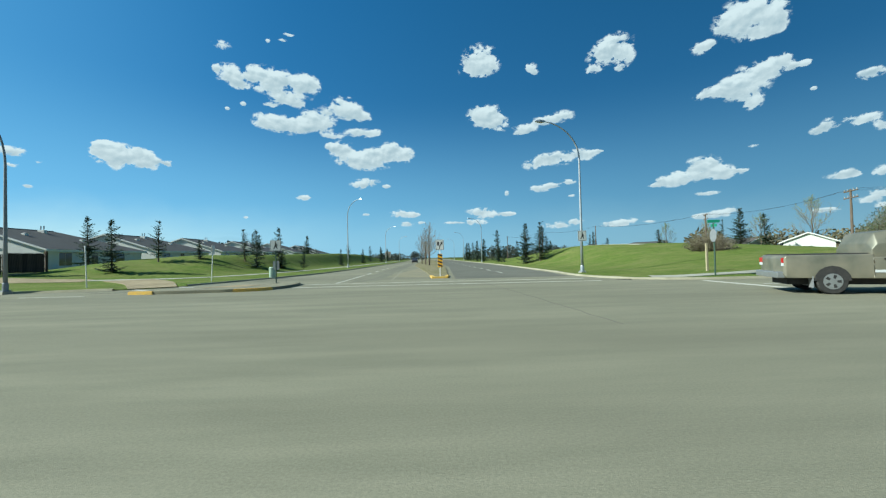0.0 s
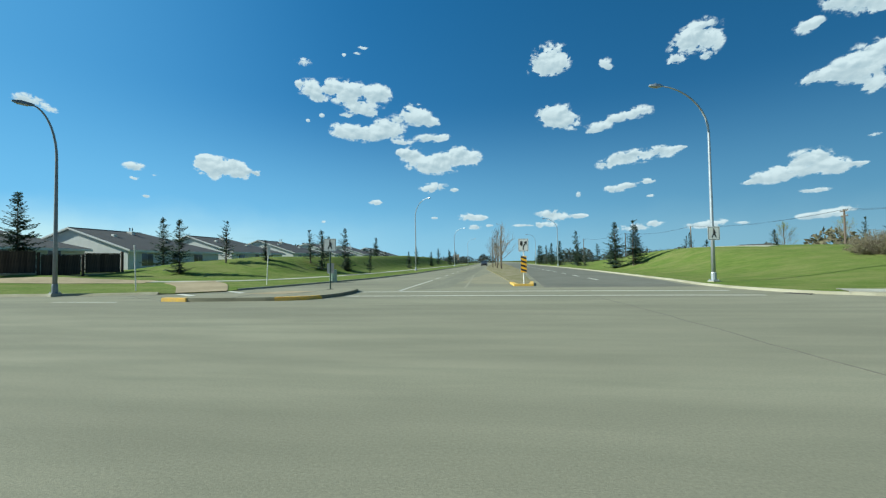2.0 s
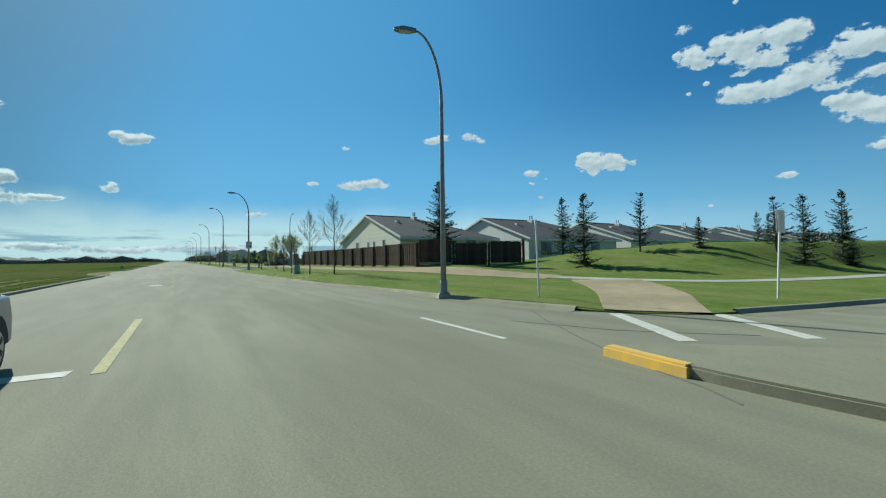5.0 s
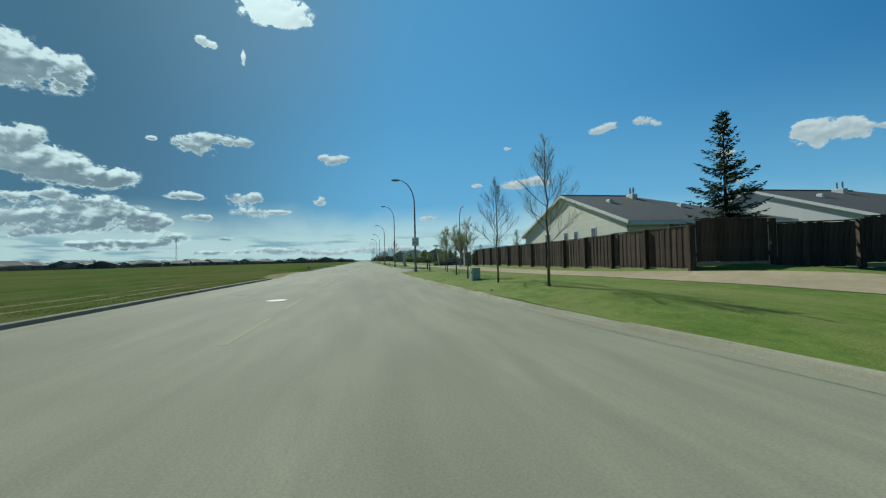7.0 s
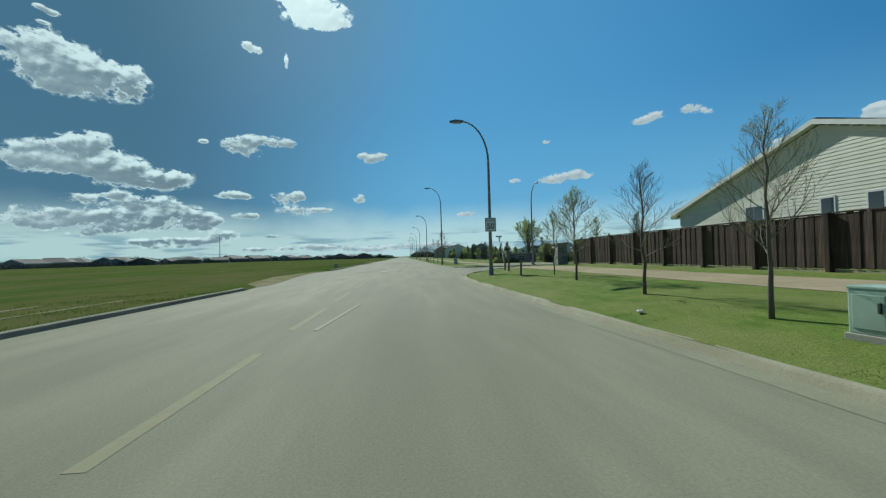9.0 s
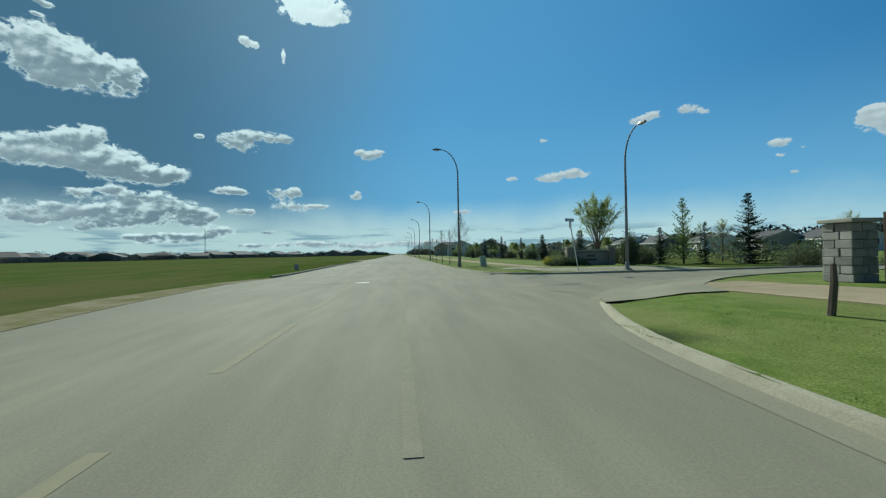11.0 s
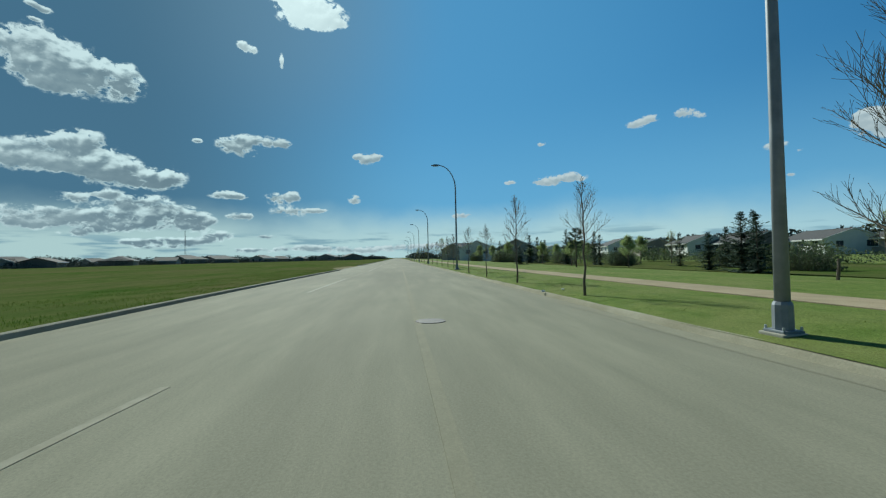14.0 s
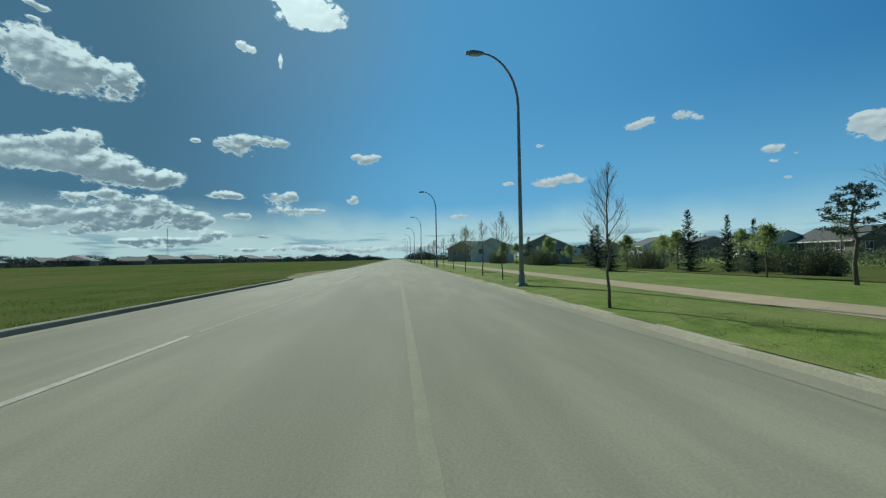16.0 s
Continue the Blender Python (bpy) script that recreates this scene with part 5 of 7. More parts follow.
    part("writing", boxed(-0.22, -0.016, -0.03, 0.22, -0.012, 0.03), "white_paint", b, "white bar of writing")

sign = thing("timber_post", "short weathered timber post in the grass", "post", pose(16.9, 24.4, up(16.9, 24.4, rise_north_east)))
part("post", boxed(-0.06, -0.06, -0.3, 0.06, 0.06, 1.65, 0.012), "wood_raw", sign)
part("cap", boxed(-0.07, -0.07, 1.65, 0.07, 0.07, 1.69, 0.012), "wood_raw", sign)

sign = thing("street_name_sign", "white leaning post with a street name blade", "road sign", pose(-81.25, 27.5, up(-81.25, 27.5, rise_west), 0, 0, 100))
post(sign, 3.0, 0.034, "white_paint", lean=-0.2)
b = part("street_blade", boxed(-0.4, -0.012, -0.09, 0.4, 0.012, 0.09, 0.006), "sign_blue", sign, "blue street name blade")
b.matrix_basis = pose(-0.61, 0, 3.09, 0, 0, 20)
part("writing", boxed(-0.28, -0.016, -0.04, 0.28, -0.012, 0.04), "white_paint", b, "white bar of writing")
part("bracket", boxed(-0.64, -0.03, 2.6, -0.5, 0.03, 3.0, 0.01), "white_paint", sign)


# ---- utility boxes ----
def utility_box(w, d, h, label, m, mat="box_green"):
    ob = thing("utility_box", label, "utility box", m)
    part("pad", boxed(-w / 2 - 0.03, -d / 2 - 0.03, -0.2, w / 2 + 0.03, d / 2 + 0.03, 0.035, 0.01), "concrete", ob)
    part("body", boxed(-w / 2, -d / 2, 0.035, w / 2, d / 2, h - 0.04, 0.015), mat, ob)
    part("lid", boxed(-w / 2 - 0.008, -d / 2 - 0.008, h - 0.04, w / 2 + 0.008, d / 2 + 0.008, h, 0.012), mat, ob)
    dr = part("door", boxed(-w / 2 + 0.05, -d / 2 - 0.012, 0.1, w / 2 - 0.05, -d / 2 + 0.002, h - 0.1, 0.006), mat, ob)
    part("handle", boxed(w / 4, -d / 2 - 0.04, h * 0.5, w / 4 + 0.03, -d / 2 - 0.01, h * 0.5 + 0.12, 0.006), "dark_steel", dr)
    return ob


utility_box(0.43, 0.4, 0.6, "pale green steel utility box on the lawn", pose(-42.05, 22.15, up(-42.05, 22.15, rise_north_west), 0, 0, 4))
utility_box(0.34, 0.34, 0.5, "small grey utility pedestal in the field", pose(-95.2, 7.4, up(-95.2, 7.4, rise_south), 0, 0, 20), "sign_back")
utility_box(0.45, 0.41, 0.86, "pale green steel utility cabinet leaning on the boulevard", pose(-89.1, 23.2, up(-89.1, 23.2, rise_west) - 0.06, 7, -2, 4))
ob = thing("utility_pedestal", "pale green round telecom pedestal in the grass", "utility box", pose(-12.6, 33.6, up(-12.6, 33.6, rise_north_west)))
part("body", tube(bmesh.new(), [(0, 0, -0.1), (0, 0, 0.78), (0, 0, 0.84)], [0.27, 0.27, 0.22], 14), "box_green", ob)
for k in range(4):
    part("ring", tube(bmesh.new(), [(0, 0, 0.2 + k * 0.17), (0, 0, 0.24 + k * 0.17)], 0.285, 14), "box_green", ob)


# ---- fence ----
def fence_run(a, b, rise_fn, label, seed):
    a, b = np.array(a, float), np.array(b, float)
    length = float(np.linalg.norm(b - a))
    ang = math.degrees(math.atan2(b[1] - a[1], b[0] - a[0]))
    ob = thing("timber_fence", label, "fence", pose(a[0], a[1], 0, 0, 0, ang), "fences")
    rng = random.Random(seed)
    bays = max(1, round(length / 2.45))
    bay = length / bays
    n = int(bay / 0.152)
    bw = bay / n
    base = boxed(-bw / 2 - 0.012, -0.012, 0.0, bw / 2 + 0.012, 0.012, 1.58, 0.003)
    me = bpy.data.meshes.new("board")
    base.to_mesh(me)
    base.free()
    me.materials.append(M["wood_fence"])
    pm = bpy.data.meshes.new("post")
    q = boxed(-0.075, -0.15, -0.4, 0.075, 0.09, 1.73, 0.012)
    q.to_mesh(pm)
    q.free()
    pm.materials.append(M["wood_fence"])
    for i in range(bays + 1):
        p = a + (b - a) * i / bays
        z = up(p[0], p[1], rise_fn)
        shared("post", pm, ob, pose(i * bay, 0, z))
    for i in range(bays):
        p = a + (b - a) * (i + 0.5) / bays
        z = up(p[0], p[1], rise_fn) + 0.1
        for k in range(n):
            x = i * bay + (k + 0.5) * bw
            if abs(x - i * bay) < 0.1 or abs(x - (i + 1) * bay) < 0.1:
                continue
            shared("board", me, ob, pose(x, -0.03 + rng.uniform(-0.004, 0.004) + (0.014 if k % 2 else 0), z + rng.uniform(-0.012, 0.012), rng.uniform(-0.4, 0.4), rng.uniform(-0.3, 0.3), 0))
        for zz in (0.25, 1.32):
            part("rail", boxed(i * bay + 0.09, 0.012, z + zz, (i + 1) * bay - 0.09, 0.06, z + zz + 0.09), "wood_fence", ob)
        part("cap_rail", boxed(i * bay + 0.09, -0.06, z + 1.595, (i + 1) * bay - 0.09, 0.06, z + 1.635, 0.006), "wood_fence", ob)
        part("kick_board", boxed(i * bay + 0.09, -0.02, z - 0.17, (i + 1) * bay - 0.09, 0.01, z - 0.02, 0.004), "wood_raw", ob)
    return ob


fence_run((-66.3, 29.0), (-36.0, 29.1), rise_north_west, "tall brown stained timber fence along the path", 3)
fence_run((-36.0, 29.1), (-32.6, 36.2), rise_north_west, "brown timber fence returning beside the berm", 4)


def stone_pillar(m):
    ob = thing("stone_pillar", "square grey stone pillar with a flat cap", "pillar", m)
    rng = random.Random(8)
    part("core", boxed(-0.3, -0.3, -0.3, 0.3, 0.3, 1.5), "stone", ob)
    for c in range(7):
        z = c * 0.21
        for s in range(4):
            off = 0.12 * (c % 2)
            for x0, x1 in ((-0.36, -0.06 + off), (-0.05 + off, 0.36)):
                st = part("stone", boxed(x0 + 0.008, -0.36 + rng.uniform(-0.012, 0.012), z + 0.006, x1 - 0.008, -0.29, z + 0.204, 0.014), "stone", ob)
                st.matrix_basis = pose(0, 0, 0, 0, 0, 90 * s)
    part("cap", boxed(-0.43, -0.43, 1.48, 0.43, 0.43, 1.58, 0.02), "concrete", ob)
    return ob


stone_pillar(pose(-66.4, 27.9, up(-66.4, 27.9, rise_north_west)))


# ---- entrance monument ----
mon = thing("entrance_monument", "grey brown brick entrance wall with a name panel", "monument", pose(-86.9, 30.9, 0.08, 0, 0, 84) @ Matrix.Diagonal((0.76, 1, 1, 1)))
part("wall", boxed(-1.75, -0.17, -0.6, 1.75, 0.17, 1.28), "brick", mon)
brick_me = bpy.data.meshes.new("brick")
q = boxed(-0.145, -0.02, 0, 0.145, 0.02, 0.085, 0.006)
q.to_mesh(brick_me)
q.free()
brick_me.materials.append(M["brick"])
for c in range(13):
    for k in range(12):
        x = -1.6 + k * 0.3 + (0.15 if c % 2 else 0)
        z = 0.02 + c * 0.097
        if -1.35 < x < 1.35 and 0.2 < z < 1.1:
            continue
        if -1.75 < x - 0.145 and x + 0.145 < 1.75:
            shared("brick", brick_me, mon, pose(x, -0.175, z))
part("name_panel", boxed(-1.25, -0.2, 0.25, 1.25, -0.165, 1.08, 0.01), "panel", mon, "grey brown name panel")
for k in range(2):
    part("writing", boxed(-0.62 + 0.2 * k, -0.212, 0.55 + 0.3 * k, 0.62 - 0.2 * k, -0.2, 0.69 + 0.26 * k), "black_paint", mon, "dark bar of lettering")
part("coping", boxed(-1.82, -0.22, 1.28, 1.82, 0.22, 1.36, 0.015), "concrete", mon)
for sx in (-1, 1):
    part("pier", boxed(sx * 2.05 - 0.31, -0.3, -0.6, sx * 2.05 + 0.31, 0.3, 1.5, 0.012), "brick", mon)
    part("pier_cap", boxed(sx * 2.05 - 0.37, -0.36, 1.5, sx * 2.05 + 0.37, 0.36, 1.6, 0.015), "concrete", mon)


# ---- houses ----
def window(parent, x, y, z, w, h, facing):
    """A window set in a wall; facing: the wall's outward direction, degrees from -y."""
    wn_ = part("window", boxed(-w / 2 - 0.07, -0.022, -h / 2 - 0.07, w / 2 + 0.07, 0.02, h / 2 + 0.07, 0.006), "trim", parent)
    wn_.matrix_basis = pose(x, y, z, 0, 0, facing)
    for sx in ((-1, 1) if w > 0.8 else (0,)):
        pw = w / 2 - 0.03 if w > 0.8 else w
        part("pane", boxed(sx * (w / 4) - pw / 2, -0.027, -h / 2, sx * (w / 4) + pw / 2, -0.018, h / 2), "glass", wn_, "dark window pane")
    part("sill", boxed(-w / 2 - 0.1, -0.045, -h / 2 - 0.11, w / 2 + 0.1, 0.0, -h / 2 - 0.06, 0.008), "trim", wn_)
    return wn_


def lap_board(half, z):
    """One lapped siding board, a little proud at its lower edge."""
    bm = bmesh.new()
    vs = [bm.verts.new(q) for q in ((-half, -0.017, z), (half, -0.017, z), (half, -0.007, z + 0.122), (-half, -0.007, z + 0.122), (-half, 0.0, z), (half, 0.0, z), (half, 0.0, z + 0.122), (-half, 0.0, z + 0.122))]
    for f in ((0, 1, 2, 3), (4, 5, 1, 0), (3, 2, 6, 7)):
        bm.faces.new([vs[k] for k in f])
    return bm


def house(m, width, length, eave, ridge, label, wall_mat="siding", roof_mat="roof", hip=True, boards=False, windows=(), stack=True, group="houses"):
    """Ridge along local y, gable at y = 0 facing -y, centred on x; hip or gable at the far end."""
    ob = thing("house", label, "house", m, group)
    hw = width / 2
    bm = bmesh.new()
    v = {}
    for key, p in dict(a=(-hw, 0, -1), b=(hw, 0, -1), c=(hw, 0, eave), d=(0, 0, ridge - 0.06), e=(-hw, 0, eave), f=(-hw, length, -1), g=(hw, length, -1), h=(hw, length, eave), i=(-hw, length, eave), j=(0, length, ridge - 0.06)).items():
        v[key] = bm.verts.new(p)
    bm.faces.new([v[k] for k in "abcde"])
    bm.faces.new([v[k] for k in "bghc"])
    bm.faces.new([v[k] for k in "afie"][::-1])
    bm.faces.new([v[k] for k in ("fgh" + ("i" if hip else "ji"))][::-1])
    part("wall", bm, wall_mat, ob)
    over, t = 0.45, 0.16
    slope = (ridge - eave) / hw
    ez, ex = eave - over * slope, hw + over
    y0, y1 = -0.22, length + over
    ry1 = length - hw * 0.75 if hip else y1
    for s in (-1, 1):
        bm = bmesh.new()
        top = [(s * ex, y0, ez + t), (0, y0, ridge + t), (0, ry1, ridge + t), (s * ex, y1, ez + t)]
        tv = [bm.verts.new(p) for p in top]
        bv = [bm.verts.new((p[0], p[1], p[2] - t)) for p in top]
        bm.faces.new(tv)
        bm.faces.new(bv[::-1])
        for k in range(4):
            bm.faces.new((tv[k], bv[k], bv[(k + 1) % 4], tv[(k + 1) % 4]))
        bmesh.ops.recalc_face_normals(bm, faces=bm.faces)
        part("roof", bm, roof_mat, ob)
        part("fascia", boxed(min(s * ex, s * ex + s * 0.04), y0, ez - 0.1, max(s * ex, s * ex + s * 0.04), y1, ez + t - 0.02), "trim", ob)
        bm = bmesh.new()
        prism(bm, [(s * ex, ez - 0.01), (0, ridge - 0.01), (0, ridge + t + 0.015), (s * ex, ez + t + 0.015)], y0 - 0.05, y0 - 0.004)
        part("barge_board", bm, "trim", ob)
        part("soffit", prism(bmesh.new(), [(s * ex, ez - 0.02), (s * 0.02, ridge - 0.02), (s * 0.02, ridge - 0.004), (s * ex, ez - 0.004)], y0, -0.002), "trim", ob)
    if hip:
        bm = bmesh.new()
        f = [bm.verts.new(p) for p in ((ex, y1, ez + t), (-ex, y1, ez + t), (0, ry1, ridge + t))]
        g = [bm.verts.new(p) for p in ((ex, y1, ez), (-ex, y1, ez), (0, ry1, ridge))]
        bm.faces.new(f)
        bm.faces.new(g[::-1])
        for k in range(3):
            bm.faces.new((f[k], g[k], g[(k + 1) % 3], f[(k + 1) % 3]))
        bmesh.ops.recalc_face_normals(bm, faces=bm.faces)
        part("roof", bm, roof_mat, ob)
    part("ridge_cap", boxed(-0.12, y0, ridge + t - 0.03, 0.12, ry1, ridge + t + 0.035, 0.01), roof_mat, ob)
    if boards:
        z = 0.2
        while z < ridge - 0.2:
            half = hw if z + 0.13 < eave else hw * (ridge - z - 0.13) / (ridge - eave)
            if half > 0.15:
                part("siding_board", lap_board(half, z), wall_mat, ob)
            z += 0.13
    for x, y, z, w, h, facing in windows:
        window(ob, x, y - 0.012 if facing == 0 else y, z, w, h, facing)
    if stack:
        st = part("chimney", boxed(0.5, length * 0.45, ridge - 0.3, 1.28, length * 0.45 + 0.42, ridge + 0.12, 0.02), wall_mat, ob)
        for k in range(2):
            part("flue", tube(bmesh.new(), [(0.72 + 0.36 * k, length * 0.45 + 0.21, ridge + 0.18), (0.72 + 0.36 * k, length * 0.45 + 0.21, ridge + 0.62)], 0.07, 10), "galvanised", st)
        for x, y in ((hw * 0.35, length * 0.2), (hw * 0.55, length * 0.6)):
            part("roof_vent", boxed(x - 0.2, y - 0.2, ridge - slope * x + 0.05, x + 0.2, y + 0.2, ridge - slope * x + 0.36, 0.03), "trim", ob)
    return ob


wins = [(-2.85, 0, 2.2, 0.85, 0.75, 0), (0.22, 0, 2.15, 0.42, 0.75, 0), (1.73, 0, 2.15, 0.42, 0.75, 0), (4.07, 0, 2.2, 0.5, 0.8, 0), (7.6, 3.5, 2.2, 1.5, 1.0, 90), (7.6, 8.0, 2.2, 1.2, 1.0, 90)]
house(pose(-51.2, 31.7, 0.55), 15.2, 11.0, 2.75, 5.25, "beige sided bungalow with a dark grey shingle roof", boards=True, windows=wins)
side = [(7.2, 2.5, 1.7, 1.6, 1.4, 90), (7.2, 6.5, 1.7, 1.0, 1.4, 90), (7.2, 10.5, 1.7, 1.6, 1.4, 90), (-2, 0, 2.0, 1.0, 1.1, 0)]
for x, y, z in ((-47.2, 44.2, 0.45), (-47.0, 61.4, 0.6), (-46.4, 79.0, 0.8), (-45.5, 97.0, 0.9), (-44.5, 115.0, 1.0), (-43.0, 134.0, 1.0)):
    house(pose(x, y, z), 14.4, 14.5, 2.75, 5.2, "cream bungalow with a dark shingle roof behind the berm", "siding_white", windows=side, group="houses behind the berm")
row = ((-211.8, 32.8, 38, 3.4), (-198.8, 37.7, 75, 3.6), (-183.7, 44.4, 70, 3.4), (-277.0, 90.0, 78, 3.0), (-241.0, 90.0, 72, 2.8), (-215.0, 89.5, 80, 3.0), (-195.5, 89.0, 70, 2.6), (-179.5, 91.0, 76, 2.6), (-166.0, 94.0, 82, 2.4), (-153.0, 98.0, 74, 2.4), (-141.0, 103.0, 78, 2.4), (-129.0, 107.0, 72, 2.3))
for i, (x, y, turn, eave) in enumerate(row):
    w2 = [(-2.4, 0, eave - 0.95, 1.2, 1.1, 0), (2.4, 0, eave - 0.95, 1.2, 1.1, 0)]
    w2 += [(-4.8, yy, z, 1.5, 1.2, 270) for yy in (2.4, 6.2, 10.0) for z in (eave - 0.95,)]
    pale = i % 2 == 1
    house(pose(x, y, up(x, y, rise_west) + (0.5 if y > 60 else -0.1), 0, 0, turn), 9.6, 12.5, eave, eave + 1.75 + 0.2 * (i % 3), ("white" if pale else "brown grey") + " sided house with a large dark roof beyond the park", "siding_white" if pale else "stucco", "roof", windows=w2, group="houses beyond the park", hip=i % 5 == 0, stack=i % 4 == 0)
# beyond the hill
house(pose(52.1, 54.5, 0.85, 0, 0, -43), 5.4, 9, 1.6, 2.75, "low white gabled house with a grey roof", "siding_white", "roof_brown", stack=False, windows=[(0, 0, 0.7, 1.0, 0.6, 0)], group="houses beyond the hill")
house(pose(50.5, 88, 0.9, 0, 0, 25), 9, 10, 1.6, 2.8, "dark roofed house beyond the grassy hill", "stucco", group="houses beyond the hill", stack=False)
house(pose(66, 80, 0.9, 0, 0, 25), 9, 10, 1.6, 2.8, "dark roofed house beyond the grassy hill", "stucco", "roof_brown", group="houses beyond the hill", stack=False)
# far side of the field
rng = random.Random(21)
for i in range(17):
    a = 96.5 + i * 2.5 + rng.uniform(-0.8, 0.8)
    d = 215 + 165 * max(0.0, (122 - a) / 26) + rng.uniform(-12, 12)
    x, y = -70 - d * math.sin(radians(a)), 14 + d * math.cos(radians(a))
    s = rng.uniform(0.7, 1.0) if i > 1 else 1.15
    house(pose(x, y, 0.3, 0, 0, rng.choice((60, 80, -70, 15))), 13 * s, 12 * s, 2.6 * s, 4.6 * s, rng.choice(("brown grey house far across the field", "dull beige house far across the field")), "stucco", rng.choice(("roof", "roof_brown")), stack=False, hip=rng.random() < 0.6, windows=[(-3, 0, 1.6, 1.6, 1.2, 0), (3, 0, 1.6, 1.6, 1.2, 0)], group="houses across the field")


# ---- trees ----
def limb_tree(seed, h, trunk_h, spread, twigs, r0):
    """A bare upright tree with an oval head: leader, ascending limbs, branchlets and twigs; returns two bmeshes and the twig tips."""
    rng = random.Random(seed)
    tb, cb, tips = bmesh.new(), bmesh.new(), []
    n = 8
    bend = [Vector((0, 0, -0.3))]
    for k in range(1, n + 1):
        bend.append(Vector((rng.uniform(-1, 1) * 0.012 * h, rng.uniform(-1, 1) * 0.012 * h, h * 0.94 * k / n)))
    tube(tb, bend, [r0 * (1 - 0.9 * (k / n) ** 0.8) + 0.006 for k in range(n + 1)], 8)

    def grow(p, d, length, r, depth):
        pts, q = [p], p.copy()
        for k in range(3):
            d = (d + Vector((rng.uniform(-0.12, 0.12), rng.uniform(-0.12, 0.12), rng.uniform(0.06, 0.2)))).normalized()
            q = q + d * length / 3
            pts.append(q.copy())
        tube(cb, pts, [r, r * 0.82, r * 0.62, max(0.0022, r * 0.35)], 5 if depth == 0 else 3, cap=False)
        if depth >= 2 or length < 0.14:
            tips.extend(pts[1:])
            return
        count = twigs + 4 if depth == 0 else twigs
        for k in range(count):
            u = min(0.99, 0.2 + 0.8 * (k + rng.random()) / count)
            i = min(2, int(u * 3))
            s = pts[i].lerp(pts[i + 1], u * 3 - i)
            side = d.cross(Vector((rng.uniform(-1, 1), rng.uniform(-1, 1), rng.uniform(-1, 1)))).normalized()
            nd = (d + side * rng.uniform(0.5, 0.85) + Vector((0, 0, 0.12))).normalized()
            grow(s, nd, length * (0.62 - 0.3 * u) * rng.uniform(0.7, 1.2) + 0.05, max(0.0028, r * (0.5 - 0.2 * u)), depth + 1)

    count = 19
    for k in range(count):
        u = k / (count - 1)
        z = trunk_h + (h * 0.9 - trunk_h) * u ** 0.92
        f = z / (h * 0.94) * n
        i = min(n - 1, int(f))
        s = bend[i].lerp(bend[i + 1], min(1.0, f - i))
        a = k * 2.4 + rng.uniform(-0.5, 0.5)
        rise = radians(28 + 38 * u + rng.uniform(-7, 7))
        d = Vector((math.cos(a) * math.cos(rise), math.sin(a) * math.cos(rise), math.sin(rise)))
        length = spread * (0.8 + 0.5 * math.sin(math.pi * min(1.0, u + 0.15))) * (1 - 0.5 * u) * rng.uniform(0.8, 1.15)
        grow(s, d, length, r0 * (0.25 - 0.14 * u) + 0.002, 0)
    return tb, cb, tips


def leaf_cluster(tips, size, per, seed):
    rng = random.Random(seed)
    verts, faces = [], []
    for t in tips:
        for _ in range(per):
            c = t + Vector((rng.gauss(0, 1), rng.gauss(0, 1), rng.gauss(0, 1))) * size * 1.6
            a = Vector((rng.uniform(-1, 1), rng.uniform(-1, 1), rng.uniform(-1, 1))).normalized()
            b = a.cross(Vector((rng.uniform(-1, 1), rng.uniform(-1, 1), rng.uniform(-1, 1)))).normalized()
            s = size * rng.uniform(0.6, 1.2)
            i = len(verts)
            verts += [c - a * s, c + b * s * 0.55, c + a * s, c - b * s * 0.55]
            faces.append((i, i + 1, i + 2, i + 3))
    return verts, faces


def bare_tree(label, seed, h, trunk_h, spread, twigs=3, r0=0.075, leaf=None, leaf_size=0.03, per=1, group="boulevard trees", twig_mat="twig"):
    tb, cb, tips = limb_tree(seed, h, trunk_h, spread, twigs, r0)
    ob = thing("tree", label, "tree", group=group)
    part("trunk", tb, "bark", ob, smooth=True)
    part("crown", cb, twig_mat, ob)
    if leaf:
        rng = random.Random(seed)
        v, f = leaf_cluster([t for t in tips if rng.random() < 0.8], leaf_size, per, seed)
        mesh_part("leaves", v, f, leaf, ob)
    return ob


def place(ob, x, y, rise_fn, rz=0.0, s=1.0, first=False, sz=None):
    m = Matrix.Translation((x, y, up(x, y, rise_fn))) @ Matrix.Rotation(radians(rz), 4, "Z") @ Matrix.Diagonal((s, s, sz or s, 1))
    if first:
        ob.matrix_basis = m
        return ob
    c = copy_thing(ob, m)
    c.matrix_basis = m
    return c


full_tree = bare_tree("young bare tree with fine upright twigs", 11, 4.65, 1.35, 1.12, 5, 0.05, "bud", 0.014, 1)
place(full_tree, -34.7, 22.6, rise_north_west, 20, 1.0, True)
place(full_tree, -43.5, 22.15, rise_north_west, 130, 0.82, sz=0.68)
slim = bare_tree("slim young bare tree on the lawn", 12, 4.3, 1.2, 0.95, 5, 0.042)
place(slim, -38.8, 22.25, rise_north_west, 0, 1.0, True)
place(slim, -47.05, 22.32, rise_north_west, 75, 0.98, sz=0.72)
small_tree = bare_tree("small bare vase-shaped tree on the lawn", 13, 3.3, 0.9, 1.0, 5, 0.033, "bud", 0.02, 1)
place(small_tree, -51.8, 22.7, rise_north_west, 0, 1.15, True, 0.93)
place(small_tree, -55.5, 23.3, rise_north_west, 200, 0.8)
sparse = bare_tree("sparse half-dead young tree with few branches", 14, 3.9, 1.3, 0.75, 3, 0.042)
place(sparse, -99.3, 21.75, rise_west, 40, 0.92, True)
place(sparse, -118.1, 21.5, rise_west, 170, 0.9)
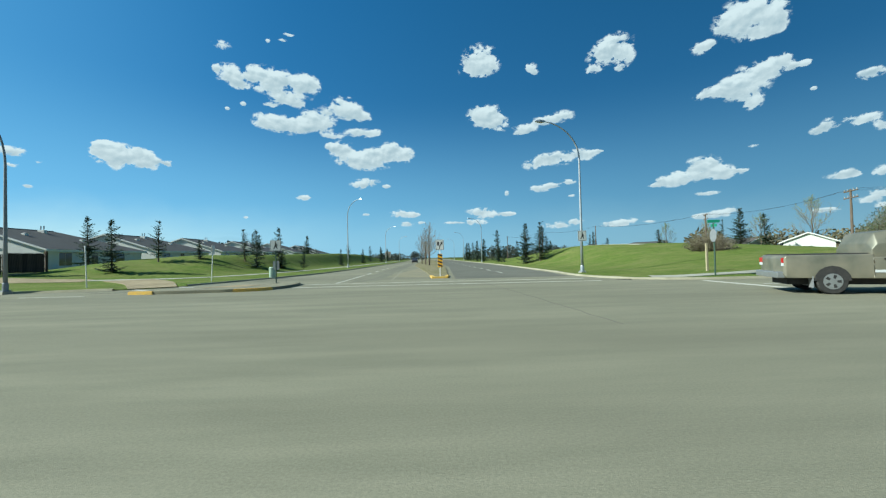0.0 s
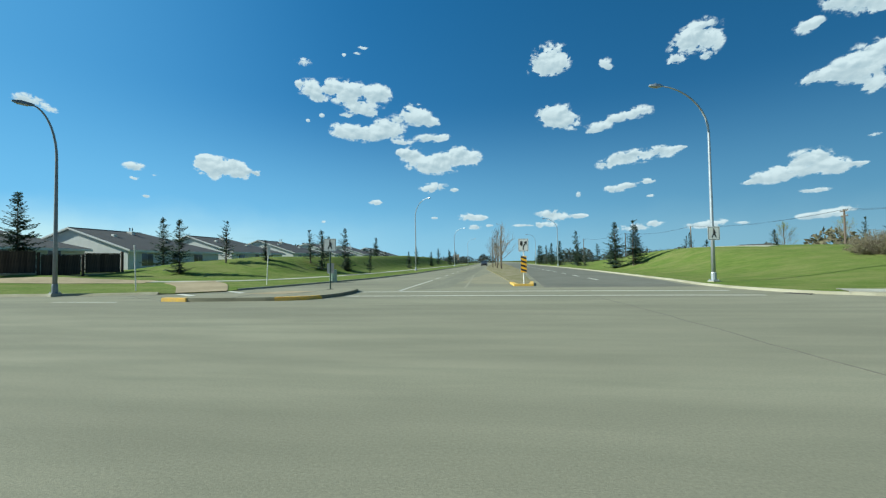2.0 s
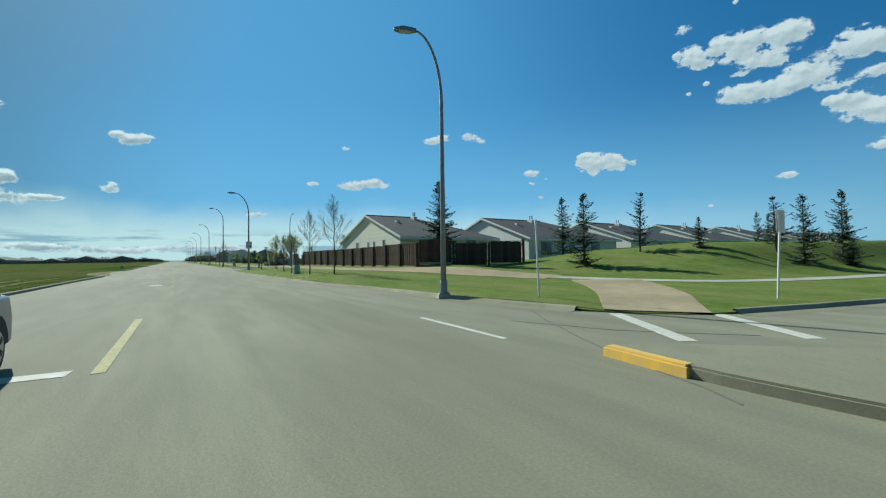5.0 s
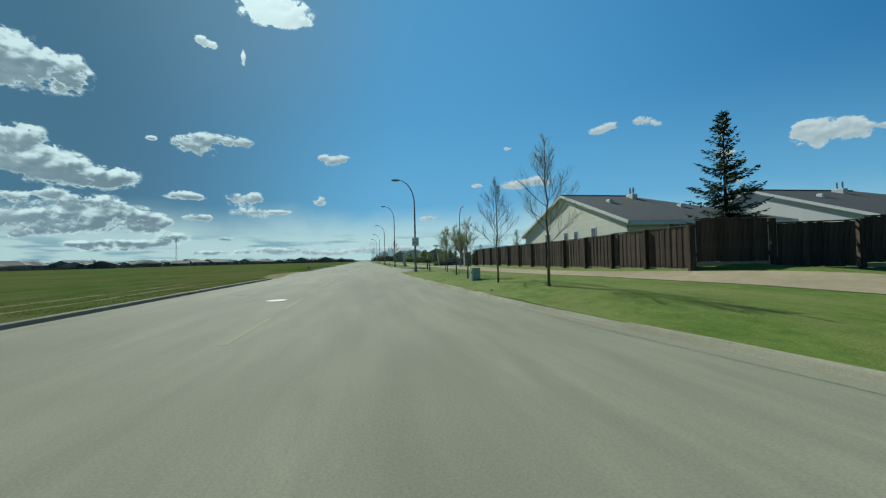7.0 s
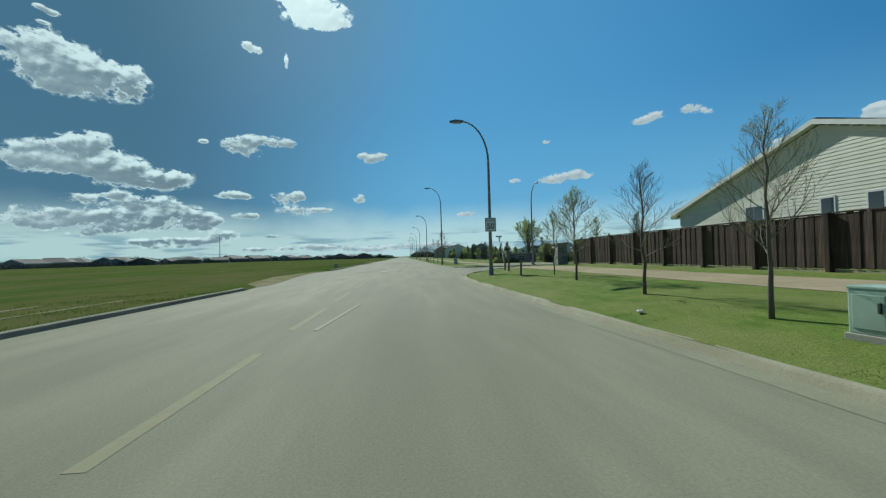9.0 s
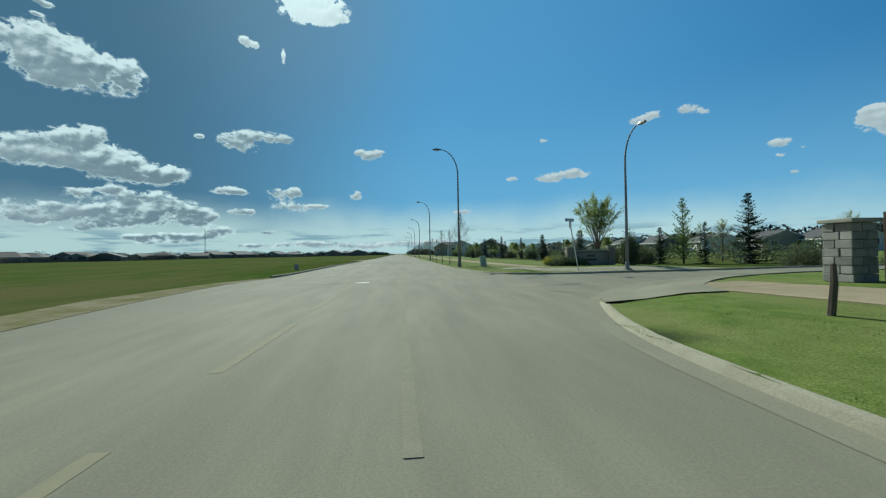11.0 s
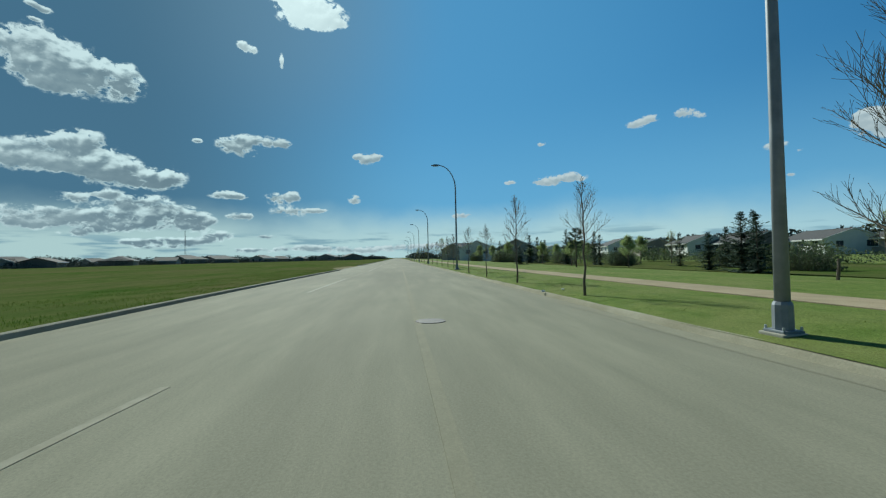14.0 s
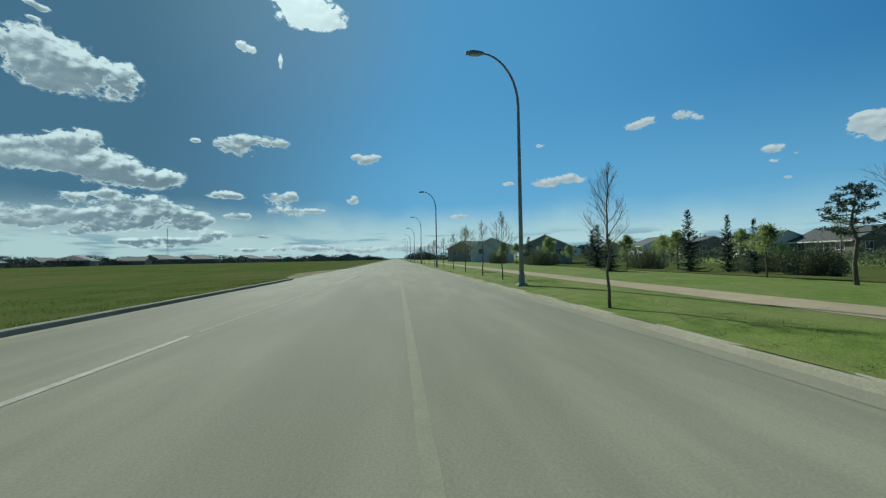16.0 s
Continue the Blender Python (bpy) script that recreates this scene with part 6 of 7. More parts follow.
place(slim, -91.3, 21.7, rise_west, 210, 1.05)
place(sparse, -105.9, 21.6, rise_west, 290, 1.05)
place(slim, -111.9, 21.5, rise_west, 15, 0.72)
for i, x in enumerate((-129.6, -134.5, -141, -148, -156, -168, -178, -189, -202, -216)):
    place((slim, sparse, small_tree)[i % 3], x, 21.9, rise_west, 47 * i, 0.8 + 0.12 * (i % 3))
for x, y in ((-57.0, 22.2), (-60.8, 22.6), (-62.5, 22.8), (-91.5, 29.1), (-100.2, 31.3)):
    ob = thing("tree_stake", "short dark stump of a broken sapling", "stump", pose(x, y, up(x, y, rise_north_west if x > -80 else rise_west), 2, 3, 40))
    part("stem", tube(bmesh.new(), [(0, 0, -0.2), (0.02, 0, 0.45), (0.0, 0.02, 0.75)], [0.055, 0.05, 0.035], 7), "bark", ob)

# the wide leafing tree, green trees and a pine in the park


def vase_tree(label, seed, h, spread, stems, leaf, leaf_size, per, group):
    """Several stems fanning out from one base, leafy towards the top."""
    rng = random.Random(seed)
    ob = thing("tree", label, "tree", group=group)
    tb, cb, tips = bmesh.new(), bmesh.new(), []
    tube(tb, [(0, 0, -0.3), (0.02, 0, 0.5), (0, 0, 0.95)], [0.17, 0.14, 0.12], 9)
    for k in range(stems):
        a = k * 6.283 / stems + rng.uniform(-0.2, 0.2)
        f = rng.uniform(0.25, 1.0)
        out = Vector((math.cos(a), math.sin(a), 0)) * spread * f
        top = h * (1.0 - 0.22 * f * f) * rng.uniform(0.9, 1.02)
        pts = [Vector((0, 0, 0.8)) + out * (u ** 1.35) + Vector((rng.uniform(-0.06, 0.06), rng.uniform(-0.06, 0.06), (top - 0.8) * u)) for u in (0, 0.2, 0.4, 0.6, 0.8, 1.0)]
        tube(cb, pts, [0.05, 0.04, 0.031, 0.023, 0.014, 0.006], 5, cap=False)
        for j in range(26):
            u = rng.uniform(0.3, 1.0)
            i = min(4, int(u * 5))
            s = pts[i].lerp(pts[i + 1], u * 5 - i)
            d = Vector((math.cos(a) * 0.5 + rng.uniform(-0.8, 0.8), math.sin(a) * 0.5 + rng.uniform(-0.8, 0.8), rng.uniform(0.25, 1.1))).normalized()
            length = rng.uniform(0.4, 0.95) * (1.2 - 0.5 * u)
            e = s + d * length
            m = s.lerp(e, 0.5) + Vector((0, 0, 0.06))
            tube(cb, [s, m, e], [0.01, 0.007, 0.003], 3, cap=False)
            if u > 0.52 or rng.random() < 0.15:
                tips += [m, e, s.lerp(e, 0.75), s.lerp(e, 0.3) if u > 0.7 else e]
    part("trunk", tb, "bark", ob, smooth=True)
    part("crown", cb, "bark", ob)
    v, f = leaf_cluster(tips, leaf_size, per, seed)
    mesh_part("leaves", v, f, leaf, ob)
    return ob


wide = vase_tree("wide vase-shaped tree in young green leaf", 21, 5.5, 1.9, 18, "leaf", 0.044, 11, "park trees")
place(wide, -89.0, 32.6, rise_west, 0, 1.0, True)
green = bare_tree("small round tree in fresh yellow-green leaf", 22, 3.0, 0.9, 1.0, 4, 0.06, "leaf", 0.06, 3, "park trees", "bark")
place(green, -125.1, 32.6, rise_west, 0, 0.7, True)
for x, y, s in ((-141, 40, 1.0), (-150, 45, 1.1), (-160, 36, 1.1), (-97, 37.5, 0.8), (-171, 33, 1.0)):
    place(green, x, y, rise_west, x * 7, s)
for x, y, s in ((-140.8, 35.4, 0.85), (-117.9, 34.1, 0.76), (-153, 57, 1.3), (-158, 50, 1.1), (-165, 47, 1.1), (-172, 44, 1.0), (-181, 38, 1.1)):
    place(green, x, y, rise_west, x * 17, s)
for x, y, s in ((-70.5, 44, 1.5), (-69.5, 50, 1.6), (-67.8, 40, 1.3), (-68.5, 57, 1.6), (-70, 66, 1.7)):
    place(green, x, y, rise_north_west, x * 13 + y, s)


def conifer(label, seed, h, width, whorls, per, mat, group, droop=0.25, gaps=0.0, name="spruce_tree", start=0.08, card=0.3, uneven=0.25, kink=0.0):
    """A conifer: tapered trunk and whorls of boughs that sag and turn up, each a spray of short branchlets; uneven: how ragged its outline is."""
    rng = random.Random(seed)
    ob = thing(name, label, "tree", group=group)

    def stem(z):
        u = z / h
        return Vector((kink * h * u * u, kink * 0.4 * h * math.sin(u * 5) * 0.3, z))

    part("trunk", tube(bmesh.new(), [stem(-0.3 if k == 0 else h * k / 6) for k in range(7)], [0.016 * h * (1 - k / 6.3) + 0.006 for k in range(7)], 7), "bark", ob)
    verts, faces = [], []

    def blade(p, d, length, w):
        side = d.cross(Vector((rng.uniform(-0.5, 0.5), rng.uniform(-0.5, 0.5), 1))).normalized() * w
        i = len(verts)
        verts.extend([p - side * 0.4, p + d * length * 0.5 - side, p + d * length, p + d * length * 0.5 + side])
        faces.append((i, i + 1, i + 2, i + 3))

    lean = rng.uniform(0, 6.283)
    for k in range(whorls):
        u = start + (1 - start) * (k + rng.uniform(-0.3, 0.3)) / whorls
        u = min(0.985, max(start, u))
        z = h * u
        reach = width / 2 * (1 - u) ** 0.9 * rng.uniform(1 - 1.6 * uneven, 1 + 0.7 * uneven) + 0.06
        a0 = rng.uniform(0, 6.28)
        for j in range(per):
            if rng.random() < gaps:
                continue
            a = a0 + 6.283 * j / per + rng.uniform(-0.35, 0.35)
            r = reach * rng.uniform(0.6, 1.2) * (1 + 0.8 * uneven * math.cos(a - lean - 4 * u))
            out = Vector((math.cos(a), math.sin(a), 0))
            lat = Vector((-math.sin(a), math.cos(a), 0))
            base = stem(z) + Vector((0, 0, rng.uniform(-0.06, 0.06) * h / whorls * 10))
            sag = droop * rng.uniform(0.6, 1.3) - 0.8 * u * u
            n = max(3, int(r / 0.1))
            for q in range(n):
                t = (q + 0.6) / n
                p = base + out * r * t + Vector((0, 0, -sag * r * t + 0.28 * r * t * t))
                d = (out + Vector((0, 0, -sag + 0.5 * t))).normalized()
                size = card * (0.5 + 0.8 * (1 - t) * min(1.0, r)) * rng.uniform(0.7, 1.15)
                for sgn in (-1, 1):
                    blade(p, (d * 0.75 + lat * sgn * rng.uniform(0.5, 1.0) + Vector((0, 0, rng.uniform(-0.3, 0.1)))).normalized(), size, 0.04 + 0.025 * r)
                blade(p, (d * 0.6 + Vector((rng.uniform(-0.3, 0.3), rng.uniform(-0.3, 0.3), rng.uniform(-0.9, 0.1)))).normalized(), size * 0.8, 0.035)
                if q == n - 1:
                    blade(p, d, 0.16, 0.03)
        blade(stem(z), Vector((rng.uniform(-0.3, 0.3), rng.uniform(-0.3, 0.3), 1)).normalized(), 0.3, 0.03)
    for q in range(5):
        blade(stem(h * (0.93 + 0.012 * q)), Vector((rng.uniform(-0.35, 0.35), rng.uniform(-0.35, 0.35), 1)).normalized(), 0.2, 0.03)
    mesh_part("crown", verts, faces, mat, ob)
    return ob


sp_full = conifer("dark green spruce with layered boughs", 31, 5.0, 3.4, 22, 9, "needle", "spruces", droop=0.3, gaps=0.12, start=0.05, uneven=0.16)
sp_thin = conifer("thin scraggly spruce with bare gaps on its trunk", 32, 5.0, 2.9, 17, 8, "needle", "spruces", droop=0.15, gaps=0.34, start=0.16, uneven=0.5, kink=0.03)
sp_mid = conifer("dark spruce with ragged boughs", 33, 5.0, 3.2, 21, 9, "needle", "spruces", droop=0.25, gaps=0.24, start=0.07, uneven=0.36, kink=-0.015)
place(sp_full, -36.9, 31.6, rise_north_west, 10, 1.2, True, 1.26)
place(sp_mid, -26.9, 35.9, rise_north_west, 0, 0.95, True, 0.9)
place(sp_thin, -26.4, 41.1, rise_north_west, 0, 0.92, True, 0.8)
for ob, x, y, rz, s, sz in ((sp_mid, -33.3, 41.4, 50, 0.95, 0.95), (sp_full, -23.6, 43.2, 20, 0.4, 0.4), (sp_mid, -19.2, 46.6, 90, 0.82, 0.84), (sp_thin, -20.8, 47.3, 210, 0.9, 0.72), (sp_mid, -18.7, 52.0, 170, 0.9, 0.95), (sp_full, -18.0, 51.0, 120, 0.55, 0.35), (sp_thin, -15.8, 52.6, 33, 0.6, 0.55), (sp_full, -16.5, 78, 0, 0.5, 0.6), (sp_mid, -17.5, 90, 40, 0.7, 0.8), (sp_full, -16.5, 104, 80, 0.6, 0.7), (sp_mid, -17, 120, 10, 0.8, 0.9), (sp_full, -16, 140, 10, 0.8, 0.9), (sp_mid, -18, 155, 10, 0.9, 1.0), (sp_full, -17, 170, 10, 0.9, 1.0), (sp_mid, -30, 74, 0, 0.9, 1.0), (sp_mid, -31.5, 75, 60, 0.8, 1.1), (sp_full, -28, 96, 60, 0.9, 1.1)):
    place(ob, x, y, rise_north_west, rz, s, sz=sz)
for ob, x, y, rz, s, sz in ((sp_full, 13.6, 57.0, 10, 1.05, 1.12), (sp_thin, 15.0, 54.8, 60, 1.2, 1.05), (sp_mid, 15.4, 55.2, 160, 1.0, 0.9), (sp_mid, 15.0, 89, 100, 1.2, 1.35), (sp_full, 14.2, 105, 30, 1.2, 1.15), (sp_full, 15.5, 66, 80, 0.5, 0.55), (sp_mid, 18, 62, 20, 0.6, 0.5), (sp_mid, 13.8, 75, 20, 0.5, 0.6), (sp_full, 14, 82, 20, 0.6, 0.7), (sp_full, 14.5, 122, 20, 1.0, 1.2), (sp_mid, 15, 138, 70, 1.0, 1.2), (sp_full, 14.5, 155, 20, 1.2, 1.3), (sp_mid, 17, 172, 20, 1.2, 1.4), (sp_full, 44.2, 56.6, 0, 1.2, 1.25), (sp_mid, 45.4, 53.8, 0, 1.05, 1.05), (sp_thin, 35, 88, 0, 0.8, 1.0), (sp_mid, 37.5, 92, 0, 0.8, 1.2), (sp_full, 42, 95, 40, 0.9, 0.9), (sp_mid, 48, 84, 40, 1.1, 1.1), (sp_full, 30, 100, 40, 0.8, 0.9), (sp_thin, 55, 75, 0, 0.9, 1.3), (sp_mid, 24, 110, 10, 1.0, 1.0)):
    place(ob, x, y, rise_north_east, rz, s, sz=sz)
for ob, x, y, rz, s, sz in ((sp_full, -92.7, 49.4, 0, 1.3, 1.36), (sp_full, -134.5, 36.1, 40, 0.7, 0.84), (sp_full, -136.1, 40.4, 90, 0.55, 0.84), (sp_mid, -132.8, 39.4, 10, 0.6, 0.72), (sp_full, -122.0, 46.0, 70, 0.76, 0.78), (sp_mid, -128.1, 45.9, 30, 0.8, 0.74), (sp_full, -112.0, 36.1, 70, 0.62, 0.5), (sp_full, -107.9, 34.7, 20, 0.8, 0.66), (sp_mid, -106.5, 34.3, 120, 0.75, 0.62), (sp_mid, -100.4, 36.2, 0, 0.75, 0.7), (sp_full, -134.5, 30.4, 15, 0.6, 0.42), (sp_mid, -148.5, 38.0, 15, 0.75, 0.7), (sp_full, -145, 35, 20, 0.9, 0.8), (sp_mid, -156, 40, 0, 1.0, 0.9), (sp_mid, -117, 44, 200, 1.0, 0.95), (sp_full, -96.5, 43, 20, 0.8, 0.75), (sp_mid, -94, 46, 20, 0.8, 0.85), (sp_full, -166, 45, 20, 1.0, 0.9), (sp_mid, -174, 38, 20, 1.0, 0.9)):
    place(ob, x, y, rise_west, rz, s, sz=sz)
larch = conifer("pale green larch with upswept boughs", 41, 5.4, 3.2, 18, 7, "needle_light", "park trees", droop=-0.3, gaps=0.3, uneven=0.3, name="larch_tree", start=0.1)
place(larch, -95.6, 44.9, rise_west, 0, 1.2, True, 1.22)


def pine(label, seed, h, m):
    rng = random.Random(seed)
    ob = thing("pine_tree", label, "tree", m, "park trees")
    stem = [Vector((0, 0, -0.3)), Vector((-0.05, 0, h * 0.22)), Vector((0.02, 0.05, h * 0.45)), Vector((-0.1, 0, h * 0.62)), Vector((0.05, 0, h * 0.94))]
    part("trunk", tube(bmesh.new(), stem, [0.075, 0.06, 0.05, 0.042, 0.012], 8), "bark", ob, smooth=True)
    cb = bmesh.new()
    verts, faces = [], []
    for k in range(24):
        u = 0.46 + 0.5 * k / 24
        a = k * 2.4 + rng.uniform(-0.35, 0.35)
        r = h * 0.36 * (1.16 - u) ** 0.6 * rng.uniform(0.55, 1.1)
        s = stem[2].lerp(stem[3], (u - 0.45) / 0.17) if u < 0.62 else stem[3].lerp(stem[4], (u - 0.62) / 0.32)
        e = s + Vector((math.cos(a) * r, math.sin(a) * r, rng.uniform(0.05, 0.3)))
        mid = s.lerp(e, 0.5) + Vector((rng.uniform(-0.05, 0.05), rng.uniform(-0.05, 0.05), -0.07))
        tube(cb, [s, mid, e], [0.022, 0.015, 0.006], 5, cap=False)
        tufts = [e] + [mid.lerp(e, rng.uniform(0.2, 1.0)) + Vector((rng.gauss(0, 0.13), rng.gauss(0, 0.13), rng.uniform(0.0, 0.14))) for _ in range(7)]
        for c in tufts:
            # a tuft of long thin needles fanning up and out
            for _ in range(26):
                d = Vector((rng.gauss(0, 1), rng.gauss(0, 1), rng.gauss(0.35, 0.7))).normalized()
                w = d.cross(Vector((rng.gauss(0, 1), rng.gauss(0, 1), rng.gauss(0, 1)))).normalized() * 0.011
                n = d * rng.uniform(0.07, 0.15)
                i = len(verts)
                verts += [c - w, c + n * 0.6 - w, c + n, c + n * 0.6 + w]
                faces.append((i, i + 1, i + 2, i + 3))
    part("bough_set", cb, "bark", ob)
    mesh_part("crown", verts, faces, "needle", ob)
    return ob


pine("pine with a bent trunk and open flat crown", 51, 3.15, pose(-120.2, 30.9, up(-120.2, 30.9, rise_west), 0, 0, 20))

# broad bare trees: median and beyond the hill
median_tree = bare_tree("broad bare tree standing in the median", 61, 7.4, 1.6, 2.6, 4, 0.14, None, group="median trees")
place(median_tree, 0.1, 74, lambda x, y: flat(x, y) + 0.07, 0, 1.0, True)
for x, y, s in ((-0.6, 82, 0.95), (-1.5, 92, 0.85), (0.3, 104, 0.9), (-1.0, 118, 0.85), (0.0, 134, 0.9), (-1.0, 150, 0.9)):
    place(median_tree, x, y, lambda x, y: flat(x, y) + 0.07, x * 60 + y, s)
yard_tree = bare_tree("large bare yard tree beyond the hill", 62, 8.5, 1.8, 3.0, 4, 0.17, "bud", 0.06, 1, group="yard trees")
place(yard_tree, 60, 62, rise_north_east, 0, 1.0, True)
for x, y, s in ((66, 56, 0.8), (55, 66, 0.75), (73, 60, 0.9), (50, 72, 0.7), (70, 47, 0.8), (62, 49, 0.7), (52, 88, 0.8), (80, 52, 0.9), (84, 66, 1.0)):
    place(yard_tree, x, y, rise_north_east, x * 31, s)
for x, y, s in ((-69, 47, 0.55), (-66.5, 53, 0.5), (-71.5, 60, 0.6)):
    place(yard_tree, x, y, rise_north_west, x * 11, s)
for x, y, s in ((-99, 52, 0.5), (-86, 52, 0.5), (-106, 58, 0.6), (-115, 62, 0.6), (-138, 52, 0.5), (-126, 68, 0.6)):
    place(yard_tree, x, y, rise_west, x * 11, s)


# ---- shrubs ----
def shrub(label, name, seed, size, count, mats, m, leaf=0.06, group="shrubs"):
    rng = random.Random(seed)
    ob = thing(name, label, "shrub", m, group)
    cb = bmesh.new()
    tips = []
    for _ in range(count):
        a, r = rng.uniform(0, 6.283), math.sqrt(rng.random())
        x, y = math.cos(a) * r * size[0] / 2, math.sin(a) * r * size[1] / 2
        z = size[2] * math.sqrt(max(0.05, 1 - r * r)) * rng.uniform(0.7, 1.12)
        tube(cb, [(x * 0.5, y * 0.5, -0.1), (x * 0.8, y * 0.8, z * 0.55), (x, y, z)], [0.016, 0.012, 0.005], 3, cap=False)
        for u in (0.35, 0.55, 0.75, 0.9, 1.0):
            tips.append(Vector((x * (0.6 + 0.4 * u), y * (0.6 + 0.4 * u), z * u)))
    part("stem", cb, "twig", ob)
    v, f = leaf_cluster(tips, leaf, 4, seed)
    mesh_part("foliage", v, f, mats, ob)
    return ob


shrub("brown budding round shrub on the hillside", "shrub", 71, (4.8, 3.6, 1.6), 520, "bush", pose(25.2, 36.0, up(25.2, 36.0, rise_north_east) - 0.1), 0.036)
shrub("low brown hedge along the road", "hedge", 72, (8.5, 2.6, 1.2), 600, "bush", pose(29.5, 24.4, up(29.5, 24.4, rise_north_east) - 0.1, 0, 0, 20), 0.036)
shrub("tall green leafing shrub beside the road", "shrub", 73, (7.5, 6, 3.9), 800, "shrub", pose(36.5, 29.5, up(36.5, 29.5, rise_north_east) - 0.1), 0.06)
shrub("low dark green juniper by the monument", "shrub", 74, (3.0, 1.5, 0.7), 200, "shrub", pose(-86.2, 28.9, up(-86.2, 28.9, rise_west) - 0.05, 0, 0, 75), 0.055)
shrub("bright yellow flowering shrub by the monument", "shrub", 75, (0.8, 0.7, 0.62), 60, "forsythia", pose(-88.4, 28.2, up(-88.4, 28.2, rise_west) - 0.05), 0.05)
shrub("dark leafy shrub behind the monument", "shrub", 76, (1.7, 1.6, 2.6), 220, "shrub", pose(-88.1, 34.8, up(-88.1, 34.8, rise_west) - 0.05), 0.06)
for i, (x, y, w, h) in enumerate(((-97.5, 39, 4, 1.8), (-92.5, 38.5, 3, 1.6), (-103, 41.5, 4, 1.8), (-107, 47, 6, 2.2), (-114, 45, 5, 2.0), (-122, 47, 6, 2.4), (-130, 40.5, 3.6, 2.0), (-138, 45, 6, 2.2), (-147, 41, 5, 2.2), (-158, 34, 5, 2.2), (-166, 38, 6, 2.4), (-175, 33, 5, 2.4), (-84.5, 47, 5, 2.0), (-83.6, 55, 5, 2.2), (-69, 38, 3, 1.6), (-71, 54, 4, 2.0))):
    shrub("dull green shrub in the park planting", "shrub", 80 + i, (w, w * 0.7, h), 300, "shrub", pose(x, y, up(x, y, rise_north_west if x > -75 else rise_west) - 0.1), 0.055, "park shrubs")


# ---- distant woods ----
def woods(name, label, spots, seed, mat="far_wood"):
    rng = np.random.default_rng(seed)
    quads = []
    for x, y, w, h in spots:
        n = int(260 + w * 45)
        a, r = rng.uniform(0, 6.283, n), np.sqrt(rng.random(n))
        c = np.column_stack([x + np.cos(a) * r * w / 2, y + np.sin(a) * r * w / 2, h * rng.uniform(0.03, 1.0, n) * (1 - 0.4 * r * r)])
        u = rng.normal(0, 1, (n, 3))
        u /= np.linalg.norm(u, axis=1)[:, None]
        v = np.cross(u, rng.normal(0, 1, (n, 3)))
        v /= np.linalg.norm(v, axis=1)[:, None]
        s = (rng.uniform(0.035, 0.095, n) * h)[:, None]
        quads.append(np.stack([c - u * s, c + v * s * 0.6, c + u * s, c - v * s * 0.6], 1))
    verts = np.concatenate(quads).reshape(-1, 3)
    faces = np.arange(len(verts)).reshape(-1, 4).tolist()
    return tagged(mesh_part(name, verts, faces, mat), label, "woods", kind="stuff")


rng = random.Random(90)
spots = [(-92 - k * 3.1 + rng.uniform(-1.5, 1.5), 60 + rng.uniform(-4, 5), rng.uniform(4, 8), rng.uniform(1.2, 2.6)) for k in range(40)]
woods("park_thicket", "low dark thicket across the park", spots, 97, "shrub")
rng = random.Random(91)
spots = []
for k in range(190):
    a = 91.5 + k * 0.25 + rng.uniform(-0.15, 0.15)
    d = rng.uniform(235, 280) + 190 * max(0.0, (124 - a) / 32)
    spots.append((-70 - d * math.sin(radians(a)), 14 + d * math.cos(radians(a)), rng.uniform(8, 18), rng.uniform(2.0, 4.4) * (1.25 if rng.random() < 0.2 else 0.9)))
for k in range(110):
    a = 96 + k * 0.39 + rng.uniform(-0.15, 0.15)
    d = rng.uniform(198, 208) + 165 * max(0.0, (122 - a) / 26)
    spots.append((-70 - d * math.sin(radians(a)), 14 + d * math.cos(radians(a)), rng.uniform(4, 11), rng.uniform(1.0, 2.4) * (1.6 if rng.random() < 0.15 else 1.0)))
woods("woods_far_field", "dark line of distant trees beyond the field", spots, 92)
spots = [(-40 - k * 5.2 + rng.uniform(-3, 3), 126 + 0.1 * k + rng.uniform(-8, 8), rng.uniform(9, 15), rng.uniform(5.5, 8.2)) for k in range(76)]
woods("woods_park", "dark wooded rise behind the park", spots, 93)
spots = [(-330 - k * 9, 28 + rng.uniform(-2, 20), rng.uniform(6, 12), rng.uniform(3, 6)) for k in range(22)]
woods("woods_road_end", "dark trees where the road meets the horizon", spots, 94)
spots = [(-40 + k * 5 + rng.uniform(-3, 3), 320 + rng.uniform(-15, 15), rng.uniform(7, 12), rng.uniform(4, 8)) for k in range(8)] + [(22 + k * 4, 190 + rng.uniform(-15, 35), rng.uniform(6, 10), rng.uniform(4, 8)) for k in range(22)] + [(-22 - k * 4, 215 + rng.uniform(-15, 35), rng.uniform(6, 10), rng.uniform(3, 6)) for k in range(14)]
woods("woods_north", "distant mixed trees along the north road", spots, 95)
spots = [(70 + k * 4, 100 - k * 2.2 + rng.uniform(-6, 6), rng.uniform(7, 11), rng.uniform(5, 8)) for k in range(22)]
woods("woods_east", "bare brownish trees behind the houses on the hill", spots, 96, "bush")


# ---- utility poles and cables ----
def utility_pole(m, h):
    ob = thing("utility_pole", "timber utility pole with crossarms and insulators", "utility pole", m, "utility poles")
    part("pole", tube(bmesh.new(), [(0, 0, -0.5), (0, 0, h)], [0.15, 0.1], 8), "wood_pole", ob)
    for z in (h - 0.25, h - 1.0):
        arm = part("crossarm", boxed(-1.2, -0.06, z, 1.2, 0.06, z + 0.12, 0.01), "wood_pole", ob)
        for x in (-1.1, -0.5, 0.5, 1.1):
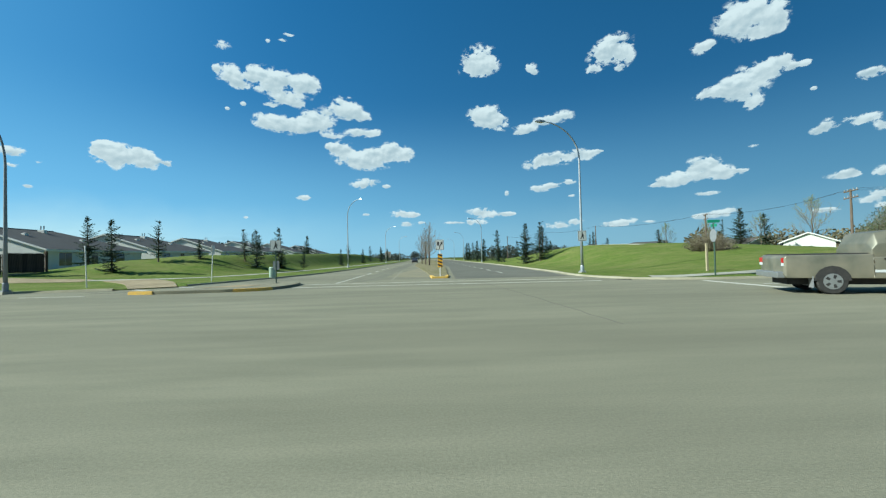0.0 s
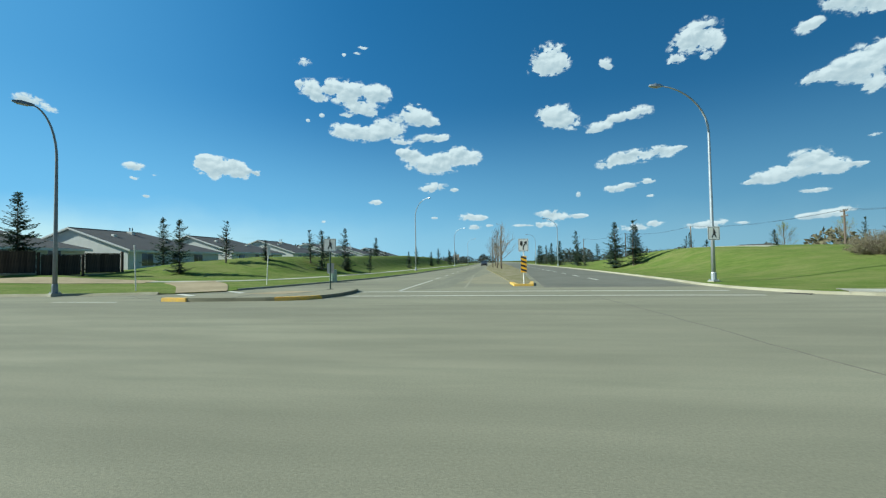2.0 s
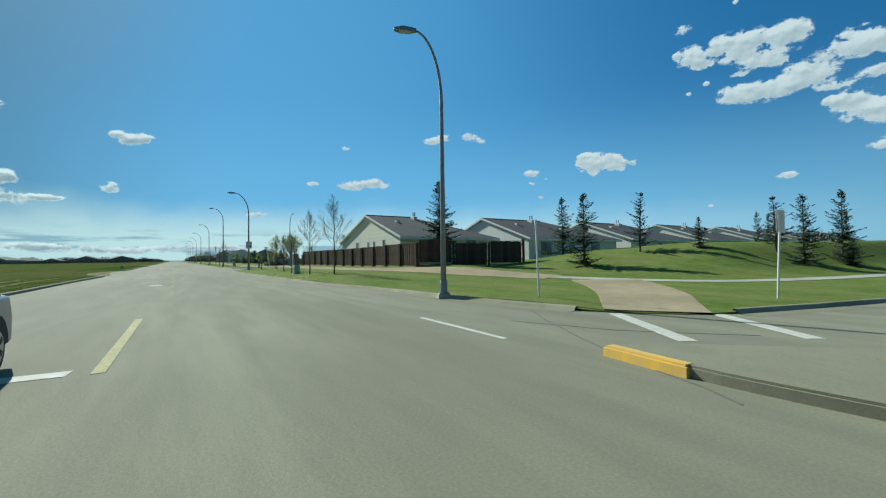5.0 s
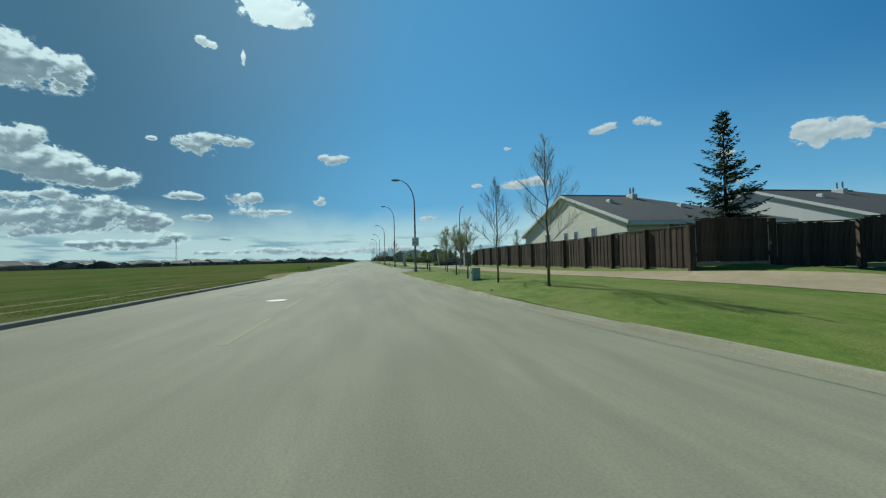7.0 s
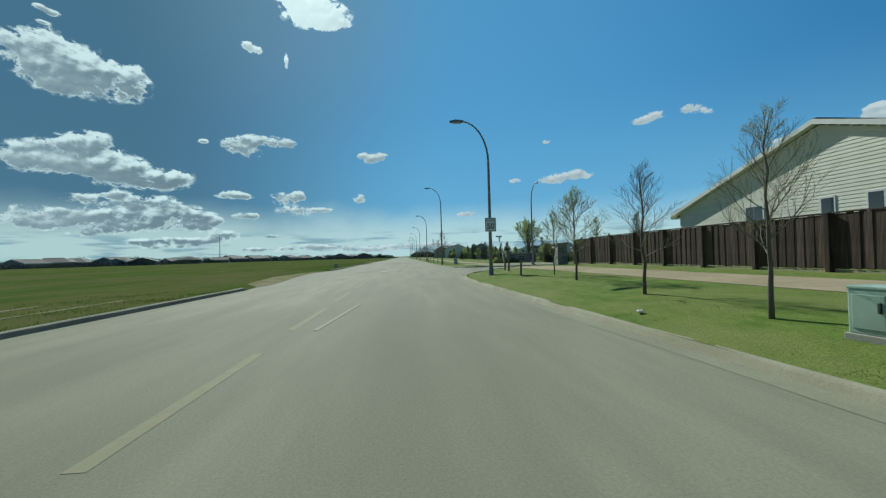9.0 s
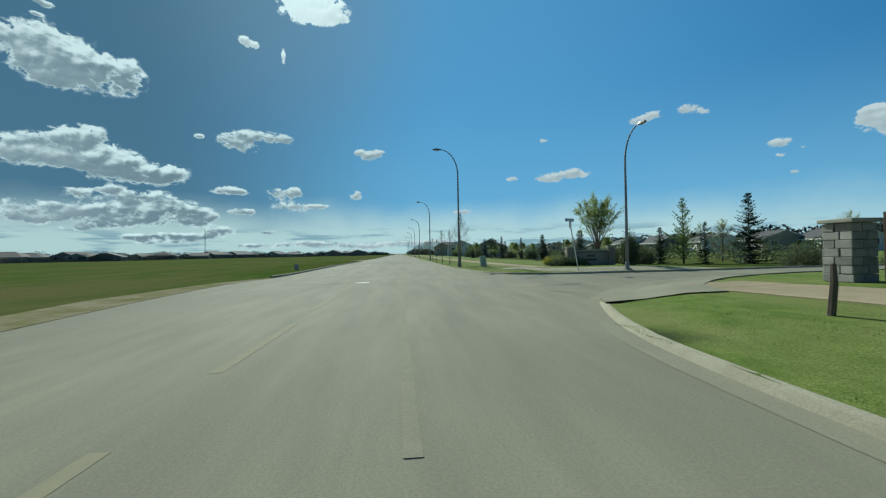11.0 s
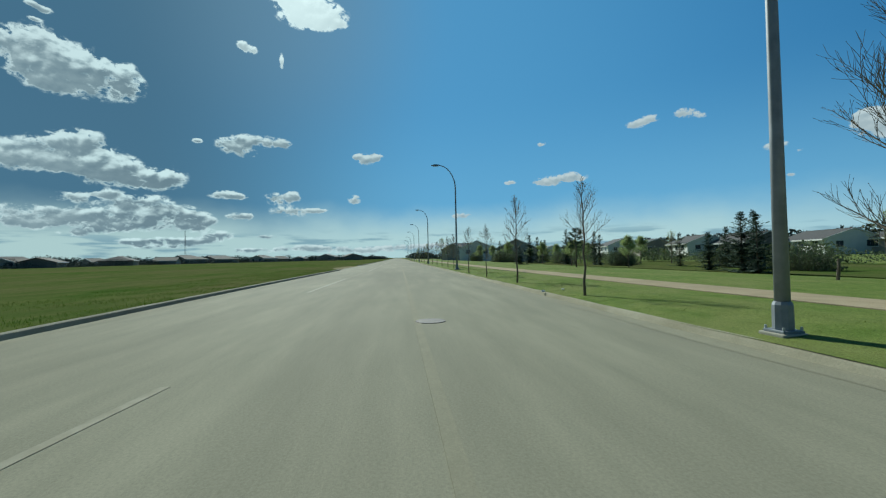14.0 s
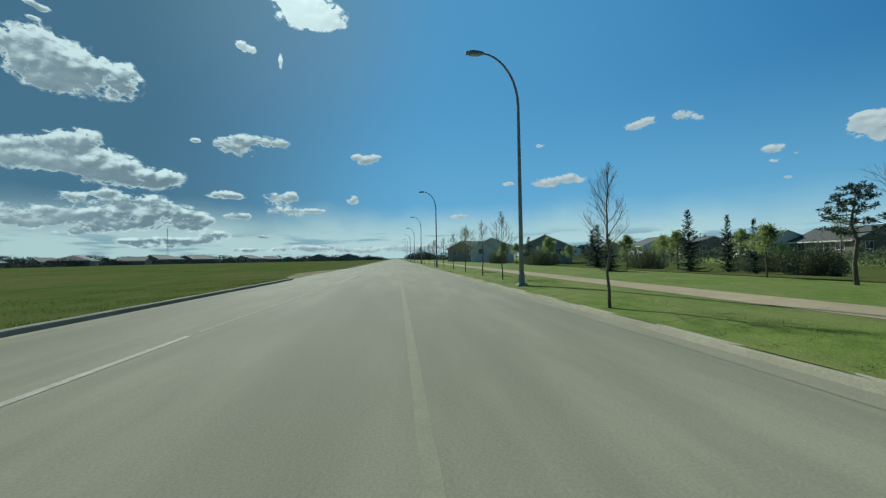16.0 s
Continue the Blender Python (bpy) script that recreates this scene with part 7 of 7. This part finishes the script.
            part("insulator", tube(bmesh.new(), [(x, 0, z + 0.1), (x, 0, z + 0.3)], 0.05, 6), "sign_back", arm)
    return ob


poles = [(92, 30, 10.0), (46.7, 43.6, 7.9), (48.0, 69.3, 7.9), (43, 104, 8.6), (36, 128, 8.8), (31, 160, 9.0)]
for x, y, h in poles:
    z = up(x, y, rise_north_east)
    utility_pole(pose(x, y, z - 0.4, 0, 0, 70), h - z + 0.4)
for off in (-1.0, 0.0, 1.0):
    for (x0, y0, h0), (x1, y1, h1) in zip(poles, poles[1:]):
        pts = []
        for k in range(9):
            u = k / 8
            pts.append((x0 + (x1 - x0) * u + off * 0.35, y0 + (y1 - y0) * u + off, (h0 + (h1 - h0) * u) - 1.4 * 4 * u * (1 - u) * 0.6))
        tagged(part("overhead_cable", tube(bmesh.new(), pts, 0.008, 4), "cable"), "thin black overhead power cable", "cable", "overhead cables")
mast = thing("radio_mast", "thin far lattice radio mast", "mast", pose(-430, -150, 0))
for k in range(3):
    part("leg", tube(bmesh.new(), [(math.cos(k * 2.094) * 0.6, math.sin(k * 2.094) * 0.6, 0), (math.cos(k * 2.094) * 0.2, math.sin(k * 2.094) * 0.2, 26)], 0.12, 4), "dark_steel", mast)

# far end of the north road
for x, y, w, h, mat, lab in ((-17.5, 178, 2.4, 4.2, "brick", "far brick-red roadside sign block"),):
    ob = thing("roadside_board", lab, "sign board", pose(x, y, 0.2))
    part("board", boxed(-w / 2, -0.3, h - 2.4, w / 2, 0.3, h, 0.05), mat, ob)
    for s in (-1, 1):
        part("post", boxed(s * w * 0.35 - 0.15, -0.15, -0.4, s * w * 0.35 + 0.15, 0.15, h - 2.3), "dark_steel", ob)


# ---- vehicles ----
def wheel(parent, x, y, r, w):
    ob = part("wheel", tube(bmesh.new(), [(x, y - w / 2 + 0.02, r), (x, y + w / 2 - 0.02, r)], r * 0.62, 16), "dark_steel", parent)
    bm = bmesh.new()
    tube(bm, [(x, y - w / 2, r), (x, y - w / 2 + 0.03, r), (x, y + w / 2 - 0.03, r), (x, y + w / 2, r)], [r * 0.93, r, r, r * 0.93], 24)
    part("tyre", bm, "rubber", ob, smooth=False)
    for s in (-1, 1):
        yy = y + s * (w / 2 + 0.004)
        bm = bmesh.new()
        tube(bm, [(x, yy, r), (x, yy + s * 0.008, r)], r * 0.62, 20)
        rim = part("rim", bm, "rim", ob)
    for k in range(5):
        a = k * 2 * math.pi / 5
        for s in (-1, 1):
            yy = y + s * (w / 2 + 0.012)
            p = [(x + math.cos(a + q) * r * e, r + math.sin(a + q) * r * e) for q, e in ((-0.3, 0.25), (0.3, 0.25), (0.22, 0.52), (-0.22, 0.52))]
            part("vent", prism(bmesh.new(), p, min(yy, yy + s * 0.004), max(yy, yy + s * 0.004)), "rubber", ob)
    return ob


def body_shell(parent, name, sections, mat):
    """A shell through cross-sections (x, half width low, half width high, z low, z high)."""
    bm = bmesh.new()
    rings = []
    for x, wl, wh, z0, z1 in sections:
        rings.append([bm.verts.new(p) for p in ((x, -wl, z0), (x, -wl * 1.01, z0 + (z1 - z0) * 0.55), (x, -wh, z1 - 0.03), (x, -wh + 0.06, z1), (x, wh - 0.06, z1), (x, wh, z1 - 0.03), (x, wl * 1.01, z0 + (z1 - z0) * 0.55), (x, wl, z0))])
    for a, b in zip(rings, rings[1:]):
        for k in range(8):
            bm.faces.new((a[k], a[(k + 1) % 8], b[(k + 1) % 8], b[k]))
    bm.faces.new(rings[0])
    bm.faces.new(rings[-1][::-1])
    bmesh.ops.recalc_face_normals(bm, faces=bm.faces)
    bmesh.ops.bevel(bm, geom=list(bm.edges), offset=0.025, segments=2, affect="EDGES", profile=0.6)
    return part(name, bm, mat, parent, smooth=True)


def side_pane(parent, outline, y, mat="glass", name="side_window"):
    for s in (-1, 1):
        part(name, prism(bmesh.new(), outline, min(s * y, s * (y + 0.012)), max(s * y, s * (y + 0.012))), mat, parent)


truck = thing("pickup_truck", "dusty grey-green four-door pickup truck crossing the junction", "pickup truck", pose(12.7, 13.05, 0.0, 0, 0, -22))
# local x forward, origin below the rear axle
body = body_shell(truck, "body", [(-1.22, 0.9, 0.93, 0.62, 1.12), (-1.15, 0.96, 0.97, 0.5, 1.22), (0.98, 0.97, 0.98, 0.48, 1.22), (1.0, 0.97, 0.98, 0.48, 1.14), (3.2, 0.97, 0.97, 0.46, 1.16), (4.1, 0.95, 0.92, 0.48, 1.12), (4.45, 0.85, 0.8, 0.5, 0.98), (4.52, 0.75, 0.7, 0.55, 0.85)], "truck_paint")
cab = body_shell(truck, "cab", [(0.95, 0.95, 0.74, 1.1, 1.55), (1.1, 0.95, 0.76, 1.1, 1.86), (1.5, 0.95, 0.78, 1.1, 1.93), (2.3, 0.95, 0.78, 1.1, 1.92), (2.65, 0.95, 0.76, 1.1, 1.84), (3.35, 0.94, 0.85, 1.08, 1.2)], "truck_paint")
side_pane(truck, [(1.2, 1.3), (1.98, 1.3), (1.98, 1.74), (1.35, 1.76)], 0.885)
side_pane(truck, [(2.05, 1.3), (2.95, 1.26), (2.62, 1.66), (2.05, 1.74)], 0.885)
part("windscreen", prism(bmesh.new(), [(2.7, 1.83), (3.34, 1.21), (3.36, 1.225), (2.72, 1.845)], -0.74, 0.74), "glass", truck)
part("bed_cover", boxed(-1.1, -0.86, 1.2, 0.92, 0.86, 1.25, 0.01), "rubber", truck)
for x in (0.0, 3.55):
    for s in (-1, 1):
        wheel(truck, x, s * 0.84, 0.395, 0.27)
        arch = []
        for k in range(9):
            a = math.pi * k / 8
            arch.append((x + 0.455 * math.cos(a), 0.42 + 0.455 * math.sin(a)))
        part("wheel_arch", prism(bmesh.new(), arch, min(s * 0.94, s * 0.985), max(s * 0.94, s * 0.985)), "rubber", truck)
for s in (-1, 1):
    part("tail_lamp", boxed(-1.235, s * 0.84 - 0.09, 0.98, -1.1, s * 0.9 + 0.09, 1.14, 0.01), "red_lens", truck)
    part("reverse_lamp", boxed(-1.235, s * 0.84 - 0.09, 0.88, -1.1, s * 0.9 + 0.09, 0.975, 0.01), "clear_lens", truck)
    part("mud_flap", boxed(-0.5, s * 0.84 - 0.13, 0.2, -0.47, s * 0.84 + 0.13, 0.55), "sign_back", truck)
    part("head_lamp", boxed(4.2, s * 0.74 - 0.12, 0.82, 4.49, s * 0.74 + 0.12, 1.0, 0.03), "clear_lens", truck)
    m = part("mirror", boxed(2.7, min(s * 1.0, s * 1.22), 1.22, 2.86, max(s * 1.0, s * 1.22), 1.44, 0.03), "rubber", truck)
    for x in (2.0, 1.15):
        part("door_handle", boxed(x + 0.06, min(s * 0.985, s * 1.015), 1.05, x + 0.26, max(s * 0.985, s * 1.015), 1.09, 0.006), "rubber", truck)
    part("side_trim", boxed(1.0, min(s * 0.98, s * 0.992), 0.66, 3.1, max(s * 0.98, s * 0.992), 0.74), "clear_lens", truck, "pale side moulding")
part("rear_bumper", boxed(-1.38, -0.9, 0.5, -1.16, 0.9, 0.7, 0.03), "rim", truck)
part("front_bumper", boxed(4.36, -0.88, 0.42, 4.62, 0.88, 0.66, 0.04), "truck_paint", truck)
part("grille", boxed(4.5, -0.5, 0.68, 4.545, 0.5, 0.95, 0.01), "dark_steel", truck)
part("chassis", boxed(-1.0, -0.6, 0.28, 4.2, 0.6, 0.52), "rubber", truck)


def sedan(m, label, paint):
    car = thing("car", label, "car", m, "cars")
    body_shell(car, "body", [(-0.85, 0.72, 0.7, 0.42, 0.84), (-0.78, 0.84, 0.82, 0.32, 0.95), (0.1, 0.88, 0.86, 0.24, 0.98), (1.8, 0.89, 0.87, 0.22, 0.97), (2.9, 0.87, 0.82, 0.25, 0.92), (3.45, 0.8, 0.74, 0.3, 0.8), (3.6, 0.65, 0.6, 0.36, 0.66)], paint)
    body_shell(car, "cabin", [(-0.5, 0.8, 0.68, 0.92, 1.0), (0.2, 0.83, 0.6, 0.94, 1.4), (0.9, 0.84, 0.62, 0.94, 1.47), (1.6, 0.84, 0.6, 0.94, 1.43), (2.45, 0.82, 0.72, 0.92, 0.98)], "glass")
    body_shell(car, "roof", [(0.1, 0.6, 0.58, 1.37, 1.41), (0.9, 0.63, 0.61, 1.43, 1.485), (1.65, 0.61, 0.58, 1.4, 1.44)], paint)
    for s in (-1, 1):
        part("pillar", tube(bmesh.new(), [(0.9, s * 0.84, 0.95), (0.9, s * 0.62, 1.45)], 0.04, 6), paint, car)
        part("pillar", tube(bmesh.new(), [(2.35, s * 0.8, 0.97), (1.62, s * 0.6, 1.42)], 0.035, 6), paint, car)
        part("mirror", boxed(1.9, min(s * 0.88, s * 1.06), 0.96, 2.02, max(s * 0.88, s * 1.06), 1.1, 0.03), paint, car)
        part("head_lamp", boxed(3.2, s * 0.6 - 0.14, 0.58, 3.5, s * 0.6 + 0.14, 0.72, 0.03), "clear_lens", car)
        part("tail_lamp", boxed(-0.86, s * 0.62 - 0.14, 0.68, -0.74, s * 0.62 + 0.14, 0.84, 0.02), "red_lens", car)
        for x in (0.0, 2.75):
            wheel(car, x, s * 0.78, 0.33, 0.22)
            part("wheel_arch", prism(bmesh.new(), [(x + 0.4 * math.cos(math.pi * k / 8), 0.34 + 0.4 * math.sin(math.pi * k / 8)) for k in range(9)], min(s * 0.85, s * 0.9), max(s * 0.85, s * 0.9)), "rubber", car)
    part("underbody", boxed(-0.6, -0.6, 0.16, 3.3, 0.6, 0.34), "rubber", car)
    return car


sedan(pose(-17.7, 11.75, 0.0, 0, 0, 0), "silver grey car waiting at the stop line", "car_paint")
far_car = sedan(pose(-4.3, 128, 0.0, 0, 0, -90), "dark car far along the north road", "dark_paint")


# ---- grass blades and litter ----
def blades(name, label, xs, ys, rise_fn, tall, wide, mat, seed):
    """Single grass blades standing on a lawn, as one mesh."""
    r = np.random.default_rng(seed)
    n = len(xs)
    z = rise_fn(xs, ys) - 0.01
    a = r.uniform(0, 6.283, n)
    h = tall * r.uniform(0.45, 1.25, n)
    w = wide * r.uniform(0.7, 1.3, n)
    lean = r.normal(0, 0.35, (n, 2)) * h[:, None]
    v = np.empty((n, 3, 3))
    v[:, 0] = np.column_stack([xs - np.cos(a) * w, ys - np.sin(a) * w, z])
    v[:, 1] = np.column_stack([xs + np.cos(a) * w, ys + np.sin(a) * w, z])
    v[:, 2] = np.column_stack([xs + lean[:, 0], ys + lean[:, 1], z + h])
    me = bpy.data.meshes.new(name)
    me.from_pydata(v.reshape(-1, 3), [], np.arange(n * 3).reshape(-1, 3).tolist())
    me.materials.append(M[mat])
    return tagged(new(name, me), label, "grass", kind="stuff")


def beside(line, x0, x1, count, depth, seed, clump=0.0):
    """Random spots beside a kerb line, thicker towards the kerb."""
    r = np.random.default_rng(seed)
    lx = np.array([p[0] for p in line])
    ly = np.array([p[1] for p in line])
    order = np.argsort(lx)
    x = r.uniform(x0, x1, count)
    y = np.interp(x, lx[order], ly[order]) + np.sign(depth) * (0.2 + abs(depth) * r.random(count) ** 1.6)
    if clump:
        keep = np.sin(x * 1.9 + 2 * np.sin(x * 0.47)) + np.sin(y * 2.3 + x * 0.8) + r.normal(0, 0.8, count) > clump
        x, y = x[keep], y[keep]
    return x, y


x, y = beside(K_NORTH[60:], -64, -18.5, 50000, 4.2, 201)
keep = (np.hypot(x + 15.9, y - 24.3) > 3.0)
blades("grass_north", "short mown grass blades on the boulevard", x[keep], y[keep], rise_north_west, 0.014, 0.007, "blade", 202)
x, y = beside(K_WEST[60:], -134, -88, 52000, 2.9, 203)
blades("grass_west", "short mown grass blades on the boulevard", x, y, rise_west, 0.014, 0.007, "blade", 204)
x, y = beside(K_SOUTH_1[60:], -57, -27, 20000, -5.0, 205, 0.2)
blades("grass_field_edge", "ragged tufts of field grass along the kerb", x, y, rise_south, 0.075, 0.009, "blade_rough", 206)
x, y = beside(K_SOUTH_2, -138, -87, 32000, -6.0, 207, 0.2)
blades("grass_field_edge", "ragged tufts of field grass along the kerb", x, y, rise_south, 0.075, 0.009, "blade_rough", 208)

for i, (x, y, s) in enumerate(((-101.1, 21.1, 0.07), (-101.1, 21.8, 0.05), (-45.4, 21.2, 0.07), (-37.0, 21.4, 0.06))):
    rng = random.Random(300 + i)
    bm = bmesh.new()
    bmesh.ops.create_icosphere(bm, subdivisions=2, radius=s)
    for v in bm.verts:
        v.co *= rng.uniform(0.6, 1.15)
        v.co.z *= 0.6
    ob = tagged(part("paper_scrap", bm, "paper"), "crumpled white paper scrap on the grass", "litter", "paper scraps")
    ob.matrix_world = pose(x, y, up(x, y, rise_north_west if x > -80 else rise_west) + 0.045)
